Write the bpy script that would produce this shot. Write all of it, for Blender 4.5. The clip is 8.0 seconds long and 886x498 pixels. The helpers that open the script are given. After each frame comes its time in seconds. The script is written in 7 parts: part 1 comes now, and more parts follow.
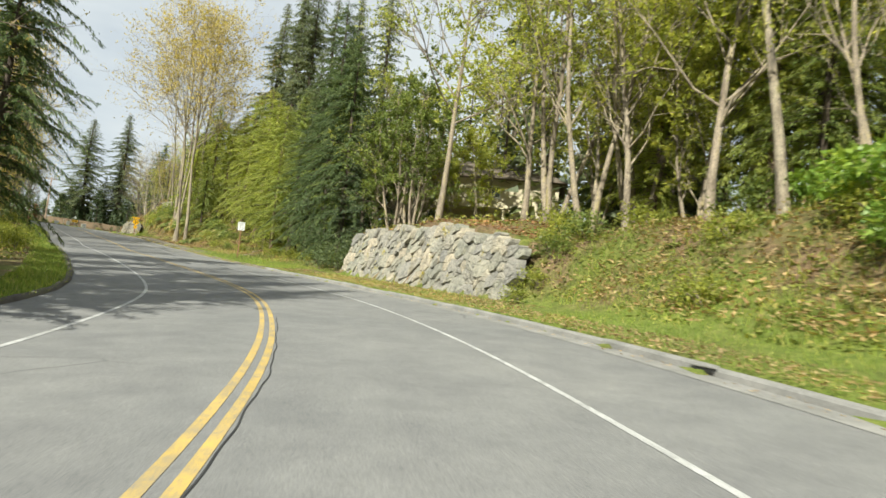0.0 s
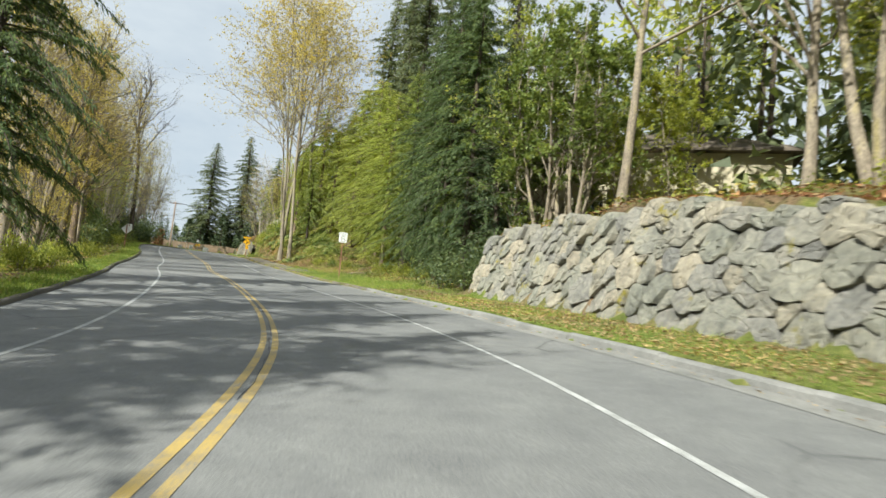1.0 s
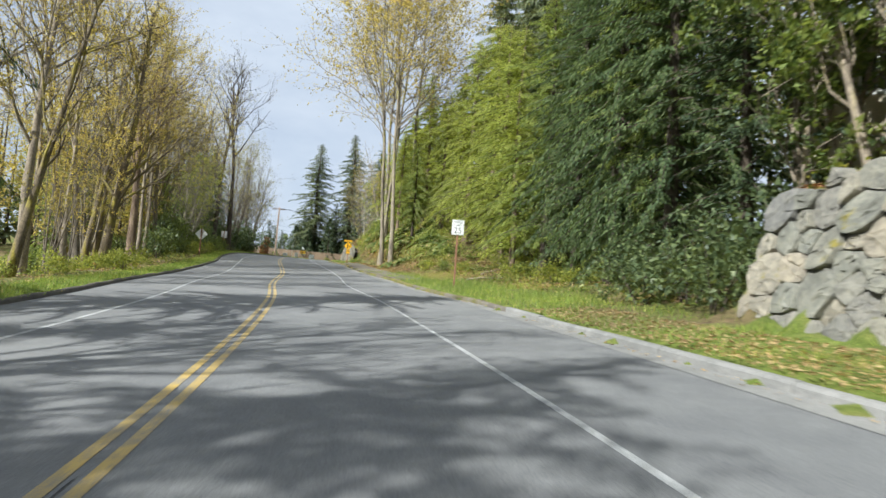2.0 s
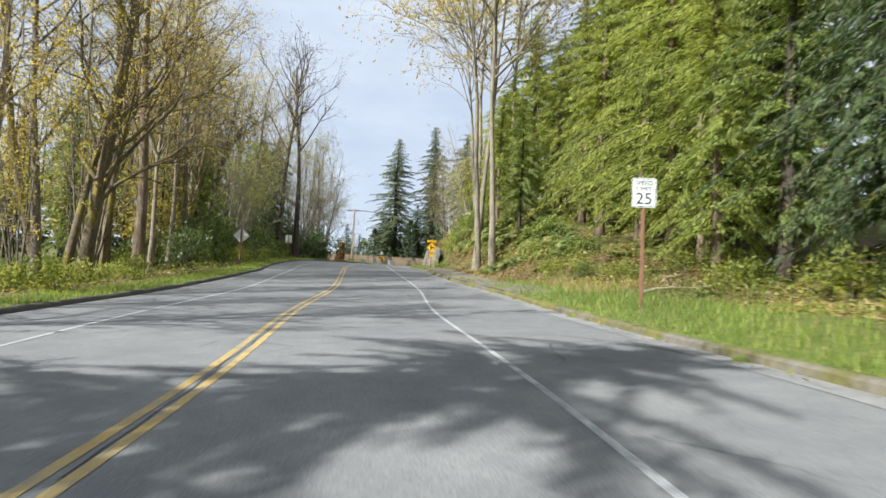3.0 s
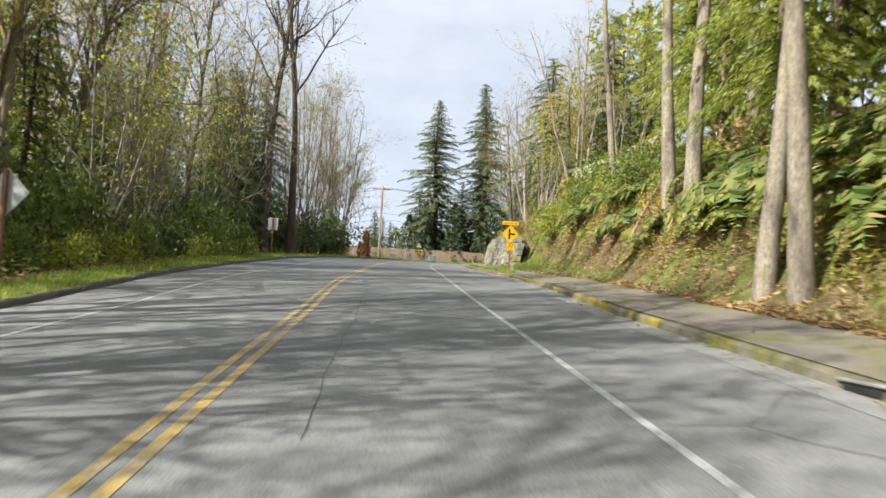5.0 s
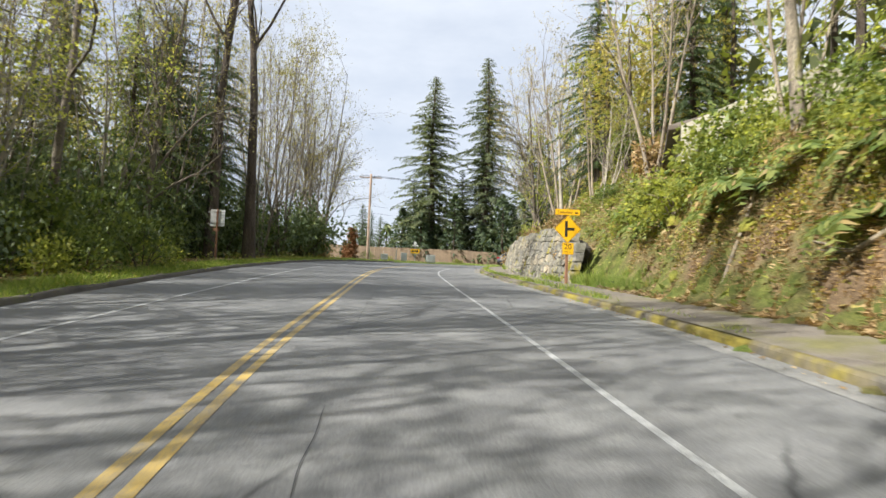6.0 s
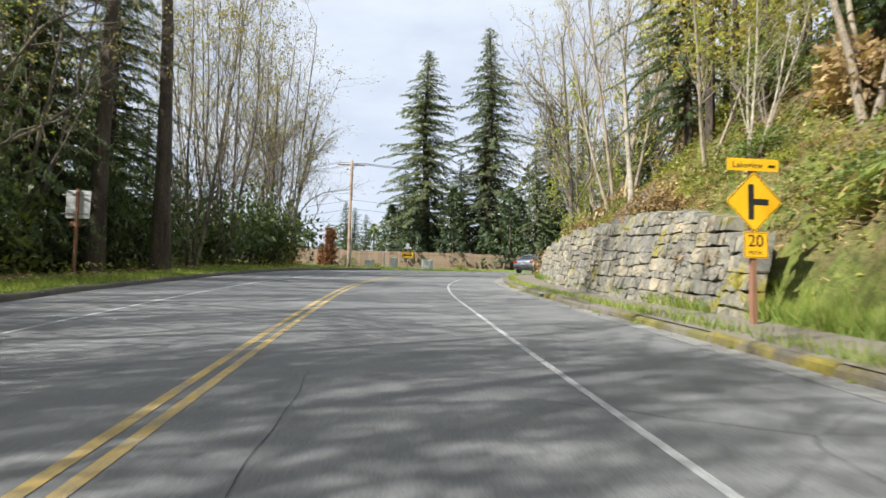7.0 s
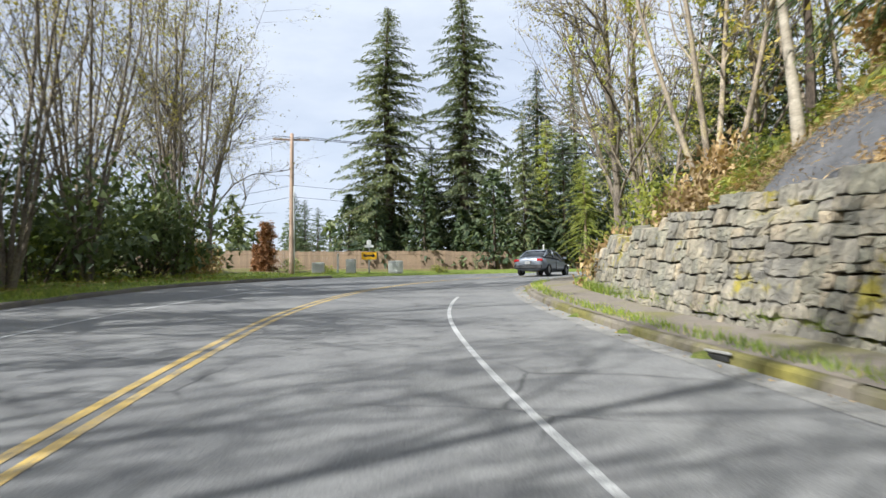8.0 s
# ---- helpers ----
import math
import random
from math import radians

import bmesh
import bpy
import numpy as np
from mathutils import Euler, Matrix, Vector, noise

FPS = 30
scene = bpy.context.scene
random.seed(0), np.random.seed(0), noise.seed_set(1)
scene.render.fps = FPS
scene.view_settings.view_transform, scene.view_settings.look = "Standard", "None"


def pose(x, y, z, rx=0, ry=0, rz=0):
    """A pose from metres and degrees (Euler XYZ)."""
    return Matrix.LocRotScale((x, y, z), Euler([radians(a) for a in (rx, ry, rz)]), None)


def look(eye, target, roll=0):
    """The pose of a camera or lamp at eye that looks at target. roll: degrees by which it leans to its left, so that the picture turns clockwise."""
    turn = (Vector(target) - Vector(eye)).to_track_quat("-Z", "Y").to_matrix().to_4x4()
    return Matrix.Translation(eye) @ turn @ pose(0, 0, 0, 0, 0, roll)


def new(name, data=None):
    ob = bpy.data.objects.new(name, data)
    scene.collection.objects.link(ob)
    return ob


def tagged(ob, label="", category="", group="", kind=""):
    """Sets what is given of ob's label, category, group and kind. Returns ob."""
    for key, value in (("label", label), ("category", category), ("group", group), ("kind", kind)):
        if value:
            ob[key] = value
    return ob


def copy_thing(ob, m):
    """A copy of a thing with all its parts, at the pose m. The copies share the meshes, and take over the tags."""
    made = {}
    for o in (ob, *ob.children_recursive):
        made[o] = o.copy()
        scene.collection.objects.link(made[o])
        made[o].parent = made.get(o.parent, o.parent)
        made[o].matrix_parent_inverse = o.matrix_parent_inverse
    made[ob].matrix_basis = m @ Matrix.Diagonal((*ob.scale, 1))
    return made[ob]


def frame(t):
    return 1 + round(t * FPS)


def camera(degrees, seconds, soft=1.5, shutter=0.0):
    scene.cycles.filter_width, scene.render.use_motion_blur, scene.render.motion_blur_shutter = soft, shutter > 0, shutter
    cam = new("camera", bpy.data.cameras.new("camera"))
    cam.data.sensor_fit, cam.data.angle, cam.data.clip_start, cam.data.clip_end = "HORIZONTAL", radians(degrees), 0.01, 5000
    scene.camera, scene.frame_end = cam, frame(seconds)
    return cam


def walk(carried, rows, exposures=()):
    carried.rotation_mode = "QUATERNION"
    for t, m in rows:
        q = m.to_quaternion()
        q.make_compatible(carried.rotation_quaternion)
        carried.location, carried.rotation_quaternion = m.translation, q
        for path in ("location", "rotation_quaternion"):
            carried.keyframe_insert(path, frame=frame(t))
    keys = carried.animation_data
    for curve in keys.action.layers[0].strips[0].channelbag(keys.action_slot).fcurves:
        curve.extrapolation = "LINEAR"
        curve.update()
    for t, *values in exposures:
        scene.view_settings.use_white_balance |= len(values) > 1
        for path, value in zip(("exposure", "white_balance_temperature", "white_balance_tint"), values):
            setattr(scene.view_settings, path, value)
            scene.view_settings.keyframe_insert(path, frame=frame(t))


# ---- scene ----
cam = camera(69.2, 8.0, shutter=0.18)
PATH = [
    (0, (-0.527, 3.44, 1.229), (-0.543, 5.433, 1.401), 6.2),
    (0.5, (-1.437, 10.218, 1.479), (-1.637, 12.198, 1.675), 6.1),
    (1, (-3.031, 17.415, 1.769), (-3.427, 19.366, 1.958), 5.5),
    (1.5, (-5.4, 24.789, 2.169), (-5.973, 26.697, 2.344), 4.8),
    (3, (-16.176, 45.211, 3.328), (-17.139, 46.957, 3.49), 2.9),
    (3.5, (-20.444, 51.401, 3.762), (-21.467, 53.112, 3.923), 2.5),
    (4, (-24.787, 57.645, 4.202), (-25.839, 59.338, 4.357), 2.4),
    (4.5, (-28.863, 63.593, 4.685), (-29.924, 65.282, 4.829), 2.7),
    (6, (-41.052, 79.767, 6.411), (-42.079, 81.479, 6.534), 2.0),
    (6.5, (-44.881, 85.385, 6.839), (-45.9, 87.101, 6.968), 1.3),
    (7, (-48.748, 91.041, 7.195), (-49.749, 92.768, 7.329), 1.1),
    (7.5, (-52.412, 96.422, 7.61), (-53.375, 98.169, 7.742), 0.3),
    (8, (-55.923, 102.236, 8.039), (-56.824, 104.017, 8.165), -0.9),
]
walk(cam, [(t, look(eye, target, roll)) for t, eye, target, roll in PATH], [(0.0, 0.92, 6150, 3), (1.0, 0.86, 5850, 3), (1.5, 0.85, 5550, 5), (3.0, 0.94, 5550, 9), (4.0, 1.03, 5750, 9), (6.0, 1.08, 5850, 10), (8.0, 1.06, 5650, 10)])

# ---- world, sun, light ----
SUN_AZ, SUN_EL = radians(247.0), radians(39.0)          # angle from +x, height over the horizon
world = bpy.data.worlds.new("sky")
scene.world = world
world.use_nodes = True
wn, wl = world.node_tree.nodes, world.node_tree.links
wn.clear()
w_out, w_bg = wn.new("ShaderNodeOutputWorld"), wn.new("ShaderNodeBackground")
w_sky, w_mix = wn.new("ShaderNodeTexSky"), wn.new("ShaderNodeMix")
w_map, w_noise, w_ramp, w_co = wn.new("ShaderNodeMapping"), wn.new("ShaderNodeTexNoise"), wn.new("ShaderNodeValToRGB"), wn.new("ShaderNodeTexCoord")
w_sky.sky_type, w_sky.sun_disc = "NISHITA", False
w_sky.sun_elevation, w_sky.sun_rotation = SUN_EL, radians(90) - SUN_AZ
w_sky.air_density, w_sky.dust_density, w_sky.ozone_density = 1.0, 1.5, 1.0
w_mix.data_type = "RGBA"
w_mix.inputs["B"].default_value = (7.45, 7.5, 7.55, 1)      # bright spring cloud, lit from behind the viewer
w_map.inputs["Scale"].default_value = (1.0, 1.0, 2.6)
w_noise.inputs["Scale"].default_value, w_noise.inputs["Detail"].default_value, w_noise.inputs["Roughness"].default_value = 2.3, 7.0, 0.55
w_ramp.color_ramp.elements[0].position, w_ramp.color_ramp.elements[1].position = 0.36, 0.60
w_ramp.color_ramp.elements[0].color = (0.66, 0.66, 0.66, 1)
wl.new(w_co.outputs["Generated"], w_map.inputs["Vector"])
wl.new(w_map.outputs["Vector"], w_noise.inputs["Vector"])
wl.new(w_noise.outputs["Fac"], w_ramp.inputs["Fac"])
w_sep, w_low, w_max = wn.new("ShaderNodeSeparateXYZ"), wn.new("ShaderNodeMapRange"), wn.new("ShaderNodeMath")
w_low.inputs["From Min"].default_value, w_low.inputs["From Max"].default_value = 0.02, 0.42
w_low.inputs["To Min"].default_value, w_low.inputs["To Max"].default_value = 1.0, 0.0
w_max.operation = "MAXIMUM"
wl.new(w_co.outputs["Generated"], w_sep.inputs["Vector"])
wl.new(w_sep.outputs["Z"], w_low.inputs["Value"])
wl.new(w_low.outputs["Result"], w_max.inputs[0])
wl.new(w_ramp.outputs["Color"], w_max.inputs[1])
wl.new(w_max.outputs["Value"], w_mix.inputs["Factor"])
wl.new(w_sky.outputs["Color"], w_mix.inputs["A"])
wl.new(w_mix.outputs["Result"], w_bg.inputs["Color"])
wl.new(w_bg.outputs["Background"], w_out.inputs["Surface"])
w_bg.inputs["Strength"].default_value = 0.058

sun = new("sun", bpy.data.lights.new("sun", "SUN"))
sun.data.energy, sun.data.angle, sun.data.color = 5.0, radians(0.53), (1.0, 0.92, 0.78)
SUN_FROM = Vector((math.cos(SUN_AZ) * math.cos(SUN_EL), math.sin(SUN_AZ) * math.cos(SUN_EL), math.sin(SUN_EL)))
sun.matrix_world = look(SUN_FROM * 100, (0, 0, 0))


# ---- materials ----
def shader(name, rough=0.8, metal=0.0, spec=0.4):
    m = bpy.data.materials.new(name)
    m.use_nodes = True
    t = m.node_tree
    b = t.nodes["Principled BSDF"]
    b.inputs["Roughness"].default_value, b.inputs["Metallic"].default_value = rough, metal
    b.inputs["Specular IOR Level"].default_value = spec
    return m, t, b


def nd(t, kind, **values):
    n = t.nodes.new("ShaderNode" + kind)
    for k, v in values.items():
        n.inputs[k].default_value = v
    return n


def noise_of(t, scale, detail=4.0, rough=0.55, stretch=None, coords="Object"):
    co, n = nd(t, "TexCoord"), nd(t, "TexNoise", Scale=scale, Detail=detail, Roughness=rough)
    if stretch:
        mp = nd(t, "Mapping", Scale=stretch)
        t.links.new(co.outputs[coords], mp.inputs["Vector"])
        t.links.new(mp.outputs["Vector"], n.inputs["Vector"])
    else:
        t.links.new(co.outputs[coords], n.inputs["Vector"])
    return n


def ramp(t, source, stops):
    r = nd(t, "ValToRGB")
    e = r.color_ramp.elements
    while len(e) < len(stops):
        e.new(0.5)
    for el, (p, c) in zip(e, stops):
        el.position, el.color = p, (*c, 1) if len(c) == 3 else c
    t.links.new(source, r.inputs["Fac"])
    return r.outputs["Color"]


def mixed(t, fac, a, b, blend="MIX"):
    n = nd(t, "Mix")
    n.data_type, n.blend_type = "RGBA", blend
    for slot, v in (("Factor", fac), ("A", a), ("B", b)):
        if isinstance(v, bpy.types.NodeSocket):
            t.links.new(v, n.inputs[slot])
        else:
            n.inputs[slot].default_value = v if slot == "Factor" else (*v, 1)
    return n.outputs["Result"]


def bump_of(t, b, height, strength, distance):
    n = nd(t, "Bump", Strength=strength, Distance=distance)
    t.links.new(height, n.inputs["Height"])
    t.links.new(n.outputs["Normal"], b.inputs["Normal"])


def grained(name, stops, scale, fine=None, rough=0.8, bump=0.4, dist=0.01, metal=0.0, spec=0.4, stretch=None, random_tint=0.0, coords="Object", contrast=1.0):
    """A surface with broad variation (stops over a noise of that scale), finer grain, relief, and, for repeats, a tint by object."""
    m, t, b = shader(name, rough, metal, spec)
    n1 = noise_of(t, scale, 5.0, stretch=stretch, coords=coords)
    n2 = noise_of(t, fine or scale * 9, 6.0, 0.65, stretch=stretch, coords=coords)
    col = ramp(t, n1.outputs["Fac"], stops)
    g = ramp(t, n2.outputs["Fac"], [(0.3, (1 - 0.28 * contrast,) * 3), (0.7, (1 + 0.2 * contrast,) * 3)])
    col = mixed(t, 1.0, col, g, "MULTIPLY")
    if random_tint:
        info = nd(t, "ObjectInfo")
        v = ramp(t, info.outputs["Random"], [(0.0, (1 - random_tint,) * 3), (0.5, (1, 1, 1)), (1.0, (1 + random_tint, 1 + random_tint * 0.85, 1 + random_tint * 0.6))])
        col = mixed(t, 1.0, col, v, "MULTIPLY")
    t.links.new(col, b.inputs["Base Color"])
    bump_of(t, b, n2.outputs["Fac"], bump, dist)
    return m


def leafy(name, stops, rough=0.55, through_light=0.35, tint=0.12, patch=0.0):
    """Leaves: colour by leaf and by tree, some light let through."""
    m, t, b = shader(name, rough, 0.0, 0.35)
    geo, info = nd(t, "NewGeometry"), nd(t, "ObjectInfo")
    col = ramp(t, geo.outputs["Random Per Island"], stops)
    v = ramp(t, info.outputs["Random"], [(0.0, (1 - tint, 1 - tint, 1 - tint)), (1.0, (1 + tint * 1.3, 1 + tint, 1))])
    col = mixed(t, 1.0, col, v, "MULTIPLY")
    big = noise_of(t, 0.35, 3.0)
    col = mixed(t, 1.0, col, ramp(t, big.outputs["Fac"], [(0.3, (0.7, 0.74, 0.8)), (0.7, (1.2, 1.15, 1.0))]), "MULTIPLY")
    t.links.new(col, b.inputs["Base Color"])
    tr, mx = nd(t, "BsdfTranslucent"), nd(t, "MixShader", Fac=through_light)
    t.links.new(mixed(t, 1.0, col, (1.35, 1.3, 0.75), "MULTIPLY"), tr.inputs["Color"])
    t.links.new(b.outputs["BSDF"], mx.inputs[1])
    t.links.new(tr.outputs["BSDF"], mx.inputs[2])
    t.links.new(mx.outputs["Shader"], t.nodes["Material Output"].inputs["Surface"])
    return m


def asphalt_material():
    m, t, b = shader("asphalt", 0.82, 0.0, 0.35)
    n1 = noise_of(t, 0.12, 5.0, 0.6)
    n2 = noise_of(t, 1.3, 6.0, 0.65)
    n3 = noise_of(t, 55.0, 3.0, 0.8)
    col = ramp(t, n1.outputs["Fac"], [(0.3, (0.155, 0.156, 0.158)), (0.55, (0.186, 0.185, 0.183)), (0.75, (0.222, 0.218, 0.211))])
    col = mixed(t, 1.0, col, ramp(t, n2.outputs["Fac"], [(0.28, (0.80, 0.80, 0.81)), (0.7, (1.12, 1.12, 1.1))]), "MULTIPLY")
    col = mixed(t, 1.0, col, ramp(t, n3.outputs["Fac"], [(0.35, (0.62, 0.62, 0.63)), (0.65, (1.3, 1.3, 1.28))]), "MULTIPLY")
    co, warp = nd(t, "TexCoord"), noise_of(t, 1.1, 4.0)
    vec = nd(t, "Mix")
    vec.data_type = "RGBA"
    vec.inputs["Factor"].default_value = 0.22
    t.links.new(co.outputs["Object"], vec.inputs["A"])
    t.links.new(warp.outputs["Color"], vec.inputs["B"])
    vo = nd(t, "TexVoronoi", Scale=0.42)
    vo.feature = "DISTANCE_TO_EDGE"
    t.links.new(vec.outputs["Result"], vo.inputs["Vector"])
    line = ramp(t, vo.outputs["Distance"], [(0.0, (1, 1, 1)), (0.012, (0, 0, 0))])
    where = ramp(t, noise_of(t, 0.22, 2.0).outputs["Fac"], [(0.57, (0, 0, 0)), (0.66, (0.7, 0.7, 0.7))])
    crack = mixed(t, 1.0, line, where, "MULTIPLY")
    col = mixed(t, crack, col, (0.03, 0.03, 0.03))
    t.links.new(col, b.inputs["Base Color"])
    bump_of(t, b, n3.outputs["Fac"], 0.35, 0.006)
    return m


def paint_material(name, colour):
    m, t, b = shader(name, 0.6, 0.0, 0.4)
    wear = noise_of(t, 2.2, 8.0, 0.75)
    fine = noise_of(t, 40.0, 3.0, 0.8)
    both = mixed(t, 0.5, wear.outputs["Color"], fine.outputs["Color"])
    mask = ramp(t, both, [(0.42, (0, 0, 0)), (0.54, (1, 1, 1))])
    dirt = ramp(t, noise_of(t, 0.7, 4.0).outputs["Fac"], [(0.3, tuple(c * 0.72 for c in colour)), (0.7, colour)])
    t.links.new(mixed(t, mask, (0.17, 0.17, 0.165), dirt), b.inputs["Base Color"])
    bump_of(t, b, fine.outputs["Fac"], 0.3, 0.004)
    return m


def ground_material():
    """Soil with litter and moss; where the meadow is, short turf."""
    m, t, b = shader("soil", 0.95, 0.0, 0.2)
    n1, n2, n3 = noise_of(t, 0.5, 6.0, 0.6), noise_of(t, 3.5, 7.0, 0.7), noise_of(t, 28.0, 4.0, 0.8)
    soil = ramp(t, n2.outputs["Fac"], [(0.25, (0.055, 0.036, 0.022)), (0.45, (0.13, 0.088, 0.052)), (0.6, (0.20, 0.138, 0.082)), (0.78, (0.30, 0.225, 0.14))])
    moss = ramp(t, n2.outputs["Fac"], [(0.3, (0.05, 0.07, 0.014)), (0.55, (0.12, 0.145, 0.028)), (0.75, (0.23, 0.23, 0.055))])
    col = mixed(t, ramp(t, n1.outputs["Fac"], [(0.38, (0, 0, 0)), (0.56, (0.9, 0.9, 0.9))]), soil, moss)
    at = t.nodes.new("ShaderNodeAttribute")
    at.attribute_name = "turf"
    turf = ramp(t, n2.outputs["Fac"], [(0.25, (0.07, 0.10, 0.018)), (0.5, (0.135, 0.18, 0.03)), (0.75, (0.24, 0.25, 0.07))])
    col = mixed(t, at.outputs["Fac"], col, turf)
    col = mixed(t, 1.0, col, ramp(t, n3.outputs["Fac"], [(0.3, (0.55, 0.55, 0.55)), (0.7, (1.35, 1.35, 1.3))]), "MULTIPLY")
    t.links.new(col, b.inputs["Base Color"])
    bump_of(t, b, n3.outputs["Fac"], 0.8, 0.04)
    return m


def rock_material(name, stops, moss_amount, relief=0.09):
    """Quarried stone: mottled grain, pale fracture faces, moss in patches on top."""
    m, t, b = shader(name, 0.88, 0.0, 0.3)
    n1, n2, n3 = noise_of(t, 1.6, 6.0, 0.6), noise_of(t, 7.0, 8.0, 0.7), noise_of(t, 45.0, 4.0, 0.8)
    col = ramp(t, n1.outputs["Fac"], stops)
    col = mixed(t, 1.0, col, ramp(t, n2.outputs["Fac"], [(0.28, (0.6, 0.6, 0.62)), (0.5, (1, 1, 1)), (0.72, (1.32, 1.28, 1.2))]), "MULTIPLY")
    info = nd(t, "ObjectInfo")
    col = mixed(t, 1.0, col, ramp(t, info.outputs["Random"], [(0, (0.74, 0.76, 0.79)), (0.3, (1.0, 0.99, 0.94)), (0.6, (0.88, 0.92, 0.87)), (1, (1.24, 1.15, 1.0))]), "MULTIPLY")
    patch = ramp(t, noise_of(t, 0.9, 5.0, 0.7).outputs["Fac"], [(0.66 - moss_amount, (0, 0, 0)), (0.72 - moss_amount, (1, 1, 1))])
    moss = ramp(t, n2.outputs["Fac"], [(0.3, (0.13, 0.12, 0.02)), (0.6, (0.30, 0.25, 0.045)), (0.8, (0.40, 0.33, 0.10))])
    col = mixed(t, patch, col, moss)
    t.links.new(col, b.inputs["Base Color"])
    mx = mixed(t, 0.5, n2.outputs["Color"], n3.outputs["Color"])
    bump_of(t, b, mx, 1.0, relief)
    return m


ASPHALT = asphalt_material()
YELLOW = paint_material("yellow_road_paint", (0.56, 0.39, 0.10))
WHITE = paint_material("white_road_paint", (0.55, 0.55, 0.54))
SOIL = ground_material()
CONCRETE = grained("concrete", [(0.3, (0.17, 0.168, 0.158)), (0.7, (0.27, 0.262, 0.245))], 1.1, 22, 0.9, 0.3, 0.006)
MOSSY = grained("mossy_concrete", [(0.32, (0.13, 0.115, 0.095)), (0.42, (0.17, 0.15, 0.115)), (0.52, (0.12, 0.11, 0.035)), (0.72, (0.23, 0.20, 0.04))], 0.55, 9, 0.92, 0.5, 0.012)
KERB_MOSS = grained("moss_grown_kerb", [(0.36, (0.12, 0.108, 0.085)), (0.46, (0.155, 0.13, 0.075)), (0.56, (0.20, 0.165, 0.03)), (0.74, (0.27, 0.215, 0.035))], 1.3, 11, 0.95, 0.7, 0.02)
PATH_GREY = grained("worn_path", [(0.3, (0.115, 0.10, 0.08)), (0.5, (0.185, 0.16, 0.13)), (0.66, (0.15, 0.14, 0.06)), (0.8, (0.20, 0.18, 0.07))], 0.7, 24, 0.95, 0.4, 0.01)
TAR = grained("tar", [(0.3, (0.02, 0.02, 0.02)), (0.7, (0.045, 0.045, 0.045))], 3, 30, 0.7, 0.3, 0.004)
GRANITE = rock_material("quarry_rock", [(0.28, (0.175, 0.168, 0.152)), (0.5, (0.272, 0.258, 0.228)), (0.72, (0.365, 0.34, 0.295))], 0.05)
SANDSTONE = rock_material("stacked_rock", [(0.28, (0.13, 0.123, 0.104)), (0.5, (0.218, 0.203, 0.172)), (0.72, (0.36, 0.325, 0.26))], 0.085, 0.06)
DARK_CORE = grained("dark_core", [(0.3, (0.02, 0.017, 0.013)), (0.7, (0.05, 0.042, 0.03))], 2.0, 16, 0.95, 0.6, 0.03)
BARK_DARK = grained("dark_bark", [(0.3, (0.045, 0.034, 0.026)), (0.6, (0.11, 0.085, 0.062)), (0.8, (0.13, 0.125, 0.05))], 1.2, 14, 0.92, 0.9, 0.05, stretch=(3, 3, 0.6), contrast=2.3)
BARK_GREY = grained("grey_bark", [(0.3, (0.14, 0.112, 0.082)), (0.55, (0.30, 0.25, 0.185)), (0.75, (0.33, 0.275, 0.115))], 1.3, 12, 0.9, 0.6, 0.03, stretch=(2.5, 2.5, 0.7), contrast=2.3)
BARK_MOSSY = grained("mossy_bark", [(0.3, (0.09, 0.07, 0.045)), (0.48, (0.17, 0.135, 0.085)), (0.6, (0.24, 0.20, 0.035)), (0.8, (0.36, 0.29, 0.06))], 1.0, 12, 0.93, 0.8, 0.04, stretch=(2, 2, 0.7), contrast=2.3)
BARK_RED = grained("red_bark", [(0.3, (0.11, 0.076, 0.052)), (0.5, (0.23, 0.165, 0.115)), (0.62, (0.30, 0.225, 0.155)), (0.78, (0.25, 0.215, 0.06))], 1.2, 15, 0.92, 0.9, 0.05, stretch=(4, 4, 0.5), contrast=2.3)
BARK_TALL = grained("tall_alder_bark", [(0.3, (0.10, 0.085, 0.065)), (0.46, (0.24, 0.20, 0.145)), (0.56, (0.30, 0.26, 0.19)), (0.64, (0.21, 0.19, 0.05)), (0.8, (0.30, 0.26, 0.07))], 1.1, 14, 0.9, 0.6, 0.03, stretch=(2.5, 2.5, 0.7), contrast=2.3)
BARK_PALE = grained("pale_bark", [(0.3, (0.20, 0.17, 0.125)), (0.6, (0.36, 0.32, 0.25)), (0.8, (0.45, 0.41, 0.32))], 1.6, 14, 0.85, 0.4, 0.02, stretch=(1.2, 1.2, 2.5))
NEEDLE_DARK = leafy("dark_needles", [(0.0, (0.035, 0.058, 0.036)), (0.5, (0.072, 0.105, 0.056)), (1.0, (0.125, 0.16, 0.075))], 0.65, 0.32)
NEEDLE_MID = leafy("fir_needles", [(0.0, (0.075, 0.10, 0.058)), (0.5, (0.14, 0.17, 0.088)), (1.0, (0.22, 0.245, 0.12))], 0.6, 0.35)
NEEDLE_HEM = leafy("hemlock_sprays", [(0.0, (0.115, 0.17, 0.05)), (0.5, (0.22, 0.285, 0.08)), (1.0, (0.37, 0.42, 0.125))], 0.6, 0.48)
# darker sprays than the cedar's and hemlock's: shade put into the leaf colour
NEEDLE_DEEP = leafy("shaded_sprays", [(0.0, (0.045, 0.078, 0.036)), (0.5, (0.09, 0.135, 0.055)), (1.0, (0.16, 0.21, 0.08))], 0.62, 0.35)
CEDAR_GREEN = leafy("cedar_sprays", [(0.0, (0.18, 0.235, 0.055)), (0.5, (0.335, 0.39, 0.09)), (1.0, (0.49, 0.53, 0.15))], 0.55, 0.52)
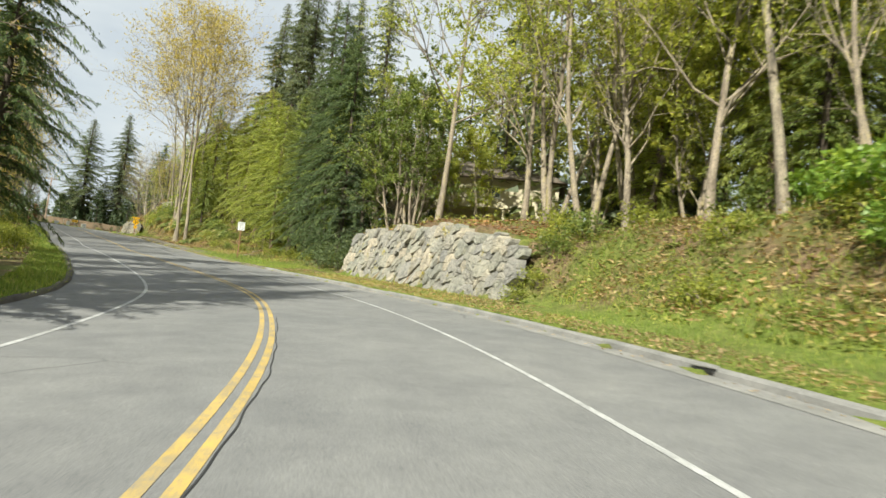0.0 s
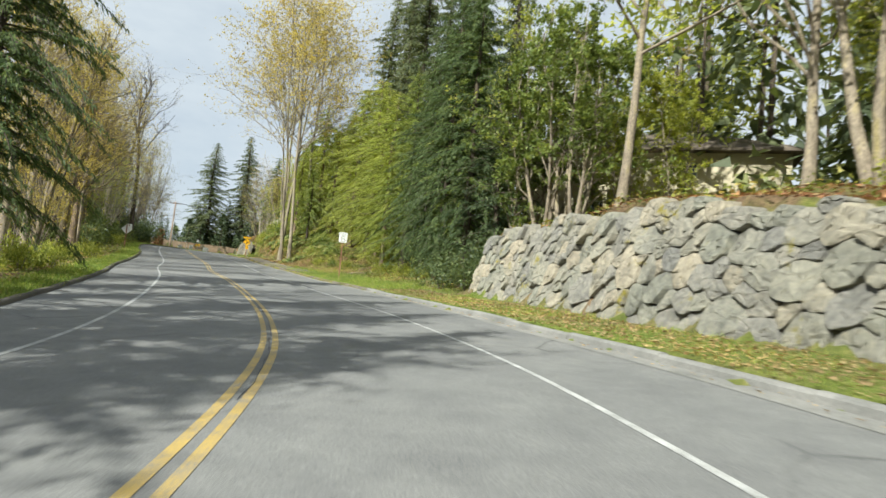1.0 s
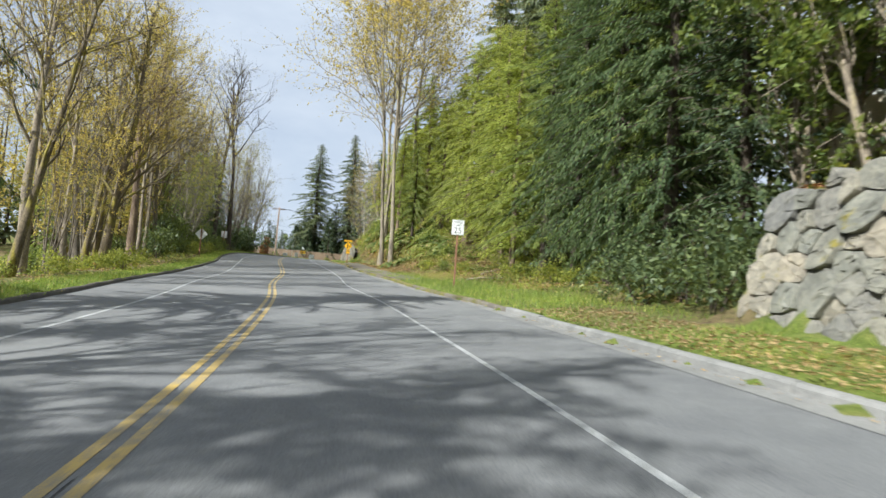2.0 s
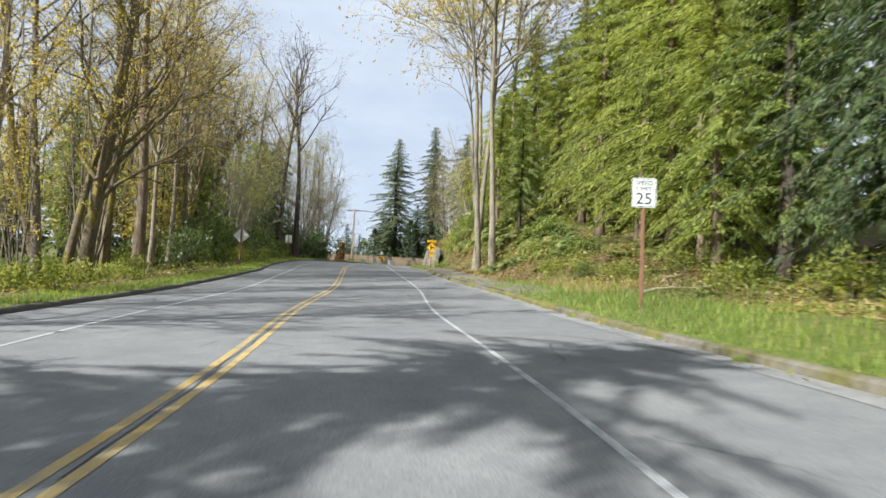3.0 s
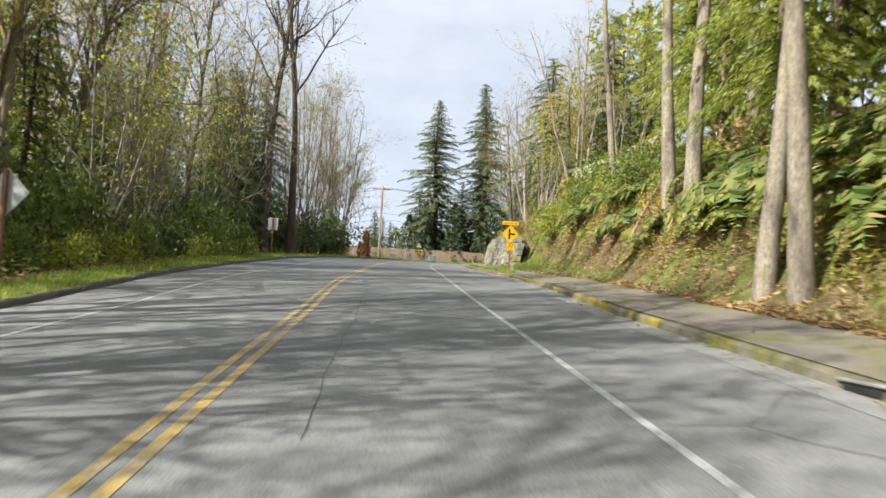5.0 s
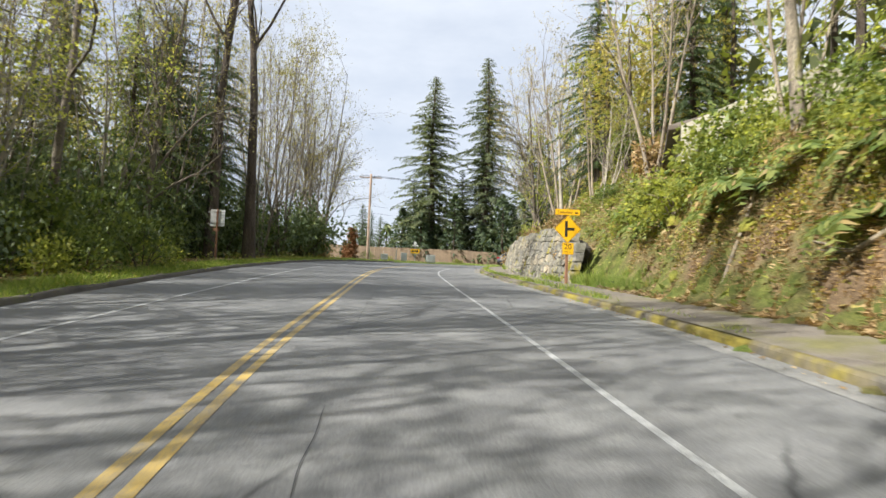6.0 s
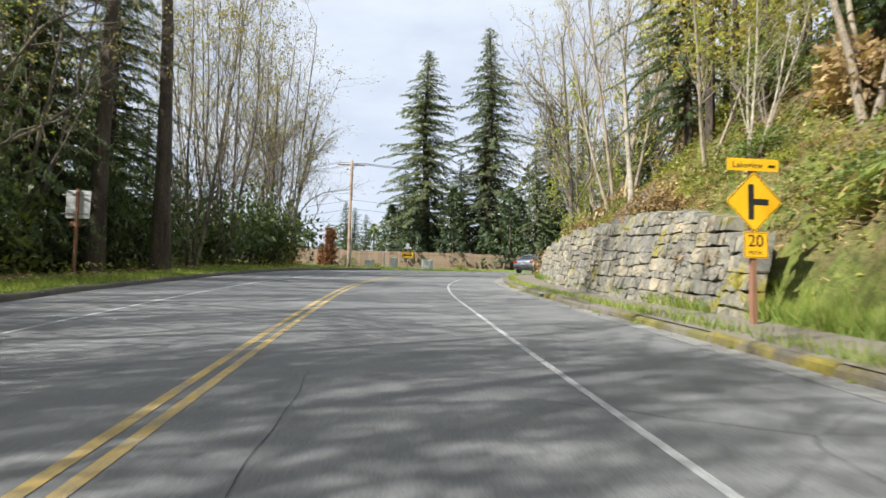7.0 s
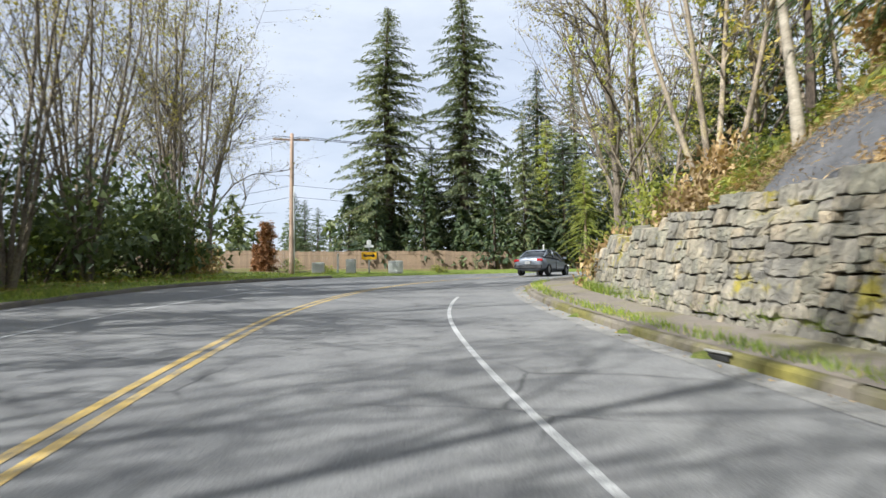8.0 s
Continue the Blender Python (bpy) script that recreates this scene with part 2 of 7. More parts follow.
BUD_YELLOW = leafy("spring_buds", [(0.0, (0.26, 0.21, 0.07)), (0.5, (0.45, 0.37, 0.125)), (1.0, (0.60, 0.51, 0.19))], 0.6, 0.56)
BUD_GREEN = leafy("spring_leaves", [(0.0, (0.17, 0.21, 0.05)), (0.5, (0.34, 0.38, 0.093)), (1.0, (0.50, 0.51, 0.155))], 0.6, 0.64)
BUD_BROWN = leafy("brown_catkins", [(0.0, (0.14, 0.12, 0.055)), (0.6, (0.28, 0.25, 0.11)), (1.0, (0.38, 0.36, 0.16))], 0.7, 0.35)
SHRUB_GREEN = leafy("shrub_leaves", [(0.0, (0.075, 0.115, 0.035)), (0.5, (0.155, 0.205, 0.058)), (1.0, (0.27, 0.32, 0.095))], 0.45, 0.4)
SHRUB_DARK = leafy("ivy_leaves", [(0.0, (0.06, 0.09, 0.042)), (0.6, (0.12, 0.16, 0.072)), (1.0, (0.19, 0.23, 0.10))], 0.5, 0.36)
LAUREL = leafy("laurel_leaves", [(0.0, (0.102, 0.184, 0.035)), (0.5, (0.204, 0.320, 0.057)), (1.0, (0.326, 0.427, 0.098))], 0.35, 0.4)
FERN = leafy("fern_fronds", [(0.0, (0.082, 0.126, 0.036)), (0.5, (0.163, 0.213, 0.059)), (0.85, (0.275, 0.301, 0.099)), (1.0, (0.408, 0.272, 0.154))], 0.55, 0.42)
DRY = leafy("dry_bracken", [(0.0, (0.18, 0.12, 0.06)), (0.5, (0.36, 0.255, 0.14)), (1.0, (0.52, 0.40, 0.24))], 0.8, 0.3)
BLADES = leafy("grass_blades", [(0.0, (0.122, 0.184, 0.040)), (0.6, (0.255, 0.349, 0.073)), (0.9, (0.388, 0.436, 0.117)), (1.0, (0.510, 0.417, 0.207))], 0.6, 0.5)
RUST_BUSH = leafy("rusty_leaves", [(0.0, (0.13, 0.065, 0.03)), (0.6, (0.27, 0.13, 0.06)), (1.0, (0.38, 0.21, 0.11))], 0.7, 0.2)
FABRIC = grained("slope_fabric", [(0.3, (0.05, 0.051, 0.055)), (0.7, (0.10, 0.10, 0.105))], 1.1, 14, 0.75, 0.6, 0.03)
MULCH = leafy("bark_mulch", [(0.0, (0.13, 0.06, 0.035)), (0.5, (0.26, 0.13, 0.075)), (1.0, (0.38, 0.22, 0.13))], 0.85, 0.15)
MOSS = grained("thick_moss", [(0.3, (0.10, 0.11, 0.018)), (0.55, (0.22, 0.215, 0.03)), (0.75, (0.36, 0.32, 0.05))], 1.6, 30, 0.95, 1.0, 0.05)
BARK_ALDER = grained("alder_bark", [(0.3, (0.095, 0.078, 0.06)), (0.55, (0.20, 0.168, 0.13)), (0.75, (0.25, 0.215, 0.11))], 1.3, 12, 0.9, 0.6, 0.03, stretch=(2.5, 2.5, 0.7), contrast=2.3)
HAZE = leafy("bud_haze", [(0.0, (0.16, 0.14, 0.06)), (0.5, (0.30, 0.27, 0.10)), (1.0, (0.42, 0.40, 0.13))], 0.7, 0.5)
MOSS_TUFT = leafy("moss_cushions", [(0.0, (0.22, 0.21, 0.03)), (0.5, (0.38, 0.35, 0.05)), (1.0, (0.52, 0.46, 0.09))], 0.85, 0.3)
HAZE_WARM = leafy("sapling_buds", [(0.0, (0.26, 0.22, 0.075)), (0.5, (0.46, 0.40, 0.135)), (1.0, (0.60, 0.53, 0.20))], 0.65, 0.55)
IVY = leafy("bank_ivy", [(0.0, (0.102, 0.136, 0.034)), (0.5, (0.214, 0.257, 0.059)), (0.85, (0.347, 0.359, 0.096)), (1.0, (0.428, 0.320, 0.158))], 0.5, 0.42)
BERM = grained("old_asphalt_edge", [(0.3, (0.06, 0.054, 0.047)), (0.55, (0.11, 0.097, 0.08)), (0.75, (0.10, 0.105, 0.04))], 1.4, 20, 0.92, 0.6, 0.015)
POST_WOOD = grained("treated_post", [(0.3, (0.15, 0.075, 0.045)), (0.7, (0.30, 0.155, 0.085))], 3.0, 30, 0.85, 0.4, 0.004, stretch=(8, 8, 0.8))
GREY_WOOD = grained("weathered_pole", [(0.3, (0.22, 0.155, 0.11)), (0.7, (0.42, 0.31, 0.23))], 1.4, 20, 0.88, 0.5, 0.008, stretch=(6, 6, 0.5))
FENCE_WOOD = grained("fence_boards", [(0.3, (0.15, 0.108, 0.072)), (0.7, (0.28, 0.205, 0.138))], 1.2, 18, 0.88, 0.4, 0.005, stretch=(5, 5, 0.5), random_tint=0.16)
ALU = grained("aluminium_sheet", [(0.3, (0.52, 0.53, 0.53)), (0.7, (0.66, 0.66, 0.64))], 3.0, 40, 0.5, 0.1, 0.002, metal=0.35)
STEEL = grained("galvanised_steel", [(0.3, (0.30, 0.30, 0.30)), (0.7, (0.46, 0.46, 0.45))], 5.0, 40, 0.5, 0.1, 0.002, metal=0.6)
SIGN_WHITE = grained("white_sign_sheeting", [(0.3, (0.66, 0.67, 0.64)), (0.7, (0.80, 0.80, 0.77))], 2.0, 60, 0.4, 0.03, 0.001)
SIGN_YELLOW = grained("yellow_sign_sheeting", [(0.3, (0.76, 0.40, 0.005)), (0.7, (0.86, 0.48, 0.012))], 2.0, 60, 0.4, 0.03, 0.001)
SIGN_BLACK = grained("black_sign_film", [(0.3, (0.012, 0.012, 0.012)), (0.7, (0.025, 0.025, 0.025))], 4.0, 60, 0.5, 0.02, 0.001)


# ---- building helpers ----
def mesh_of(name, verts, faces, materials, smooth=False, slots=None):
    me = bpy.data.meshes.new(name)
    me.from_pydata([tuple(v) for v in verts], [], [tuple(f) for f in faces])
    for m in materials if isinstance(materials, (list, tuple)) else [materials]:
        me.materials.append(m)
    if smooth:
        me.polygons.foreach_set("use_smooth", [True] * len(me.polygons))
    if slots is not None:
        me.polygons.foreach_set("material_index", slots)
    me.update()
    return me


def part(name, me, parent=None, label="", at=None):
    """One mesh object, at top level or under a thing or a part."""
    ob = new(name, me)
    ob.parent = parent
    if at is not None:
        ob.matrix_basis = at
    return tagged(ob, label)


def thing(name, x, y, z, rz, label, category, group="", kind=""):
    ob = new(name)
    ob.empty_display_size = 0.2
    ob.matrix_basis = pose(x, y, z, 0, 0, rz)
    return tagged(ob, label, category, group, kind)


class Shape:
    """Collects vertices and faces for one mesh."""

    def __init__(self):
        self.v, self.f = [], []

    def add(self, verts, faces):
        n = len(self.v)
        self.v += [tuple(p) for p in verts]
        self.f += [tuple(i + n for i in f) for f in faces]
        return self

    def box(self, x0, y0, z0, x1, y1, z1, m=None, bevel=0.0):
        b = min(bevel, (x1 - x0) / 3, (y1 - y0) / 3, (z1 - z0) / 3)
        if b <= 0:
            p = [(x, y, z) for z in (z0, z1) for x, y in ((x0, y0), (x1, y0), (x1, y1), (x0, y1))]
            f = [(3, 2, 1, 0), (4, 5, 6, 7), (0, 1, 5, 4), (1, 2, 6, 5), (2, 3, 7, 6), (3, 0, 4, 7)]
        else:
            ring = lambda i, z: [(x0 + i + b, y0 + i, z), (x1 - i - b, y0 + i, z), (x1 - i, y0 + i + b, z), (x1 - i, y1 - i - b, z), (x1 - i - b, y1 - i, z), (x0 + i + b, y1 - i, z), (x0 + i, y1 - i - b, z), (x0 + i, y0 + i + b, z)]  # noqa: E731
            p = ring(b, z0) + ring(0, z0 + b) + ring(0, z1 - b) + ring(b, z1)
            f = [tuple(range(7, -1, -1)), tuple(range(24, 32))]
            f += [(8 * k + i, 8 * k + (i + 1) % 8, 8 * k + 8 + (i + 1) % 8, 8 * k + 8 + i) for k in range(3) for i in range(8)]
        if m is not None:
            p = [m @ Vector(q) for q in p]
        return self.add(p, f)

    def tube(self, pts, radii, sides=6, cap=True):
        pts = np.asarray(pts, float)
        n = len(pts)
        d = np.gradient(pts, axis=0)
        d /= np.linalg.norm(d, axis=1)[:, None] + 1e-9
        ref = np.array([1.0, 0, 0]) if abs(d[0][0]) < 0.8 else np.array([0, 1.0, 0])
        a = np.cross(d, ref)
        a /= np.linalg.norm(a, axis=1)[:, None] + 1e-9
        b = np.cross(d, a)
        ang = np.arange(sides) * 2 * np.pi / sides
        ring = a[:, None] * np.cos(ang)[None, :, None] + b[:, None] * np.sin(ang)[None, :, None]
        v = (pts[:, None] + ring * np.asarray(radii, float)[:, None, None]).reshape(-1, 3)
        f = [(k * sides + i, k * sides + (i + 1) % sides, (k + 1) * sides + (i + 1) % sides, (k + 1) * sides + i) for k in range(n - 1) for i in range(sides)]
        if cap:
            f += [tuple(range(sides - 1, -1, -1)), tuple((n - 1) * sides + i for i in range(sides))]
        return self.add(v.tolist(), f)

    def prism(self, outline, y0, y1, m=None):
        """An outline in x, z pulled from y0 to y1."""
        n = len(outline)
        p = [(x, y0, z) for x, z in outline] + [(x, y1, z) for x, z in outline]
        f = [tuple(range(n)), tuple(range(2 * n - 1, n - 1, -1))] + [(i + n, (i + 1) % n + n, (i + 1) % n, i) for i in range(n)]
        if m is not None:
            p = [m @ Vector(q) for q in p]
        return self.add(p, f)

    def mesh(self, name, materials, smooth=False):
        return mesh_of(name, self.v, self.f, materials, smooth)


def lettering(text, size, material, m, name="lettering", parent=None, label=""):
    cu = bpy.data.curves.new("text", "FONT")
    cu.body, cu.size, cu.align_x, cu.align_y, cu.extrude = text, size, "CENTER", "CENTER", 0.0015
    tmp = bpy.data.objects.new("text", cu)
    scene.collection.objects.link(tmp)
    me = bpy.data.meshes.new_from_object(tmp)
    bpy.data.objects.remove(tmp)
    me.materials.clear()
    me.materials.append(material)
    return part(name, me, parent, label, m)


# ---- the road's line: the double yellow line, x, y, z ----
CENTRE = [(3.5, -60, -3.0), (0.6, -20, -1.05), (-1.2, 0, -0.18), (-2.4, 9.3, 0.17), (-4.2, 17.0, 0.5), (-6.6, 24.4, 0.83), (-9.5, 30.6, 1.17), (-14.2, 38.6, 1.69),
          (-21.0, 49.1, 2.42), (-27.4, 58.0, 3.1), (-33.0, 66.6, 3.87), (-39.4, 75.2, 4.72), (-45.7, 83.6, 5.5), (-51.6, 92.0, 6.1), (-57.1, 99.9, 6.68),
          (-62.1, 107.4, 7.2), (-65.5, 113.4, 7.62), (-67.9, 119.5, 8.0), (-69.2, 125.5, 8.30), (-69.5, 131.5, 8.55), (-68.3, 137.5, 8.75), (-65.2, 143.0, 8.92), (-59.5, 148.0, 9.05), (-49, 154.5, 9.2), (-30, 165, 9.5)]


def flowing(points, n=12):
    p = np.array(points, float)
    p = np.vstack([2 * p[0] - p[1], p, 2 * p[-1] - p[-2]])
    out = []
    for i in range(1, len(p) - 2):
        a, b, c, d = p[i - 1:i + 3]
        for t in np.arange(n) / n:
            out.append(0.5 * (2 * b + (c - a) * t + (2 * a - 5 * b + 4 * c - d) * t * t + (-a + 3 * b - 3 * c + d) * t ** 3))
    return np.array(out + [p[-2]])


LINE = flowing(CENTRE)
ALONG = np.gradient(LINE[:, :2], axis=0)
ALONG /= np.linalg.norm(ALONG, axis=1)[:, None]
RIGHT = np.stack([ALONG[:, 1], -ALONG[:, 0]], 1)
STATION = np.r_[0, np.cumsum(np.linalg.norm(np.diff(LINE[:, :2], axis=0), axis=1))]
# the road's slight dips and shifts along the way: station, sideways to the right, height
WANDER = [(55, -0.02, -0.10), (66, 0.02, -0.08), (75, 0.06, -0.064), (85, 0.05, -0.054), (95, 0.035, -0.065), (107, -0.007, -0.124), (120, -0.046, -0.144), (135, -0.07, -0.193), (150, 0.04, -0.164), (158, 0.065, -0.06), (165, 0.09, -0.003), (180, 0.16, 0.024), (195, 0.16, 0.0), (215, 0.08, 0.0)]
_w = np.array(WANDER)
LINE[:, :2] += RIGHT * np.interp(STATION, _w[:, 0], _w[:, 1])[:, None]
LINE[:, 2] += np.interp(STATION, _w[:, 0], _w[:, 2])


def table(s, rows):
    a = np.array(rows, float)
    return np.interp(s, a[:, 0], a[:, 1])


def bank(s):        # cross fall of the road, right side up
    return table(s, [(55, 0.048), (66, 0.059), (75, 0.067), (85, 0.068), (95, 0.064), (107, 0.046), (120, 0.037), (135, 0.037), (150, 0.033), (165, 0.001), (180, -0.017), (195, -0.024), (212, -0.035), (240, -0.035)])


def kerb_u(s):      # from the yellow line to the right kerb
    return table(s, [(40, 6.6), (70, 6.5), (84, 6.15), (92, 6.1), (104, 6.6), (114, 6.95), (121, 6.95), (127, 6.8), (132, 6.5), (136, 6.15), (142, 5.85), (149, 5.8), (158, 6.3), (164, 6.55), (174, 6.65), (184, 6.5), (190, 6.2), (195, 5.75), (202, 5.1), (210, 5.0), (225, 5.0)])


def edge_u(s):      # to the left edge of the pavement
    return table(s, [(40, 5.6), (80, 5.7), (100, 5.9), (122, 5.8), (135, 5.7), (142, 5.3), (150, 5.1), (160, 5.4), (170, 5.7), (188, 5.9), (194, 6.5), (200, 7.3), (230, 7.3)])


def white_u(s):     # to the white line on the right
    return table(s, [(55, 3.53), (75, 3.57), (95, 3.55), (120, 3.58), (135, 3.50), (150, 3.49), (165, 3.54), (180, 3.51), (195, 3.45)])


# where the bank on the right begins, how high it climbs, over what width, and the slope beyond
BANK_FOOT = [(40, 8.6), (80, 8.9), (84, 8.9), (90, 8.95), (94, 9.25), (97, 9.55), (100, 9.9), (106, 10.2), (112, 10.2), (125, 10.6), (134, 9.6), (139, 8.3), (143, 8.0), (150, 7.9), (158, 8.2), (166, 8.5), (173, 9.2), (176, 9.0), (197, 8.4), (206, 8.4), (230, 8.4)]
BANK_RISE = [(40, 2.6), (76, 3.3), (82, 2.9), (85, 2.1), (87, 2.55), (90, 3.15), (95, 3.35), (105, 2.8), (107, 1.3), (125, 0.6), (134, 0.9), (141, 1.8), (150, 2.9), (158, 3.5), (166, 4.1), (172, 3.7), (175, 1.9), (178, 2.2), (184, 2.3), (190, 1.95), (200, 1.5), (210, 0.4), (240, 0.3)]
BANK_WIDE = [(40, 6.0), (81, 4.6), (84, 2.6), (86, 1.15), (105, 1.15), (107, 5.0), (128, 5.0), (134, 3.8), (140, 2.9), (150, 2.5), (168, 2.5), (174, 0.9), (198, 0.9), (208, 4.0)]
BANK_ON = [(40, 0.06), (88, 0.10), (106, 0.12), (112, 0.06), (128, 0.03), (137, 0.10), (146, 0.28), (170, 0.40), (176, 0.65), (180, 1.0), (191, 1.0), (197, 0.5), (206, 0.05), (240, 0.02)]


def nearest(x, y):
    """Station and offset to the right of each point."""
    x, y = np.atleast_1d(np.asarray(x, float)), np.atleast_1d(np.asarray(y, float))
    s, u = np.empty(len(x)), np.empty(len(x))
    for k in range(0, len(x), 4000):
        p = np.stack([x[k:k + 4000], y[k:k + 4000]], 1)
        i = ((p[:, None] - LINE[None, :, :2]) ** 2).sum(2).argmin(1)
        d = p - LINE[i, :2]
        s[k:k + 4000] = STATION[i] + (d * ALONG[i]).sum(1).clip(-1.5, 1.5)
        u[k:k + 4000] = (d * RIGHT[i]).sum(1)
    return s, u


def lump(x, y, scale, seed=0.0):
    """Cheap smooth unevenness, about -1 to 1."""
    x, y = x / scale + seed, y / scale - seed * 1.7
    return (np.sin(x * 1.3 + 1.7 * np.sin(y * 0.9)) + np.sin(y * 1.7 + 1.3 * np.sin(x * 1.1 + 2)) + 0.6 * np.sin(2.9 * x + 2.3 * y + 1)) / 2.6


def height(s, u, x, y, bare=False):
    """The height of the ground. bare: without the trough under the pavement."""
    z0 = np.interp(s, STATION, LINE[:, 2])
    k, e = kerb_u(s), edge_u(s)
    on = z0 + bank(s) * np.clip(u, -9, 13)
    foot, rise, wide, more = table(s, BANK_FOOT), table(s, BANK_RISE), table(s, BANK_WIDE), table(s, BANK_ON)
    f = np.clip((u - foot) / wide, 0, 1)
    soft = np.where(wide < 2, f, f * f * (3 - 2 * f))
    beyond = np.clip(u - foot - wide, 0, None)
    right = 0.14 + 0.05 * np.clip(u - k, 0, 3.5) + rise * soft + np.minimum(more * beyond, 4.0 + 0 * beyond) + 0.16 * lump(x, y, 1.7) * np.clip((u - k - 2.2) / 2, 0, 1)
    v = -u - e
    left = 0.12 * np.clip(v / 0.5, 0, 1) + np.interp(s, [138, 160, 188, 202], [-0.22, -0.06, -0.05, 0.05]) * np.clip(v - 3, 0, 26) + 0.12 * lump(x, y, 2.1, 4.0) * np.clip((v - 1) / 2, 0, 1)
    z = on + np.where(u > k + 0.12, right, 0) + np.where(v > 0, left, 0)
    return z if bare else np.where((u < k + 0.14) & (v < 0.04), on - 0.22, z)


def ground_at(x, y):
    s, u = nearest(x, y)
    return float(height(s, u, np.atleast_1d(float(x)), np.atleast_1d(float(y)), True)[0])


def place(s, u):
    """x, y of a station and an offset."""
    return (np.interp(s, STATION, LINE[:, 0]) + np.interp(s, STATION, RIGHT[:, 0]) * u, np.interp(s, STATION, LINE[:, 1]) + np.interp(s, STATION, RIGHT[:, 1]) * u)


def heading(s):
    """Degrees by which the road's way is turned from +y."""
    a, b = np.interp(s, STATION, ALONG[:, 0]), np.interp(s, STATION, ALONG[:, 1])
    return math.degrees(math.atan2(-a, b))


def build_ground():
    far_lo, far_hi = [-4000, -1500, -600, -300, -200], [120, 200, 400, 1200, 4000]
    xs = np.array(far_lo + list(np.arange(-150, -100, 3.0)) + list(np.arange(-100, 24, 0.7)) + list(np.arange(24, 70, 3.0)) + far_hi)
    ys = np.array([-4000, -1500, -500, -200, -100] + list(np.arange(-60, 0, 3.0)) + list(np.arange(0, 158, 0.7)) + list(np.arange(158, 220, 3.0)) + [260, 400, 900, 2000, 4000])
    gx, gy = np.meshgrid(xs, ys)
    x, y = gx.ravel(), gy.ravel()
    s, u = nearest(x, y)
    z = height(s, u, x, y)
    away = np.hypot(np.clip(np.abs(x + 40) - 110, 0, None), np.clip(np.abs(y - 80) - 140, 0, None))
    z = np.where(away > 0, z * np.clip(1 - away / 900, 0, 1) + 4.0 * np.clip(away / 900, 0, 1), z)
    nx, ny = len(xs), len(ys)
    i = np.arange(nx * ny).reshape(ny, nx)
    q = np.stack([i[:-1, :-1], i[:-1, 1:], i[1:, 1:], i[1:, :-1]], -1).reshape(-1, 4)
    me = mesh_of("ground", np.stack([x, y, z], 1).tolist(), q.tolist(), SOIL, True)
    k, e = kerb_u(s), edge_u(s)
    patch = lump(x, y, 2.3, 9.0)
    right = np.clip((table(s, [(40, 11.5), (78, 10.6), (85, 8.6), (94, 8.9), (100, 9.6), (106, 10.0), (118, 11.0), (128, 11.5), (134, 9.2), (140, 7.6), (145, 6.5), (150, 6.3), (165, 6.6), (169, 8.3), (173, 8.8), (196, 8.8), (240, 9)]) + 1.1 * patch - u) / 0.9, 0, 1)
    left = np.clip((e + 1.7 + 0.5 * patch + np.where(s > 196, 8, 0) + u) / 0.8, 0, 1)
    turf = np.where(u > 0, right * (0.75 + 0.25 * patch), left)
    a = me.attributes.new("turf", "FLOAT", "POINT")
    a.data.foreach_set("value", np.clip(turf, 0, 1).astype(np.float32))
    return tagged(part("ground", me), "wooded hillside soil with leaf litter, moss and verge turf", "ground", kind="structure")


def ribbon(name, s0, s1, u0, u1, lift, material, step=1.0, wiggle=0.0, thick=0.0):
    """A strip of the road between two offsets (numbers or functions of the station)."""
    ss = np.arange(s0, s1 + 1e-6, step)
    a = u0(ss) if callable(u0) else np.full(len(ss), u0)
    b = u1(ss) if callable(u1) else np.full(len(ss), u1)
    w = wiggle * (np.sin(ss * 0.9) + 0.7 * np.sin(ss * 2.3 + 1) + 0.5 * np.sin(ss * 5.1 + 2))
    z0 = np.interp(ss, STATION, LINE[:, 2])
    n = max(2, int(np.ceil(np.abs(b - a).max() / 2.2)) + 1)
    rows = []
    for k in range(n):
        u = a + (b - a) * k / (n - 1) + w
        x, y = place(ss, u)
        rows.append(np.stack([x, y, z0 + bank(ss) * u + lift], 1))
    v = np.stack(rows, 1).reshape(-1, 3)
    i = np.arange(len(ss) * n).reshape(len(ss), n)
    f = np.stack([i[:-1, :-1], i[:-1, 1:], i[1:, 1:], i[1:, :-1]], -1).reshape(-1, 4).tolist()
    return mesh_of(name, v.tolist(), f, material, True)


build_ground()
road = tagged(part("road", ribbon("road", 20, STATION[-1] - 2, lambda s: -edge_u(s) - 0.25, lambda s: kerb_u(s) + 0.1, 0.0, ASPHALT)), "worn grey asphalt road with cracks and tree shadows", "road", kind="structure")
tagged(part("gutter", ribbon("gutter", 30, 228, lambda s: kerb_u(s) - 0.42, lambda s: kerb_u(s) + 0.02, 0.006, CONCRETE)), "pale concrete gutter strip beside the kerb", "gutter", kind="structure")
marking = tagged(thing("road_marking", 0, 0, 0, 0, "", ""), "worn yellow centre lines and white edge lines", "road marking", kind="structure")
part("yellow_line", ribbon("yellow_line", 30, 236, -0.155, -0.05, 0.005, YELLOW, 0.5), marking, "worn yellow centre line")
part("yellow_line", ribbon("yellow_line", 30, 236, 0.05, 0.155, 0.005, YELLOW, 0.5), marking, "worn yellow centre line")
part("white_line", ribbon("white_line", 30, 197, lambda s: white_u(s) - 0.042, lambda s: white_u(s) + 0.042, 0.005, WHITE, 0.5), marking, "worn white edge line")
part("white_line", ribbon("white_line", 30, 236, -3.43, -3.33, 0.005, WHITE, 0.5), marking, "worn white edge line")
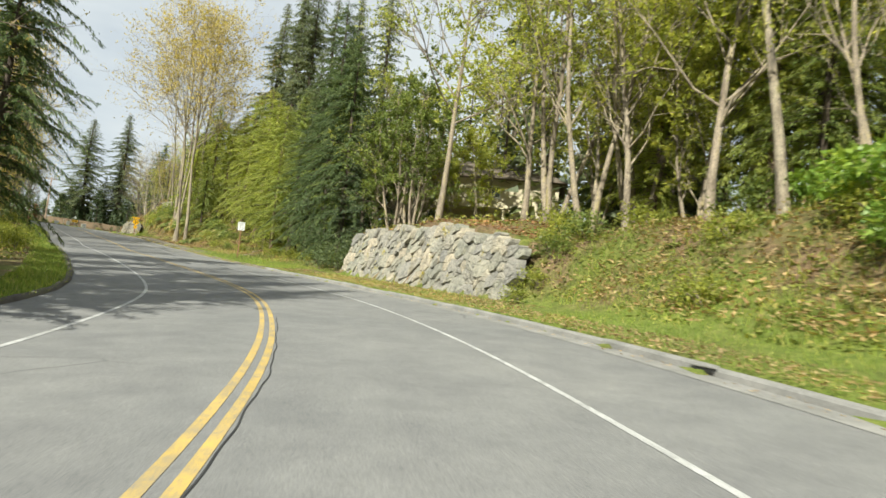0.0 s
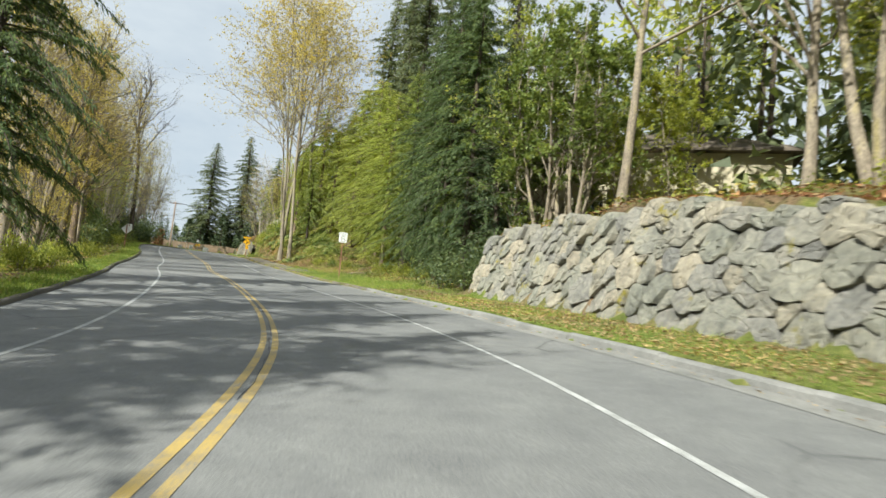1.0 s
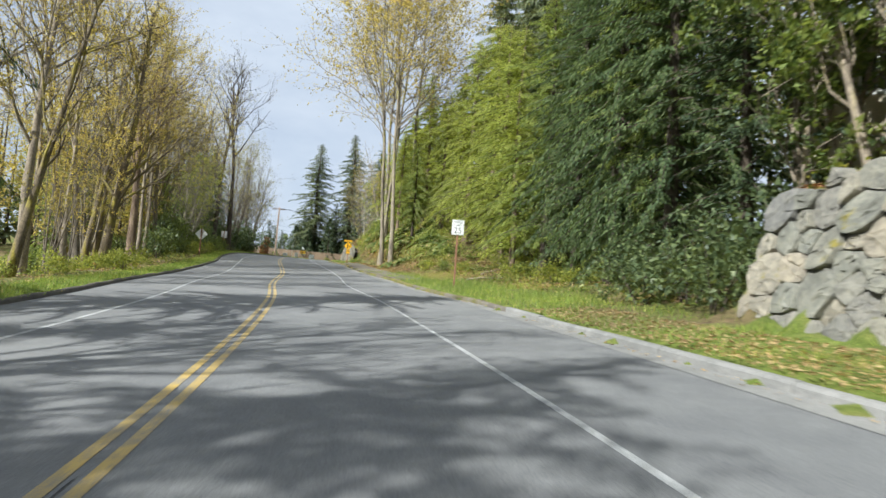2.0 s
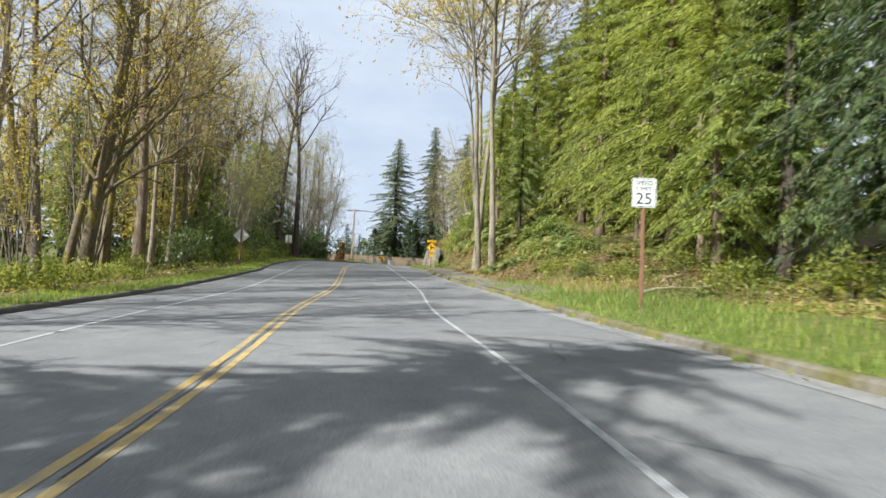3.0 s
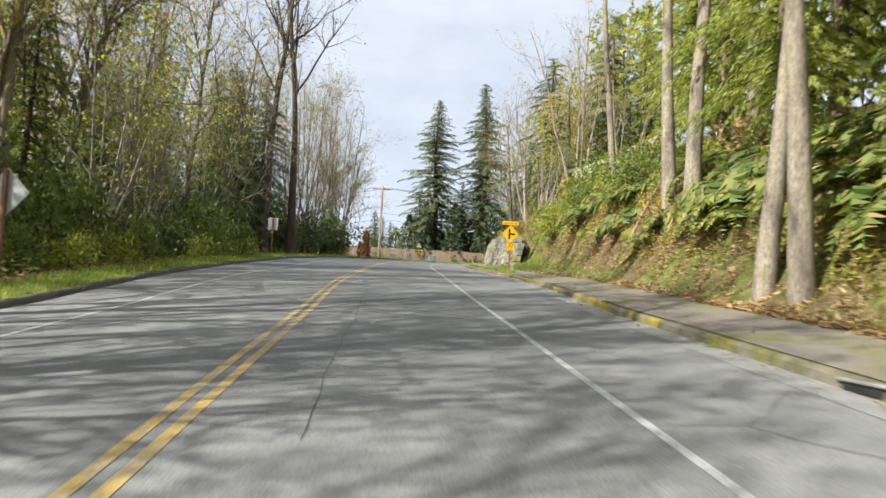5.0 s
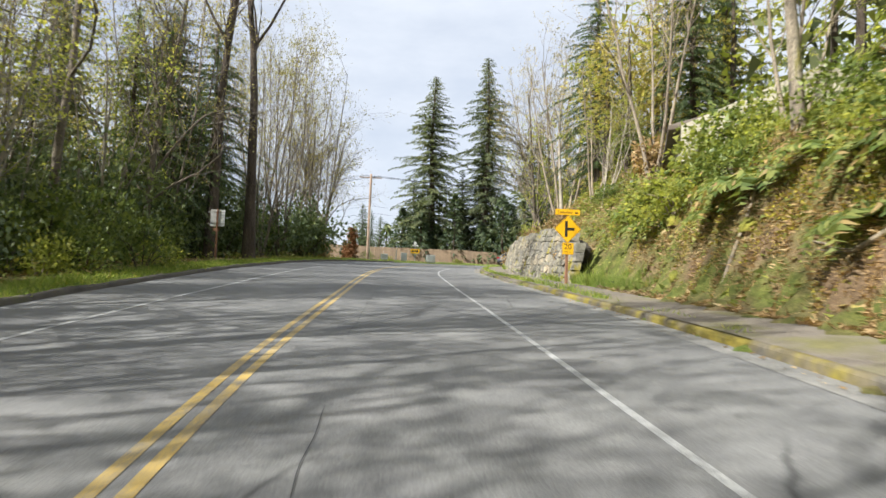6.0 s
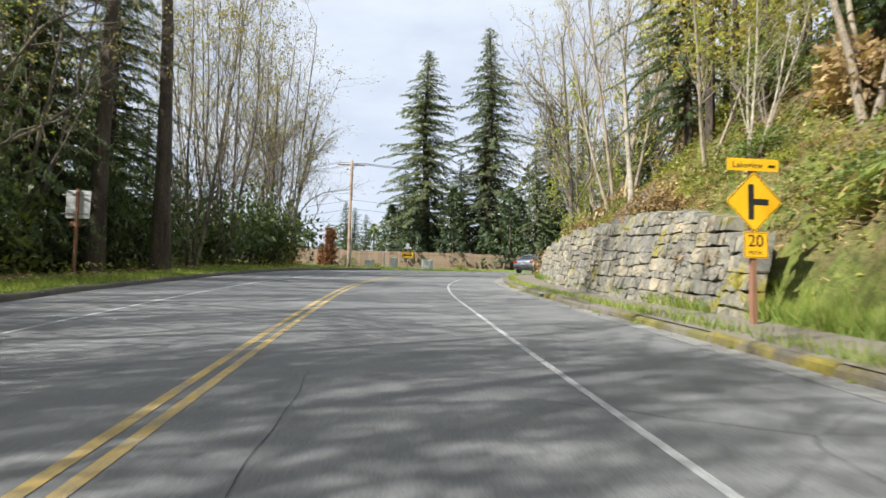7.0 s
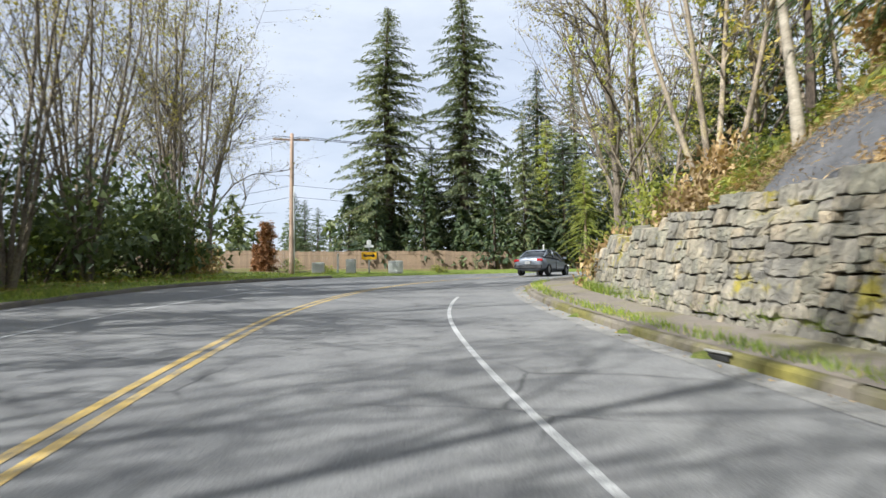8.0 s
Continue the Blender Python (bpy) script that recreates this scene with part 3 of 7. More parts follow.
for a, c, off, wide in ((127, 139, 0.93, 0.007), (141.5, 156, 0.97, 0.007), (160, 171, 0.9, 0.007), (64, 79, 0.19, 0.016), (84, 97, 0.02, 0.010), (112, 121, 0.0, 0.012)):
    tagged(part("tar_seam", ribbon("tar_seam", a, c, off, off + wide, 0.008, TAR, 0.12, 0.018)), "thin dark tar-filled crack along the asphalt lane", "tar seam", kind="structure")


def build_kerb():
    """Cast kerb in three-metre lengths, each one piece with open joints."""
    kerb = tagged(thing("kerb", 0, 0, 0, 0, "", ""), "mossy cast concrete kerb in short lengths", "kerb", kind="structure")
    for n, s in enumerate(np.arange(36, 226, 3.0)):
        ss = np.linspace(s + 0.012, s + 2.988, 5)
        k, z0 = kerb_u(ss), np.interp(ss, STATION, LINE[:, 2])
        tip = 0.012 * math.sin(n * 2.7)
        prof = [(0.0, -0.18), (0.025, 0.10), (0.05, 0.135), (0.09, 0.148), (0.17, 0.148), (0.20, 0.135), (0.21, -0.18)]
        v = []
        for i in range(5):
            for du, dz in prof:
                x, y = place(ss[i], k[i] + du + tip * 0.5)
                v.append((x, y, z0[i] + bank(ss[i]) * k[i] + dz + (tip if dz > 0 else 0)))
        m = len(prof)
        f = [(i * m + j, i * m + j + 1, (i + 1) * m + j + 1, (i + 1) * m + j) for i in range(4) for j in range(m - 1)]
        f += [tuple(range(m - 1, -1, -1)), tuple(4 * m + j for j in range(m))]
        part("kerb_stone", mesh_of("kerb_stone", v, f, KERB_MOSS if 146 < s < 172 else MOSSY if s > 108 else CONCRETE), kerb)


build_kerb()


def build_berm():
    """Low rolled asphalt edge on the downhill side."""
    ss = np.arange(40, 210, 0.8)
    e, z0 = edge_u(ss), np.interp(ss, STATION, LINE[:, 2])
    prof = [(0.0, -0.1), (0.03, 0.07), (0.08, 0.125), (0.17, 0.13), (0.26, 0.10), (0.30, -0.1)]
    v = []
    for i in range(len(ss)):
        for du, dz in prof:
            u = -e[i] - du - 0.02 * math.sin(ss[i] * 1.3)
            x, y = place(ss[i], u)
            v.append((float(x), float(y), z0[i] + bank(ss[i]) * u + dz * (1 + 0.12 * math.sin(ss[i] * 2.1))))
    m = len(prof)
    f = [(i * m + j, (i + 1) * m + j, (i + 1) * m + j + 1, i * m + j + 1) for i in range(len(ss) - 1) for j in range(m - 1)]
    tagged(part("kerb", mesh_of("kerb", v, f, BERM, True)), "low dark rolled asphalt kerb beside the grass", "kerb", kind="structure")


build_berm()


def path_height(ss, u):
    x, y = place(ss, u)
    return np.interp(ss, STATION, LINE[:, 2]) + bank(ss) * u + 0.14 + 0.05 * (u - kerb_u(ss))


def build_path():
    ss = np.arange(130, 214, 0.8)
    rows = []
    for du in (0.13, 0.70, 1.25, 1.76):
        u = kerb_u(ss) + du + (0.07 * np.sin(ss * 0.7 + du) if du == 1.76 else 0)
        x, y = place(ss, u)
        rows.append(np.stack([x, y, path_height(ss, u) + 0.012], 1))
    v = np.stack(rows, 1).reshape(-1, 3)
    i = np.arange(len(v)).reshape(-1, 4)
    f = np.stack([i[:-1, :-1], i[:-1, 1:], i[1:, 1:], i[1:, :-1]], -1).reshape(-1, 4).tolist()
    tagged(part("pavement", mesh_of("pavement", v.tolist(), f, PATH_GREY, True)), "narrow worn asphalt footpath edged with moss and grass", "pavement", kind="structure")


build_path()


# ---- the two rock walls ----
def clip(poly, a, b, c):
    """The part of a polygon where a x + b y <= c."""
    out = []
    for i, p in enumerate(poly):
        q = poly[(i + 1) % len(poly)]
        dp, dq = a * p[0] + b * p[1] - c, a * q[0] + b * q[1] - c
        if dp <= 0:
            out.append(p)
        if dp * dq < 0:
            t = dp / (dp - dq)
            out.append((p[0] + (q[0] - p[0]) * t, p[1] + (q[1] - p[1]) * t))
    return out


def fitted_cells(rng, s0, s1, cw, ch, top):
    """Outlines of fitted stones of mixed sizes: cells round scattered centres, the big ones pushing the small aside."""
    flat = round(0.77 * cw / ch, 2)
    seeds = []
    for k in range(9000):
        big = cw * (1.0 if k < 500 else 0.72 if k < 2500 else 0.45) * rng.uniform(0.85, 1.15)
        a, b = rng.uniform(s0 - 0.5, s1 + 0.5), rng.uniform(-0.5, 4.4 if flat < 1.1 else 2.6) * flat
        if all((a - c) ** 2 + (b - d) ** 2 * 1.25 > (0.5 * (big + r)) ** 2 for c, d, r in seeds if abs(a - c) < 1.4):
            seeds.append((a, b, big))
    for i, (a, b, r) in enumerate(seeds):
        if b / flat > float(table(a, top)) + 0.02 * ch or a > s1 + 0.1 or a < s0 or b < -0.3:
            continue
        poly = [(a - r * 1.1, b - r * 1.1), (a + r * 1.1, b - r * 1.1), (a + r * 1.1, b + r * 1.1), (a - r * 1.1, b + r * 1.1)]
        for j, (c, d, q) in enumerate(seeds):
            if j != i and abs(c - a) < 2.2 * cw and abs(d - b) < 2.2 * cw and len(poly) > 2:
                na, nb = c - a, d - b
                poly = clip(poly, na, nb, (c * c + d * d - a * a - b * b + (r * r - q * q) * 0.25) / 2)
        if len(poly) > 2:
            yield [(x, y / flat) for x, y in poly]


def coursed_cells(rng, s0, s1, cw, ch, top):
    """Outlines of roughly squared stones in wandering courses."""
    low, row = -0.2, 0
    bed = lambda s, r: 0.028 * math.sin(s * 0.9 + r * 2.3) + 0.014 * math.sin(s * 2.7 + r)  # noqa: E731
    while low < 3.0:
        high = low + ch * rng.uniform(0.7, 1.45)
        s = s0 + rng.uniform(-0.3, 0.0) * cw
        skew = rng.uniform(-0.05, 0.05)
        while s < s1:
            w = cw * rng.choice((0.5, 0.7, 0.9, 1.1, 1.5)) * rng.uniform(0.85, 1.15)
            mid, nxt = s + w / 2, rng.uniform(-0.06, 0.06)
            if high < float(table(mid, top)) + 0.14 and s > s0 - 0.5:
                a, b = low + bed(s, row), low + bed(s + w, row)
                c, d = high + bed(s + w, row + 1), high + bed(s, row + 1)
                if high - low > ch * 1.15 and w < cw and rng.random() < 0.6:
                    cut = 0.5 + rng.uniform(-0.12, 0.12)
                    yield [(s + skew, a), (s + w + nxt, b), (s + w, b + (c - b) * cut), (s, a + (d - a) * cut)]
                    yield [(s, a + (d - a) * cut), (s + w, b + (c - b) * cut), (s + w + nxt, c), (s + skew, d)]
                else:
                    yield [(s + skew, a), (mid, (a + b) / 2 + rng.uniform(-0.03, 0.03)), (s + w + nxt, b), (s + w - nxt, c), (mid, (c + d) / 2 + rng.uniform(-0.04, 0.04)), (s - skew, d)]
            s, skew = s + w, nxt
        low, row = high, row + 1


def stacked_cells(rng, s0, s1, cw, ch, top):
    """Outlines of squared stones laid dry, in short courses that break and shift every few stones."""
    s = s0
    while s < s1:
        w = cw * rng.uniform(1.6, 3.6)
        for poly in coursed_cells(rng, s, min(s + w, s1), cw, ch * rng.uniform(0.8, 1.25), top):
            yield [(min(max(a, s - 0.04), s + w + 0.04) + rng.uniform(-0.045, 0.045) * cw, b + rng.uniform(-0.06, 0.06) * ch) for a, b in poly]
        s += w


def rock_wall(name, label, s_range, foot_u, top, batter, cell, material, seed, gap, depth, group, cells, rugged=1.0):
    """A rockery: fitted stones, each with its own broken face, against a dark core. top: height of the wall along it; batter: lean per metre."""
    rng = random.Random(seed)
    s0, s1 = s_range
    wall = tagged(thing(name, 0, 0, 0, 0, "", ""), label, "rock wall", group)
    base_z = lambda s, u: float(np.interp(s, STATION, LINE[:, 2]) + bank(s) * min(u, 13) + 0.14 + 0.05 * min(u - float(kerb_u(s)), 3.5))  # noqa: E731

    def point(s, h, out):
        u = float(table(s, foot_u)) + batter * h - out
        x, y = place(s, u)
        return (float(x), float(y), base_z(s, float(table(s, foot_u))) - 0.15 + h)

    for poly in cells(rng, s0, s1, *cell, top):
        poly = clip(clip(poly, 0, -1, 0.25), 0, 1, float(table(sum(p[0] for p in poly) / len(poly), top)) + rng.uniform(0.0, 0.16))
        poly = clip(clip(poly, -1, 0, -s0 + rng.uniform(0, 0.3)), 1, 0, s1 + rng.uniform(0, 0.3))
        if len(poly) < 3:
            continue
        # break the edges and the corners, then draw the stone in from its joints
        cut = []
        for k, p in enumerate(poly):
            q, r = poly[k - 1], poly[(k + 1) % len(poly)]
            e = rng.uniform(0.03, 0.13)
            cut += [(p[0] + (q[0] - p[0]) * e, p[1] + (q[1] - p[1]) * e), (p[0] + (r[0] - p[0]) * e, p[1] + (r[1] - p[1]) * e)]
            span = math.hypot(r[0] - p[0], r[1] - p[1])
            if span > 0.22:
                m, dent = rng.uniform(0.35, 0.65), -rng.uniform(0.0, 0.09) * min(span, 0.6)
                cut.append((p[0] + (r[0] - p[0]) * m - (r[1] - p[1]) / span * dent, p[1] + (r[1] - p[1]) * m + (r[0] - p[0]) / span * dent))
        cx, cy = sum(p[0] for p in cut) / len(cut), sum(p[1] for p in cut) / len(cut)
        size = max(abs(p[0] - cx) for p in cut)
        if size < 0.08:
            continue
        n = len(cut)
        proud = rng.uniform(-0.5, 1.0) * depth * 0.55 * rugged
        tilt_a, tilt_b = rng.uniform(-0.20, 0.20) * rugged, rng.uniform(-0.20, 0.12) * rugged
        seam = gap * rng.uniform(0.5, 1.9)
        v = []
        for shrink, out, wob in ((1.0, -0.30, 0.0), (1 - seam / size, -0.01 + proud * 0.6, 0.012), (0.975 - seam / size, depth * 0.82 + proud, 0.016 * rugged), (0.78, depth + proud, 0.020 * rugged), (0.36, depth * 1.04 + proud, 0.026 * rugged)):
            for p in cut:
                a1, b1 = cx + (p[0] - cx) * shrink, cy + (p[1] - cy) * shrink
                o = out + (tilt_a * (a1 - cx) + tilt_b * (b1 - cy) if out > 0 else 0) + rng.uniform(-wob, wob)
                v.append(point(a1 + rng.uniform(-wob, wob) * 0.5, b1 + rng.uniform(-wob, wob) * 0.5, o))
        f = [(k * n + m, k * n + (m + 1) % n, (k + 1) * n + (m + 1) % n, (k + 1) * n + m) for k in range(4) for m in range(n)]
        f.append(tuple(4 * n + m for m in range(n)))
        part("stone", mesh_of("stone", v, f, material), wall)
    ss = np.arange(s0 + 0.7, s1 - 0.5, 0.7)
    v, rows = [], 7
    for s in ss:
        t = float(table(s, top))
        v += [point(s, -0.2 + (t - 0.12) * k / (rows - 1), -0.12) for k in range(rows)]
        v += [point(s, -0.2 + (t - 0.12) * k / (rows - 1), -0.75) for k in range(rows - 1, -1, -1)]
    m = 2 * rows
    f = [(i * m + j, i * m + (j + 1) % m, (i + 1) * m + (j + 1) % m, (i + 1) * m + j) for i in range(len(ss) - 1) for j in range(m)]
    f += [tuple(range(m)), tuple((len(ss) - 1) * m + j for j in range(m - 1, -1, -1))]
    part("core", mesh_of("core", v, f, DARK_CORE), wall, "dark core behind the joints")
    return wall


WALL_A_TOP = [(84.6, 1.9), (85.5, 2.3), (86.8, 2.7), (88, 3.0), (90.3, 3.35), (92.5, 3.5), (95.5, 3.5), (99, 3.4), (102, 3.3), (105.2, 3.1)]
WALL_B_TOP = [(174.6, 0.9), (176, 1.7), (177.5, 2.2), (180, 2.5), (184, 2.5), (188, 2.2), (192, 1.9), (196, 1.6), (199, 1.1)]


# ---- plants ----
def unit(a):
    return a / (np.linalg.norm(a, axis=-1, keepdims=True) + 1e-9)


def leaves(base, way, length, width, rng, fold=0.12, slim=False):
    """Pointed leaves: each a small folded diamond from its base along its way, or a slim point."""
    base, way = np.asarray(base, float), unit(np.asarray(way, float))
    n = len(base)
    side = unit(np.cross(way, unit(rng.normal(size=(n, 3)) * [0.5, 0.5, 0.5] + [0, 0, 1])))
    up = np.cross(side, way)
    l, w = np.broadcast_to(length, n)[:, None], np.broadcast_to(width, n)[:, None]
    if slim:
        v = np.stack([base + side * w * 0.5, base + way * l, base - side * w * 0.5], 1).reshape(-1, 3)
        return v, np.arange(3 * n).reshape(n, 3)
    a, b = base + way * l * 0.45 + side * w * 0.5 + up * w * fold, base + way * l * 0.45 - side * w * 0.5 + up * w * fold
    v = np.stack([base, a, base + way * l, b], 1).reshape(-1, 3)
    f = np.arange(4 * n).reshape(n, 4)
    return v, f


def leaf_mesh(name, sets, material):
    v, f, n = [], [], 0
    for a, b in sets:
        v.append(a)
        f.append(b + n)
        n += len(a)
    return mesh_of(name, np.vstack(v).tolist(), np.vstack(f).tolist(), material)


def stuff(ob):
    return tagged(ob, kind="stuff")


def conifer(seed, H, R, bare, bark, needles, droop=0.25, size=0.62, gap=0.42, lush=1.0, taper=0.85, lean=0.0, thin=0.31, wild=1.0):
    """A fir, spruce or cedar: whorls of limbs, each a flat fan of drooping sprays. Returns the meshes of trunk and crown."""
    rng = np.random.default_rng(seed)
    wood, limbs, sets = Shape(), Shape(), []
    zs = np.linspace(-0.4, H, 12)
    sway = np.stack([0.10 * np.sin(zs * 0.3 + seed), 0.10 * np.cos(zs * 0.23 + seed), 0 * zs], 1) + np.outer(zs * lean, [1, 0, 0])
    r0 = 0.011 * H + 0.06
    wood.tube(np.stack([0 * zs, 0 * zs, zs], 1) + sway, r0 * (1 - (zs + 0.4) / (H + 0.4)) ** 0.8 + 0.015 + 0.35 * r0 * np.exp(-np.clip(zs, 0, None) * 2.2), 9)
    z, a = bare, 0.0
    while z < H - 0.15:
        f = (z - bare) / (H - bare)
        reach = R * (1 - f) ** taper * min(1, 0.6 + 2.2 * f) + 0.22
        a += 2.4 + rng.normal() * 0.5
        L = reach * rng.uniform(0.5, 1.15) * (1 + 0.16 * math.sin(2 * a + seed) + 0.12 * math.sin(z * 1.1 + seed))
        L *= 1.35 if rng.uniform() < 0.12 else 1.0
        out = np.array([math.cos(a), math.sin(a), 0])
        rise = 0.45 * f - 0.05 + rng.normal() * 0.10
        t = np.linspace(0, 1, 4)
        at = np.array([np.interp(z, zs, sway[:, 0]), np.interp(z, zs, sway[:, 1]), z])
        bow = np.cross(out, [0, 0, 1]) * rng.normal() * 0.10
        pts = at + np.outer(t * L, out) + np.outer(t ** 2 * L, bow) + np.outer(rise * L * t - droop * rng.uniform(0.7, 1.3) * L * t ** 2, [0, 0, 1])
        limbs.tube(pts, 0.010 + 0.010 * L * (1 - t), 3, False)
        n = max(4, int(L / 0.135 * lush))
        tt = np.repeat(np.linspace(0.10, 1, n), 2)
        p = np.stack([np.interp(tt, t, pts[:, i]) for i in range(3)], 1)
        d = np.array([np.gradient(pts[:, i], t) for i in range(3)]).T
        d = unit(np.stack([np.interp(tt, t, d[:, i]) for i in range(3)], 1))
        side = np.cross(d, [0, 0, 1]) * np.tile([1, -1], n)[:, None]
        spread = (1.1 - 0.7 * tt)[:, None]
        hang = np.array([0, 0, 1]) * (0.20 + droop * 1.1)
        ln = 0.72 * size * (0.6 + 0.55 * (1 - tt)) * rng.uniform(0.5, 1.3, len(tt)) * min(1, 0.4 + L / 3)
        w = d * 0.7 + side * spread + rng.normal(size=p.shape) * 0.30 * wild - hang
        sets.append(leaves(p + rng.normal(size=p.shape) * 0.06 * wild, w, ln, ln * thin, rng, slim=True))
        w2 = d * 0.9 + side * spread * 0.4 + rng.normal(size=p.shape) * 0.38 * wild - hang * 0.6
        q = p + side * spread * ln[:, None] * 0.35 + rng.normal(size=p.shape) * 0.08 - hang * ln[:, None] * 0.15
        pick = rng.uniform(size=len(p)) < 0.75
        sets.append(leaves(q[pick], w2[pick], ln[pick] * 0.95, ln[pick] * thin, rng, slim=True))
        z += gap * rng.uniform(0.5, 1.5) * (1.1 - 0.45 * f) * 0.22
    return wood.mesh("trunk", bark, True), limbs.mesh("limbs", BARK_DARK), leaf_mesh("crown", sets, needles)


def broadleaf(seed, H, r0, stems, spread, first, bark, buds, leaf=0.16, per_twig=5, fine=1.0, lean=(0.0, 0.0), droopy=0.0, reach=0.42, lift=0.12):
    """A leafless or budding broad-leaved tree: stems, limbs, branches and twigs, with small leaves at the twigs."""
    rng = np.random.default_rng(seed)
    wood, limbs, base, ways = Shape(), Shape(), [], []

    def grow(p, d, length, r, level):
        n = (7, 5, 3, 1)[level]
        pts, w = [p], d.copy()
        for i in range(n):
            w = unit(w + rng.normal(size=3) * (0.05, 0.20, 0.24, 0.28)[level] + np.array([0, 0, (0.10, lift, 0.05, -0.02 - droopy)[level]]))
            pts.append(pts[-1] + w * length / n)
        pts = np.array(pts)
        t = np.linspace(0, 1, n + 1)
        if level == 3:
            w = np.cross(pts[1] - pts[0], rng.normal(size=3))
            w *= r / (np.linalg.norm(w) + 1e-9)
            limbs.add([tuple(pts[0] - w), tuple(pts[0] + w), tuple(pts[1])], [(0, 1, 2)])
        else:
            (wood if level == 0 else limbs).tube(pts, r * (1 - t * (0.72, 0.8, 0.85, 0.8)[level]) + (0.4 * r * np.exp(-np.linspace(0, 9, n + 1)) if level == 0 else 0), (9, 5, 3, 3)[level], False)
        if level == 3:
            k = rng.poisson(per_twig)
            if k:
                q = rng.uniform(0.2, 1, k)
                base.append(np.stack([np.interp(q, t, pts[:, i]) for i in range(3)], 1) + rng.normal(size=(k, 3)) * 0.07)
                ways.append(rng.normal(size=(k, 3)) + [0, 0, -0.1])
            return
        many = (int(13 * fine) + 2, int(7 * fine) + 1, int(6 * fine) + 1)[level]
        for j in range(many):
            q = rng.uniform(first if level == 0 else 0.22, 1.0)
            at = np.array([np.interp(q, t, pts[:, i]) for i in range(3)])
            along = unit(pts[min(n, int(q * n) + 1)] - pts[max(0, int(q * n) - 1)])
            a = rng.uniform(0, 6.28)
            x = unit(np.cross(along, [0.31, 0.2, 0.9]))
            side = x * math.cos(a) + np.cross(along, x) * math.sin(a)
            bend = (spread, 0.85, 0.9)[level] * rng.uniform(0.7, 1.3)
            sub = length * ((reach, 0.5, 0.45)[level]) * rng.uniform(0.6, 1.2) * ((1.25 - 0.75 * q) if level == 0 else 1.0)
            grow(at, unit(along + side * bend), sub, r * (0.40, 0.5, 0.5)[level] * (1.15 - 0.6 * q), level + 1)

    for k in range(stems):
        a = 6.283 * k / stems + seed
        off = np.array([math.cos(a), math.sin(a), 0]) * (0 if stems == 1 else r0 * 1.5)
        d = unit(np.array([lean[0], lean[1], 1]) + (off * 0.45 / max(r0, 0.1) * 0.35 if stems > 1 else 0) + rng.normal(size=3) * 0.03)
        grow(off + [0, 0, -0.3], d, H * rng.uniform(0.85, 1.05), r0 * rng.uniform(0.8, 1.05), 0)
    b, w = np.vstack(base), np.vstack(ways)
    l = leaf * rng.uniform(0.5, 1.3, len(b))
    return wood.mesh("trunk", bark, True), limbs.mesh("limbs", bark, True), leaf_mesh("crown", [leaves(b, w, l, l * 0.8, rng, slim=True)], buds)


def shrub(seed, R, H, bark, leaf_mat, count, leaf, lumps=9, stems=7):
    """A bush: bent stems and leaves in uneven lumps."""
    rng = np.random.default_rng(seed)
    wood, sets = Shape(), []
    centres = []
    for k in range(lumps):
        a, q = rng.uniform(0, 6.28), math.sqrt(rng.uniform(0.02, 1))
        centres.append((R * 0.75 * q * math.cos(a), R * 0.75 * q * math.sin(a), H * rng.uniform(0.3, 0.85) * (1.1 - 0.5 * q), rng.uniform(0.32, 0.5) * min(R, H)))
    for k in range(stems):
        c = centres[k % lumps]
        t = np.linspace(0, 1, 5)[:, None]
        tip = np.array(c[:3]) + rng.normal(size=3) * 0.2
        pts = np.array([c[0] * 0.15, c[1] * 0.15, -0.15]) * (1 - t) + tip * t + np.array([0, 0, 0.2]) * np.sin(t * 3.14)
        wood.tube(pts, np.linspace(0.03, 0.008, 5), 4, False)
    for cx, cy, cz, r in centres:
        n = count // lumps
        d = unit(rng.normal(size=(n, 3)))
        q = r * rng.uniform(0.45, 1.08, n)[:, None]
        p = np.array([cx, cy, cz]) + d * q * [1.15, 1.15, 0.9]
        p[:, 2] = np.maximum(p[:, 2], 0.03)
        l = leaf * rng.uniform(0.6, 1.3, n)
        sets.append(leaves(p, d * 0.7 + rng.normal(size=(n, 3)) * 0.6, l, l * 0.72, rng, slim=True))
    return wood.mesh("stems", bark, True), leaf_mesh("foliage", sets, leaf_mat)


def fern(seed, fronds, length, material):
    rng = np.random.default_rng(seed)
    stem, sets = Shape(), []
    for k in range(fronds):
        a, L = 6.283 * k / fronds + rng.normal() * 0.2, length * rng.uniform(0.7, 1.15)
        t = np.linspace(0, 1, 14)
        out = np.array([math.cos(a), math.sin(a), 0])
        pts = np.outer(t * L * 0.85, out) + np.outer(L * (0.75 * t - 0.85 * t ** 2) + 0.02, [0, 0, 1])
        stem.tube(pts[::3], np.linspace(0.010, 0.003, len(pts[::3])), 3, False)
        side = np.cross(out, [0, 0, 1])
        for sgn in (1, -1):
            w = out * 0.45 + side * sgn - np.array([0, 0, 0.25]) + rng.normal(size=(13, 3)) * 0.08
            ln = 0.20 * L * np.sin(np.pi * np.linspace(0.12, 0.98, 13)) ** 0.7 + 0.015
            sets.append(leaves(pts[1:], w, ln, ln * 0.34 + 0.014, rng, slim=True))
    return stem.mesh("stalks", material), leaf_mesh("fronds", sets, material)


KINDS = {}


def kind_of_plant(kind, meshes, names, label, category, group):
    KINDS[kind] = dict(meshes=meshes, names=names, label=label, category=category, group=group, first=None)


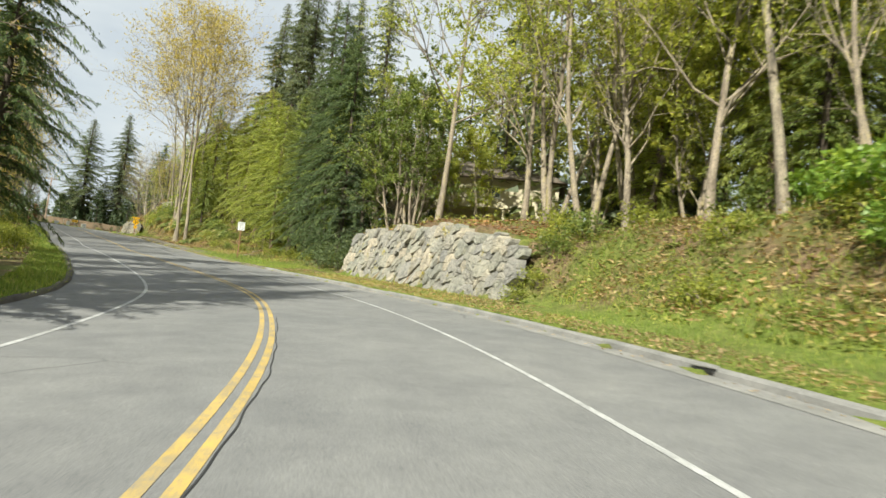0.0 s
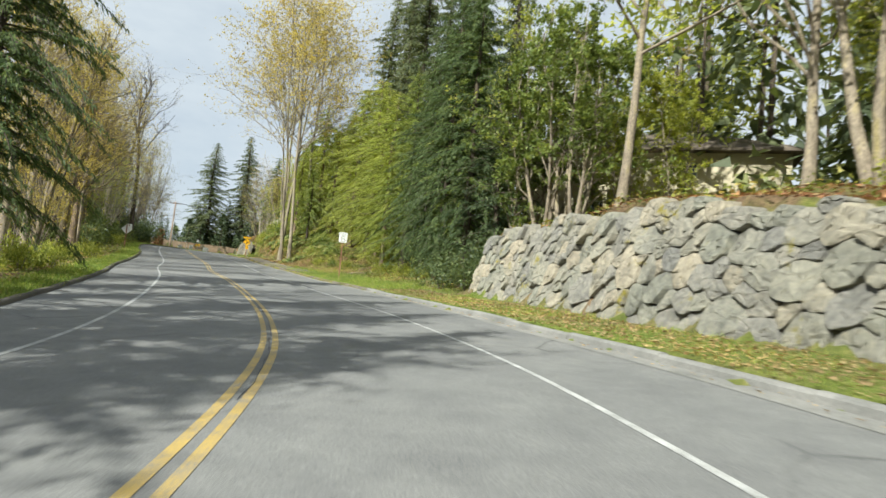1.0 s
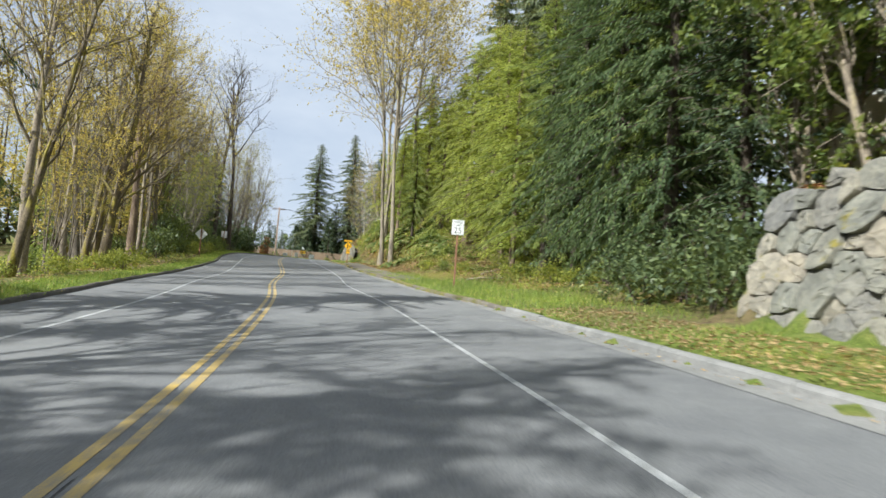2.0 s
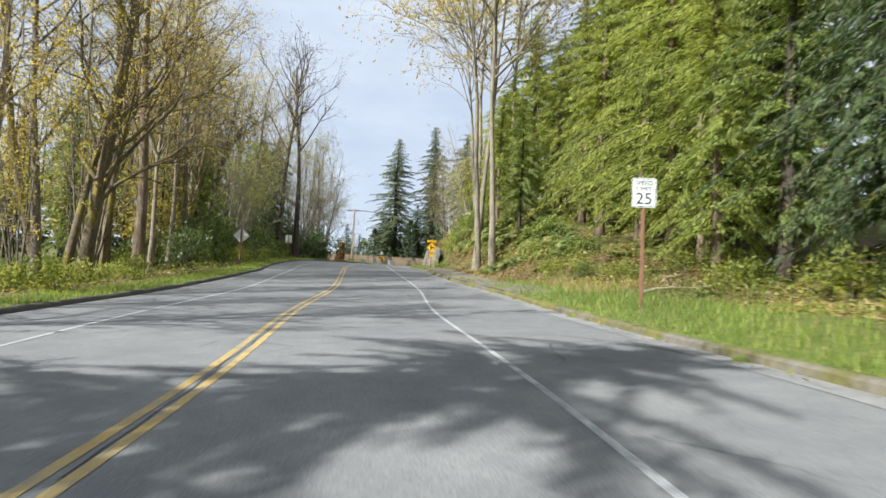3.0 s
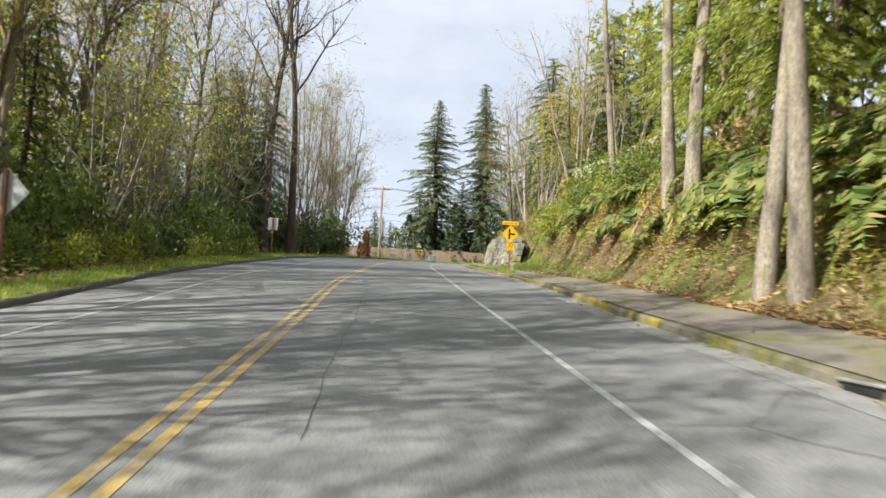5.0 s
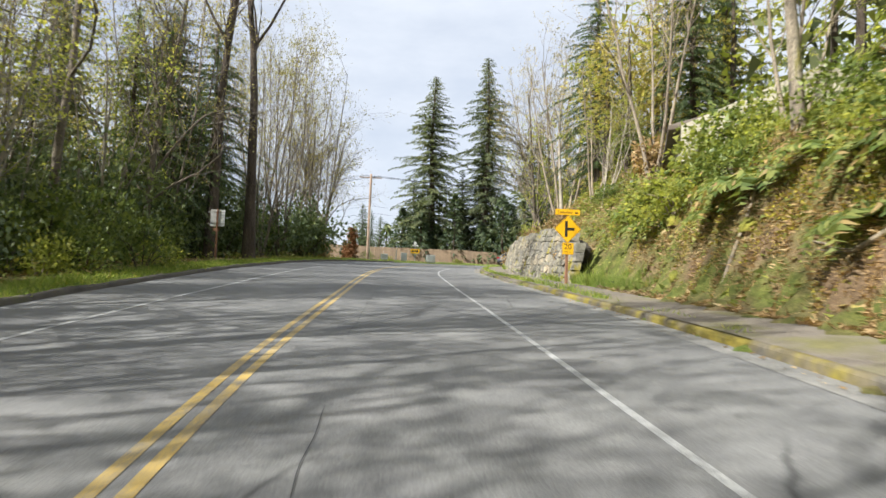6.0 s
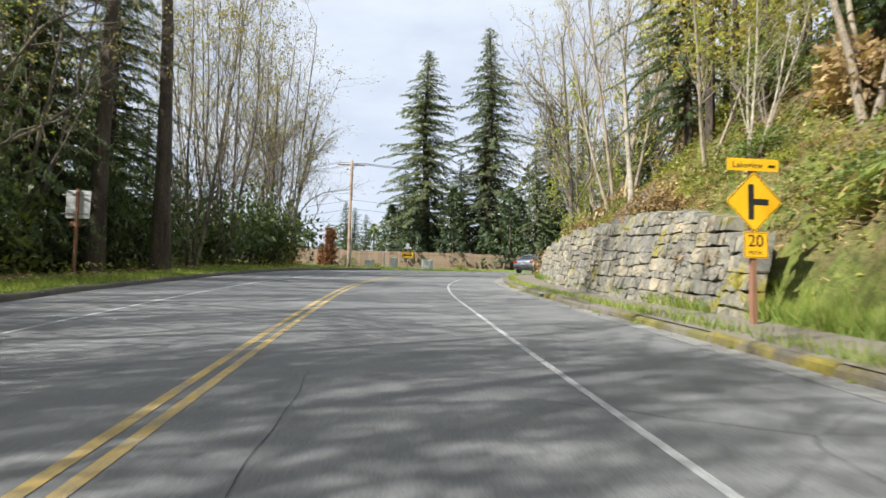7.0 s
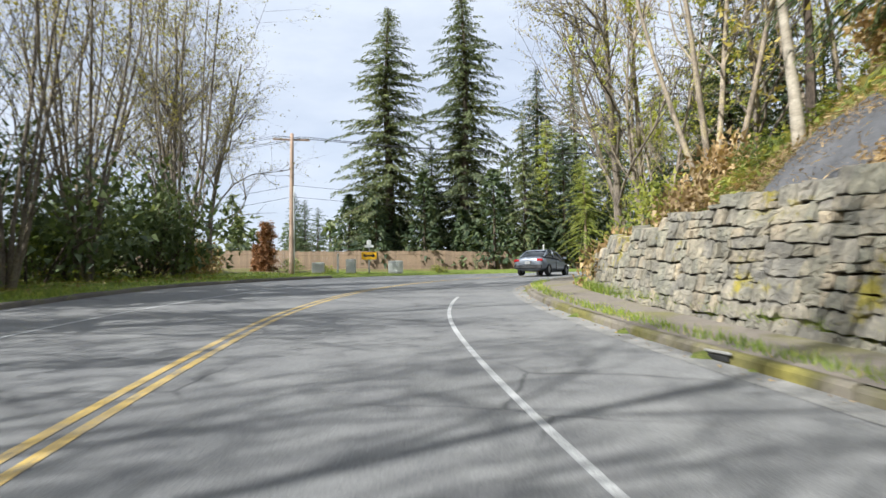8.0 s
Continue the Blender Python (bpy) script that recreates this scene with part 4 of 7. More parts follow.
def plant(kind, x, y, scale=1.0, turn=0.0, sink=0.08, stretch=1.0, tilt=0.0):
    """Sets one plant of a kind on the ground; the first is built, the others are copies."""
    k = KINDS[kind]
    m = pose(x, y, ground_at(x, y) - sink, tilt, 0, turn)
    if k["first"] is None:
        ob = thing(k["category"].replace(" ", "_"), 0, 0, 0, 0, k["label"], k["category"], k["group"])
        for name, me in zip(k["names"], k["meshes"]):
            child = part(name, me, ob)
            if name not in ("trunk",):
                stuff(child)
        ob.matrix_basis = m @ Matrix.Diagonal((scale, scale, scale * stretch, 1))
        k["first"], k["scale"] = ob, (scale, scale, scale * stretch)
        return ob
    a, _, c = k["scale"]
    return copy_thing(k["first"], m @ Matrix.Diagonal((scale / a, scale / a, scale * stretch / c, 1)))


TC, SF = ("trunk", "branchwork", "crown"), ("stem", "foliage")
W = "trees along the wooded road"
kind_of_plant("fir_a", conifer(11, 24, 4.6, 2.2, BARK_DARK, NEEDLE_MID, 0.34, 0.70, 0.55, 0.9, 0.8), TC, "tall dark green fir with drooping limbs", "fir tree", W)
kind_of_plant("fir_b", conifer(12, 26, 4.7, 1.0, BARK_DARK, NEEDLE_MID, 0.42, 0.70, 0.42, 1.15, taper=0.78, thin=0.26), TC, "tall narrow fir with a pointed crown", "fir tree", W)
kind_of_plant("dark_a", conifer(13, 17, 4.4, 0.6, BARK_DARK, NEEDLE_DARK, 0.36, 0.52, 0.44, 1.15, 0.72), TC, "dense dark green conifer reaching down to the ground", "conifer", W)
kind_of_plant("dark_b", conifer(14, 14, 3.8, 0.5, BARK_DARK, NEEDLE_DARK, 0.30, 0.58, 0.48, 0.95, 0.72), TC, "dense dark spruce with full low branches", "conifer", W)
kind_of_plant("cedar_a", conifer(15, 17, 4.0, 1.9, BARK_RED, CEDAR_GREEN, 0.50, 0.35, 0.40, 3.3, 0.62, thin=0.24, wild=0.75), TC, "bright yellow-green cedar with hanging sprays", "cedar tree", W)
kind_of_plant("cedar_b", conifer(16, 13, 3.6, 2.0, BARK_RED, CEDAR_GREEN, 0.52, 0.35, 0.40, 3.2, 0.6, thin=0.24, wild=0.75), TC, "sunlit cedar with a bare reddish lower trunk", "cedar tree", W)
kind_of_plant("hem_a", conifer(18, 18, 4.1, 2.3, BARK_DARK, NEEDLE_HEM, 0.46, 0.36, 0.40, 3.0, 0.62, thin=0.24, wild=0.8), TC, "tall mid-green hemlock with drooping feathery limbs", "hemlock tree", W)
kind_of_plant("shade_a", conifer(20, 18, 4.4, 1.9, BARK_DARK, NEEDLE_DEEP, 0.46, 0.37, 0.40, 3.0, 0.6, thin=0.25, wild=0.8), TC, "big dark green cedar coloured as in shade, with drooping feathery limbs", "cedar tree", W)
kind_of_plant("hem_b", conifer(19, 14, 3.7, 2.2, BARK_DARK, NEEDLE_HEM, 0.50, 0.36, 0.42, 2.9, 0.58, thin=0.24, wild=0.8), TC, "hemlock with a bare lower trunk and drooping limbs", "hemlock tree", W)
kind_of_plant("hang", conifer(17, 18, 6.0, 3.0, BARK_DARK, NEEDLE_DEEP, 0.50, 0.46, 0.40, 2.3, 0.5, thin=0.24, wild=0.9), TC, "large dark conifer with hanging branches over the road", "conifer", W)
kind_of_plant("maple_a", broadleaf(21, 19, 0.26, 1, 0.75, 0.28, BARK_GREY, BUD_YELLOW, 0.10, 8.5), TC, "tall maple with yellow spring buds", "maple tree", W)
kind_of_plant("maple_b", broadleaf(22, 17, 0.22, 2, 0.7, 0.30, BARK_MOSSY, BUD_YELLOW, 0.095, 6.5, 0.8), TC, "twin-stemmed mossy maple with yellowish buds", "maple tree", W)
kind_of_plant("maple_c", broadleaf(23, 20, 0.15, 4, 0.55, 0.34, BARK_GREY, BUD_YELLOW, 0.095, 6.5, 0.6), TC, "many-stemmed maple with thin upright branches in bud", "maple tree", W)
kind_of_plant("tall", broadleaf(32, 23, 0.17, 1, 0.7, 0.42, BARK_TALL, BUD_GREEN, 0.15, 12.0, 0.85), TC, "tall straight alder with a pale mossy trunk", "alder tree", W)
kind_of_plant("fan", broadleaf(36, 27, 0.19, 1, 1.05, 0.38, BARK_TALL, BUD_YELLOW, 0.19, 5.5, 1.15, reach=0.50, lift=0.05), TC, "very tall pale-trunked maple with a wide yellow budding crown", "maple tree", W)
kind_of_plant("fan_slim", broadleaf(46, 25, 0.15, 1, 0.85, 0.42, BARK_TALL, BUD_YELLOW, 0.18, 5.5, 1.1, reach=0.48, lift=0.05), TC, "tall straight maple trunk under a budding crown", "maple tree", W)
kind_of_plant("old_a", broadleaf(37, 20, 0.23, 1, 0.85, 0.26, BARK_ALDER, BUD_YELLOW, 0.10, 7.5, 1.0), TC, "dark-barked maple with crooked limbs in yellow bud", "maple tree", W)
kind_of_plant("old_b", broadleaf(38, 21, 0.30, 1, 0.85, 0.22, BARK_MOSSY, BUD_YELLOW, 0.10, 7.5, 1.0), TC, "big maple with a moss-covered trunk in yellow bud", "maple tree", W)
kind_of_plant("single", broadleaf(39, 19, 0.16, 1, 0.7, 0.32, BARK_GREY, BUD_YELLOW, 0.10, 7.5, 0.95), TC, "slender grey-trunked maple in yellow bud", "maple tree", W)
kind_of_plant("ivied", broadleaf(40, 9, 0.11, 3, 0.6, 0.14, BARK_GREY, SHRUB_GREEN, 0.17, 15.0, 0.62), TC, "small clump of trees thick with green leaves", "broadleaf tree", W)
kind_of_plant("leafy_a", broadleaf(24, 15, 0.17, 1, 0.8, 0.22, BARK_GREY, BUD_GREEN, 0.18, 12.0, 0.9), TC, "young broad-leaved tree in fresh yellow-green leaf", "broadleaf tree", W)
kind_of_plant("leafy_b", broadleaf(25, 16, 0.15, 3, 0.65, 0.25, BARK_GREY, BUD_GREEN, 0.18, 11.0, 0.6), TC, "clump of slender trees in fresh leaf", "broadleaf tree", W)
kind_of_plant("alder_a", broadleaf(26, 18, 0.085, 6, 0.55, 0.12, BARK_ALDER, HAZE, 0.115, 4.0, 0.68), TC, "clump of bare grey alder stems with fine twigs", "alder tree", W)
kind_of_plant("alder_b", broadleaf(27, 16, 0.17, 1, 0.80, 0.20, BARK_ALDER, HAZE, 0.10, 3.0, 1.22), TC, "bare spreading tree with fine dark twigs", "alder tree", W)
kind_of_plant("mast", broadleaf(28, 24, 0.34, 1, 0.9, 0.5, BARK_DARK, BUD_BROWN, 0.13, 1.5, 0.9), TC, "tall dark trunk with a few long bare limbs", "cottonwood tree", W)
kind_of_plant("thick", broadleaf(29, 18, 0.36, 1, 0.8, 0.40, BARK_RED, BUD_YELLOW, 0.10, 8.0, 0.9), TC, "thick reddish-brown trunk under a budding crown", "maple tree", W)
kind_of_plant("birch", broadleaf(30, 11, 0.12, 1, 0.6, 0.35, BARK_PALE, BUD_BROWN, 0.11, 2.0, 0.8, lean=(-0.22, 0.05)), TC, "pale leaning birch with thin bare twigs", "birch tree", W)
kind_of_plant("whip", broadleaf(31, 8, 0.07, 4, 0.7, 0.2, BARK_PALE, BUD_GREEN, 0.10, 2.2, 0.6, lean=(0.25, -0.1)), TC, "leaning clump of pale thin saplings", "sapling", W)
kind_of_plant("fresh", broadleaf(47, 10, 0.09, 3, 0.6, 0.16, BARK_GREY, BUD_GREEN, 0.18, 13.0, 0.62), TC, "small clump of slender trees in bright fresh leaf", "broadleaf tree", W)
kind_of_plant("broad", broadleaf(48, 19, 0.21, 1, 1.0, 0.26, BARK_GREY, BUD_GREEN, 0.16, 12.0, 1.15, reach=0.52, lift=0.05), TC, "wide maple with pale limbs in yellow-green leaf", "maple tree", W)
kind_of_plant("thicket", broadleaf(33, 9.5, 0.045, 5, 0.7, 0.10, BARK_ALDER, BUD_YELLOW, 0.10, 11.0, 0.45), ("stem_clump", "branchwork", "crown"), "thicket of thin stems in yellow-green bud", "sapling", W)
kind_of_plant("bare_thicket", broadleaf(34, 9.0, 0.055, 5, 0.7, 0.10, BARK_PALE, BUD_GREEN, 0.12, 2.0, 0.6, lean=(0.12, 0.1)), ("stem_clump", "branchwork", "crown"), "clump of pale leaning stems with bare sunlit twigs", "sapling", W)
U = "understorey bushes"
kind_of_plant("bush_a", shrub(41, 1.5, 1.7, BARK_DARK, SHRUB_GREEN, 1100, 0.15), SF, "leafy green roadside bush", "bush", U)
kind_of_plant("bush_b", shrub(42, 2.0, 2.6, BARK_DARK, SHRUB_DARK, 1250, 0.16, 13), SF, "dark evergreen bush under the trees", "bush", U)
kind_of_plant("bush_c", shrub(43, 1.2, 1.1, BARK_GREY, BUD_GREEN, 800, 0.13), SF, "low bush in yellow-green spring leaf", "bush", U)
kind_of_plant("laurel", shrub(44, 1.3, 2.0, BARK_GREY, LAUREL, 900, 0.20, 10), SF, "bright green laurel bush in full sun", "laurel bush", U)
kind_of_plant("rusty", conifer(45, 3.4, 0.55, 0.15, BARK_RED, RUST_BUSH, 0.05, 0.75, 0.10, 3.0, 0.36), TC, "rust-brown dying columnar cypress by the fence", "cypress", W)
kind_of_plant("tan_bush", shrub(46, 1.5, 1.6, BARK_GREY, DRY, 1300, 0.20, 9), SF, "dry straw-coloured grassy bush by the bend", "dry bush", U)
kind_of_plant("fern_a", fern(51, 17, 1.0, FERN), ("stalk", "foliage"), "sword fern on the mossy bank", "fern", "ferns on the bank")
kind_of_plant("fern_b", fern(52, 13, 0.8, FERN), ("stalk", "foliage"), "small drooping sword fern", "fern", "ferns on the bank")


def verge_points(rng, n, s0, s1, u_lo, u_hi):
    s = rng.uniform(s0, s1, n)
    lo, hi = u_lo(s), u_hi(s)
    u = lo + (hi - lo) * rng.uniform(0, 1, n)
    x, y = place(s, u)
    z = height(*nearest(x, y), x, y, True)
    return s, u, np.stack([x, y, z], 1)


def blades(rng, p, tall, wide):
    """Grass: single bent blades."""
    n = len(p)
    a = rng.uniform(0, 6.283, n)
    side = np.stack([np.cos(a), np.sin(a), 0 * a], 1)
    lean_to = rng.normal(size=(n, 3)) * [0.35, 0.35, 0]
    h = (tall * rng.uniform(0.45, 1.25, n))[:, None]
    v = np.stack([p - side * wide, p + side * wide, p + [0, 0, 0] + lean_to * h + np.array([0, 0, 1]) * h], 1)
    return v.reshape(-1, 3), np.arange(3 * n).reshape(n, 3)


def scatter_cards(rng, p, lift, size, slim, flat):
    n = len(p)
    way = rng.normal(size=(n, 3)) * [1, 1, flat]
    q = p + np.array([0, 0, 1.0]) * (lift * rng.uniform(0, 1, n) ** 1.5)[:, None] + [0, 0, 0.015]
    l = size * rng.uniform(0.5, 1.4, n)
    return leaves(q, way, l, l * slim * 1.2, rng, slim=True)


def clumpy(rng, p, scale, seed, keep=0.0):
    return lump(p[:, 0], p[:, 1], scale, seed) + rng.normal(size=len(p)) * 0.45 > keep


def build_cover():
    rng = np.random.default_rng(70)
    # verge grass, both sides
    sets = []
    turf_far = lambda s: table(s, [(55, 12.0), (78, 11.4), (85, 8.8), (94, 9.0), (100, 9.7), (106, 10.1), (116, 11.5), (130, 12.0), (135, 9.2), (142, 8.0), (150, 7.4), (166, 7.4), (172, 8.2), (180, 8.1), (190, 7.7), (200, 7.4), (230, 9.5)])  # noqa: E731
    s, u, p = verge_points(rng, 60000, 58, 205, lambda s: kerb_u(s) + 0.22, turf_far)
    path = (s > 129 + rng.uniform(0, 13, len(s))) & (u > kerb_u(s) + 0.60) & (u < kerb_u(s) + 1.72)
    ok = ~path & clumpy(rng, p, 1.1, 2.0, -0.45) & ~((s > 80) & (s < 110) & ~clumpy(rng, p, 0.8, 6.0, 0.25)) & ~((s > 142) & (s < 167) & ~clumpy(rng, p, 0.7, 4.0, 0.95))
    tall = table(s, [(58, 0.12), (100, 0.13), (112, 0.26), (130, 0.28), (140, 0.13), (166, 0.14), (171, 0.40), (176, 0.36), (182, 0.22), (200, 0.20)]) * (0.6 + 0.4 * np.clip((u - kerb_u(s)) / 2, 0, 1.4))
    sets.append(blades(rng, p[ok], tall[ok], 0.010))
    s, u, p = verge_points(rng, 6000, 169, 177, lambda s: kerb_u(s) + 1.8, lambda s: kerb_u(s) + 2.6)
    sets.append(blades(rng, p, np.full(len(p), 0.42), 0.010))
    s, u, p = verge_points(rng, 9000, 177, 200, lambda s: kerb_u(s) + 1.6, lambda s: table(s, [(172, 8.6), (180, 8.3), (190, 7.8), (199, 7.3)]))
    ok = clumpy(rng, p, 0.9, 3.7, -0.2)
    sets.append(blades(rng, p[ok], np.full(ok.sum(), 0.30), 0.010))
    s, u, p = verge_points(rng, 52000, 62, 214, lambda s: -edge_u(s) - 1.9 - np.where(s > 196, 6, 0), lambda s: -edge_u(s) - 0.05)
    ok = clumpy(rng, p, 1.3, 5.0, -0.7)
    sets.append(blades(rng, p[ok], np.full(ok.sum(), 0.15), 0.011))
    s, u, p = verge_points(rng, 13000, 58, 84.8, lambda s: table(s, [(58, 8.8), (84, 9.2)]), lambda s: table(s, [(58, 14), (88, 15)]))
    ok = clumpy(rng, p, 1.5, 3.3, -0.2)
    sets.append(blades(rng, p[ok], np.full(ok.sum(), 0.30), 0.012))
    v, f, n = [], [], 0
    for a, b in sets:
        v.append(a), f.append(b + n)
        n += len(a)
    tagged(part("grass", mesh_of("grass", np.vstack(v).tolist(), np.vstack(f).tolist(), BLADES)), "fresh green verge grass in uneven tufts", "grass", kind="stuff")
    # low green growth and dry litter on the slopes
    green, dry = [], []
    slope_lo, slope_hi = (lambda s: table(s, [(55, 9.5), (84, 9.5), (86, 10.4), (92, 10.3), (97, 10.2), (105, 11.2), (108, 10.5), (128, 11.0), (136, 8.5), (170, 8.2), (174, 9.6), (200, 8.8)])), (lambda s: table(s, [(55, 22), (86, 22), (106, 20), (136, 18), (170, 17), (200, 16)]))  # noqa: E731
    s, u, p = verge_points(rng, 34000, 58, 200, slope_lo, slope_hi)
    ok = clumpy(rng, p, 1.6, 1.0, 0.05) & ~((s > 186.4) & (s < 190.8) & (u > 8.7) & (u < 11.4))
    green.append(scatter_cards(rng, p[ok], 0.40, 0.16, 0.5, 0.5))
    s, u, p = verge_points(rng, 46000, 136, 175, lambda s: kerb_u(s) + 2.5, lambda s: kerb_u(s) + 6.6)
    ok = clumpy(rng, p, 1.0, 3.0, 0.1) & (u > kerb_u(s) + rng.uniform(2.6, 4.0, len(s)))
    green.append(scatter_cards(rng, p[ok], 0.45, 0.15, 0.45, 0.6))
    s, u, p = verge_points(rng, 14000, 108, 138, lambda s: kerb_u(s) + 4.2, lambda s: kerb_u(s) + 11)
    ok = clumpy(rng, p, 1.5, 3.0, 0.35)
    green.append(scatter_cards(rng, p[ok], 0.40, 0.15, 0.45, 0.6))
    s, u, p = verge_points(rng, 22000, 174, 200, lambda s: kerb_u(s) + 3.0, lambda s: kerb_u(s) + 9)
    ok = clumpy(rng, p, 1.2, 6.0, 0.1) & ~((s > 186.4) & (s < 190.8) & (u > 8.7) & (u < 11.4))
    green.append(scatter_cards(rng, p[ok], 0.5, 0.15, 0.5, 0.5))
    s, u, p = verge_points(rng, 30000, 100, 206, lambda s: -edge_u(s) - 15, lambda s: -edge_u(s) - 2.0)
    ok = clumpy(rng, p, 2.0, 8.0, 0.0)
    green.append(scatter_cards(rng, p[ok], 0.45, 0.17, 0.5, 0.5))
    s, u, p = verge_points(rng, 46000, 58, 200, slope_lo, slope_hi)
    ok = clumpy(rng, p, 1.4, 11.0, -0.1) & ~((s > 186.4) & (s < 190.8) & (u > 8.7) & (u < 11.4))
    dry.append(scatter_cards(rng, p[ok], 0.10, 0.13, 0.35, 0.15))
    s, u, p = verge_points(rng, 40000, 134, 200, lambda s: kerb_u(s) + 2.0, lambda s: kerb_u(s) + 8)
    ok = clumpy(rng, p, 0.9, 12.0, 0.0)
    ok &= ~((s > 186.4) & (s < 190.8) & (u > 8.9) & (u < 11.4))
    dry.append(scatter_cards(rng, p[ok], 0.20, 0.20, 0.12, 0.4))
    s, u, p = verge_points(rng, 14000, 176, 199, lambda s: kerb_u(s) + 3.3, lambda s: kerb_u(s) + 5.2)
    ok = clumpy(rng, p, 1.0, 14.0, -0.2)
    dry.append(scatter_cards(rng, p[ok], 0.25, 0.17, 0.12, 0.5))
    s, u, p = verge_points(rng, 16000, 60, 110, lambda s: kerb_u(s) + 0.25, lambda s: kerb_u(s) + 2.5)
    ok = (s > 82) | (u < kerb_u(s) + 1.5)
    dry.append(scatter_cards(rng, p[ok], 0.03, 0.075, 0.5, 0.12))
    s, u, p = verge_points(rng, 24000, 100, 206, lambda s: -edge_u(s) - 14, lambda s: -edge_u(s) - 1.6)
    dry.append(scatter_cards(rng, p, 0.08, 0.13, 0.4, 0.15))
    s, u, p = verge_points(rng, 20000, 140, 172, lambda s: kerb_u(s) + 1.7, lambda s: kerb_u(s) + 3.2)
    dry.append(scatter_cards(rng, p, 0.08, 0.14, 0.3, 0.25))
    s, u, p = verge_points(rng, 34000, 138, 170, lambda s: kerb_u(s) + 1.72, lambda s: kerb_u(s) + 3.9)
    ok = rng.uniform(1.6, 4.2, len(s)) > u - kerb_u(s)
    dry.append(scatter_cards(rng, p[ok], 0.05, 0.13, 0.55, 0.12))
    s, u, p = verge_points(rng, 26000, 140, 173, lambda s: kerb_u(s) + 3.0, lambda s: kerb_u(s) + 6.2)
    ok = clumpy(rng, p, 0.8, 17.0, 0.3)
    dry.append(scatter_cards(rng, p[ok], 0.12, 0.15, 0.5, 0.25))
    s, u, p = verge_points(rng, 60000, 142, 172, lambda s: kerb_u(s) + 2.3, lambda s: kerb_u(s) + 5.6)
    ok = lump(p[:, 0], p[:, 1], 0.55, 23.0) + rng.normal(size=len(p)) * 0.15 > 0.30
    tagged(part("moss", leaf_mesh("moss", [scatter_cards(rng, p[ok], 0.10, 0.08, 0.6, 0.5)], MOSS_TUFT)), "cushions of yellow-green moss on the bank", "moss", kind="stuff")
    s, u, p = verge_points(rng, 16000, 128, 170, lambda s: kerb_u(s) + 2.2, lambda s: kerb_u(s) + 5.4)
    ok = clumpy(rng, p, 0.9, 8.5, -0.1)
    straw = blades(rng, p[ok], np.full(ok.sum(), 0.34), 0.009)
    tagged(part("dry_grass", leaf_mesh("dry_grass", [straw], DRY)), "straw-coloured dry grass at the foot of the bank", "dry grass", kind="stuff")
    s, u, p = verge_points(rng, 15000, 118, 146, lambda s: kerb_u(s) + 3.9, lambda s: kerb_u(s) + 7.5)
    ok = clumpy(rng, p, 1.2, 5.5, -0.6)
    dry.append(scatter_cards(rng, p[ok], 0.05, 0.15, 0.3, 0.15))
    s, u, p = verge_points(rng, 30000, 58, 85, lambda s: table(s, [(58, 9.2), (84, 9.6)]), lambda s: table(s, [(58, 16), (88, 17)]))
    ok = clumpy(rng, p, 1.3, 21.0, 0.0)
    dry.append(scatter_cards(rng, p[ok], 0.25, 0.17, 0.3, 0.4))
    s, u, p = verge_points(rng, 1500, 60, 205, lambda s: kerb_u(s) - 0.30, lambda s: kerb_u(s) - 0.01)
    p[:, 2] = np.interp(s, STATION, LINE[:, 2]) + bank(s) * u + 0.008
    dry.append(scatter_cards(rng, p, 0.01, 0.05, 0.5, 0.08))
    s, u, p = verge_points(rng, 9000, 85.5, 106, lambda s: table(s, [(85.5, 10.1), (95, 10.4), (100, 11.0), (106, 11.4)]), lambda s: table(s, [(86, 17), (106, 16.0)]))
    tagged(part("mulch", leaf_mesh("mulch", [scatter_cards(rng, p, 0.04, 0.12, 0.5, 0.2)], MULCH)), "red-brown bark mulch above the boulder wall", "mulch", kind="stuff")
    s, u, p = verge_points(rng, 18000, 56, 85, lambda s: table(s, [(56, 8.8), (84, 9.1)]), lambda s: table(s, [(56, 16), (88, 17)]))
    ok = clumpy(rng, p, 1.3, 7.0, -0.1)
    tagged(part("ivy", leaf_mesh("ivy", [scatter_cards(rng, p[ok], 0.20, 0.13, 0.6, 0.35)], IVY)), "bright yellow-green ivy and weeds covering the sunny bank", "ivy", kind="stuff")
    tagged(part("undergrowth", leaf_mesh("undergrowth", green, IVY)), "low green ivy, bramble and salal on the slopes", "undergrowth", kind="stuff")
    tagged(part("leaf_litter", leaf_mesh("leaf_litter", dry, DRY)), "dry brown bracken, twigs and fallen leaves", "leaf litter", kind="stuff")


build_cover()

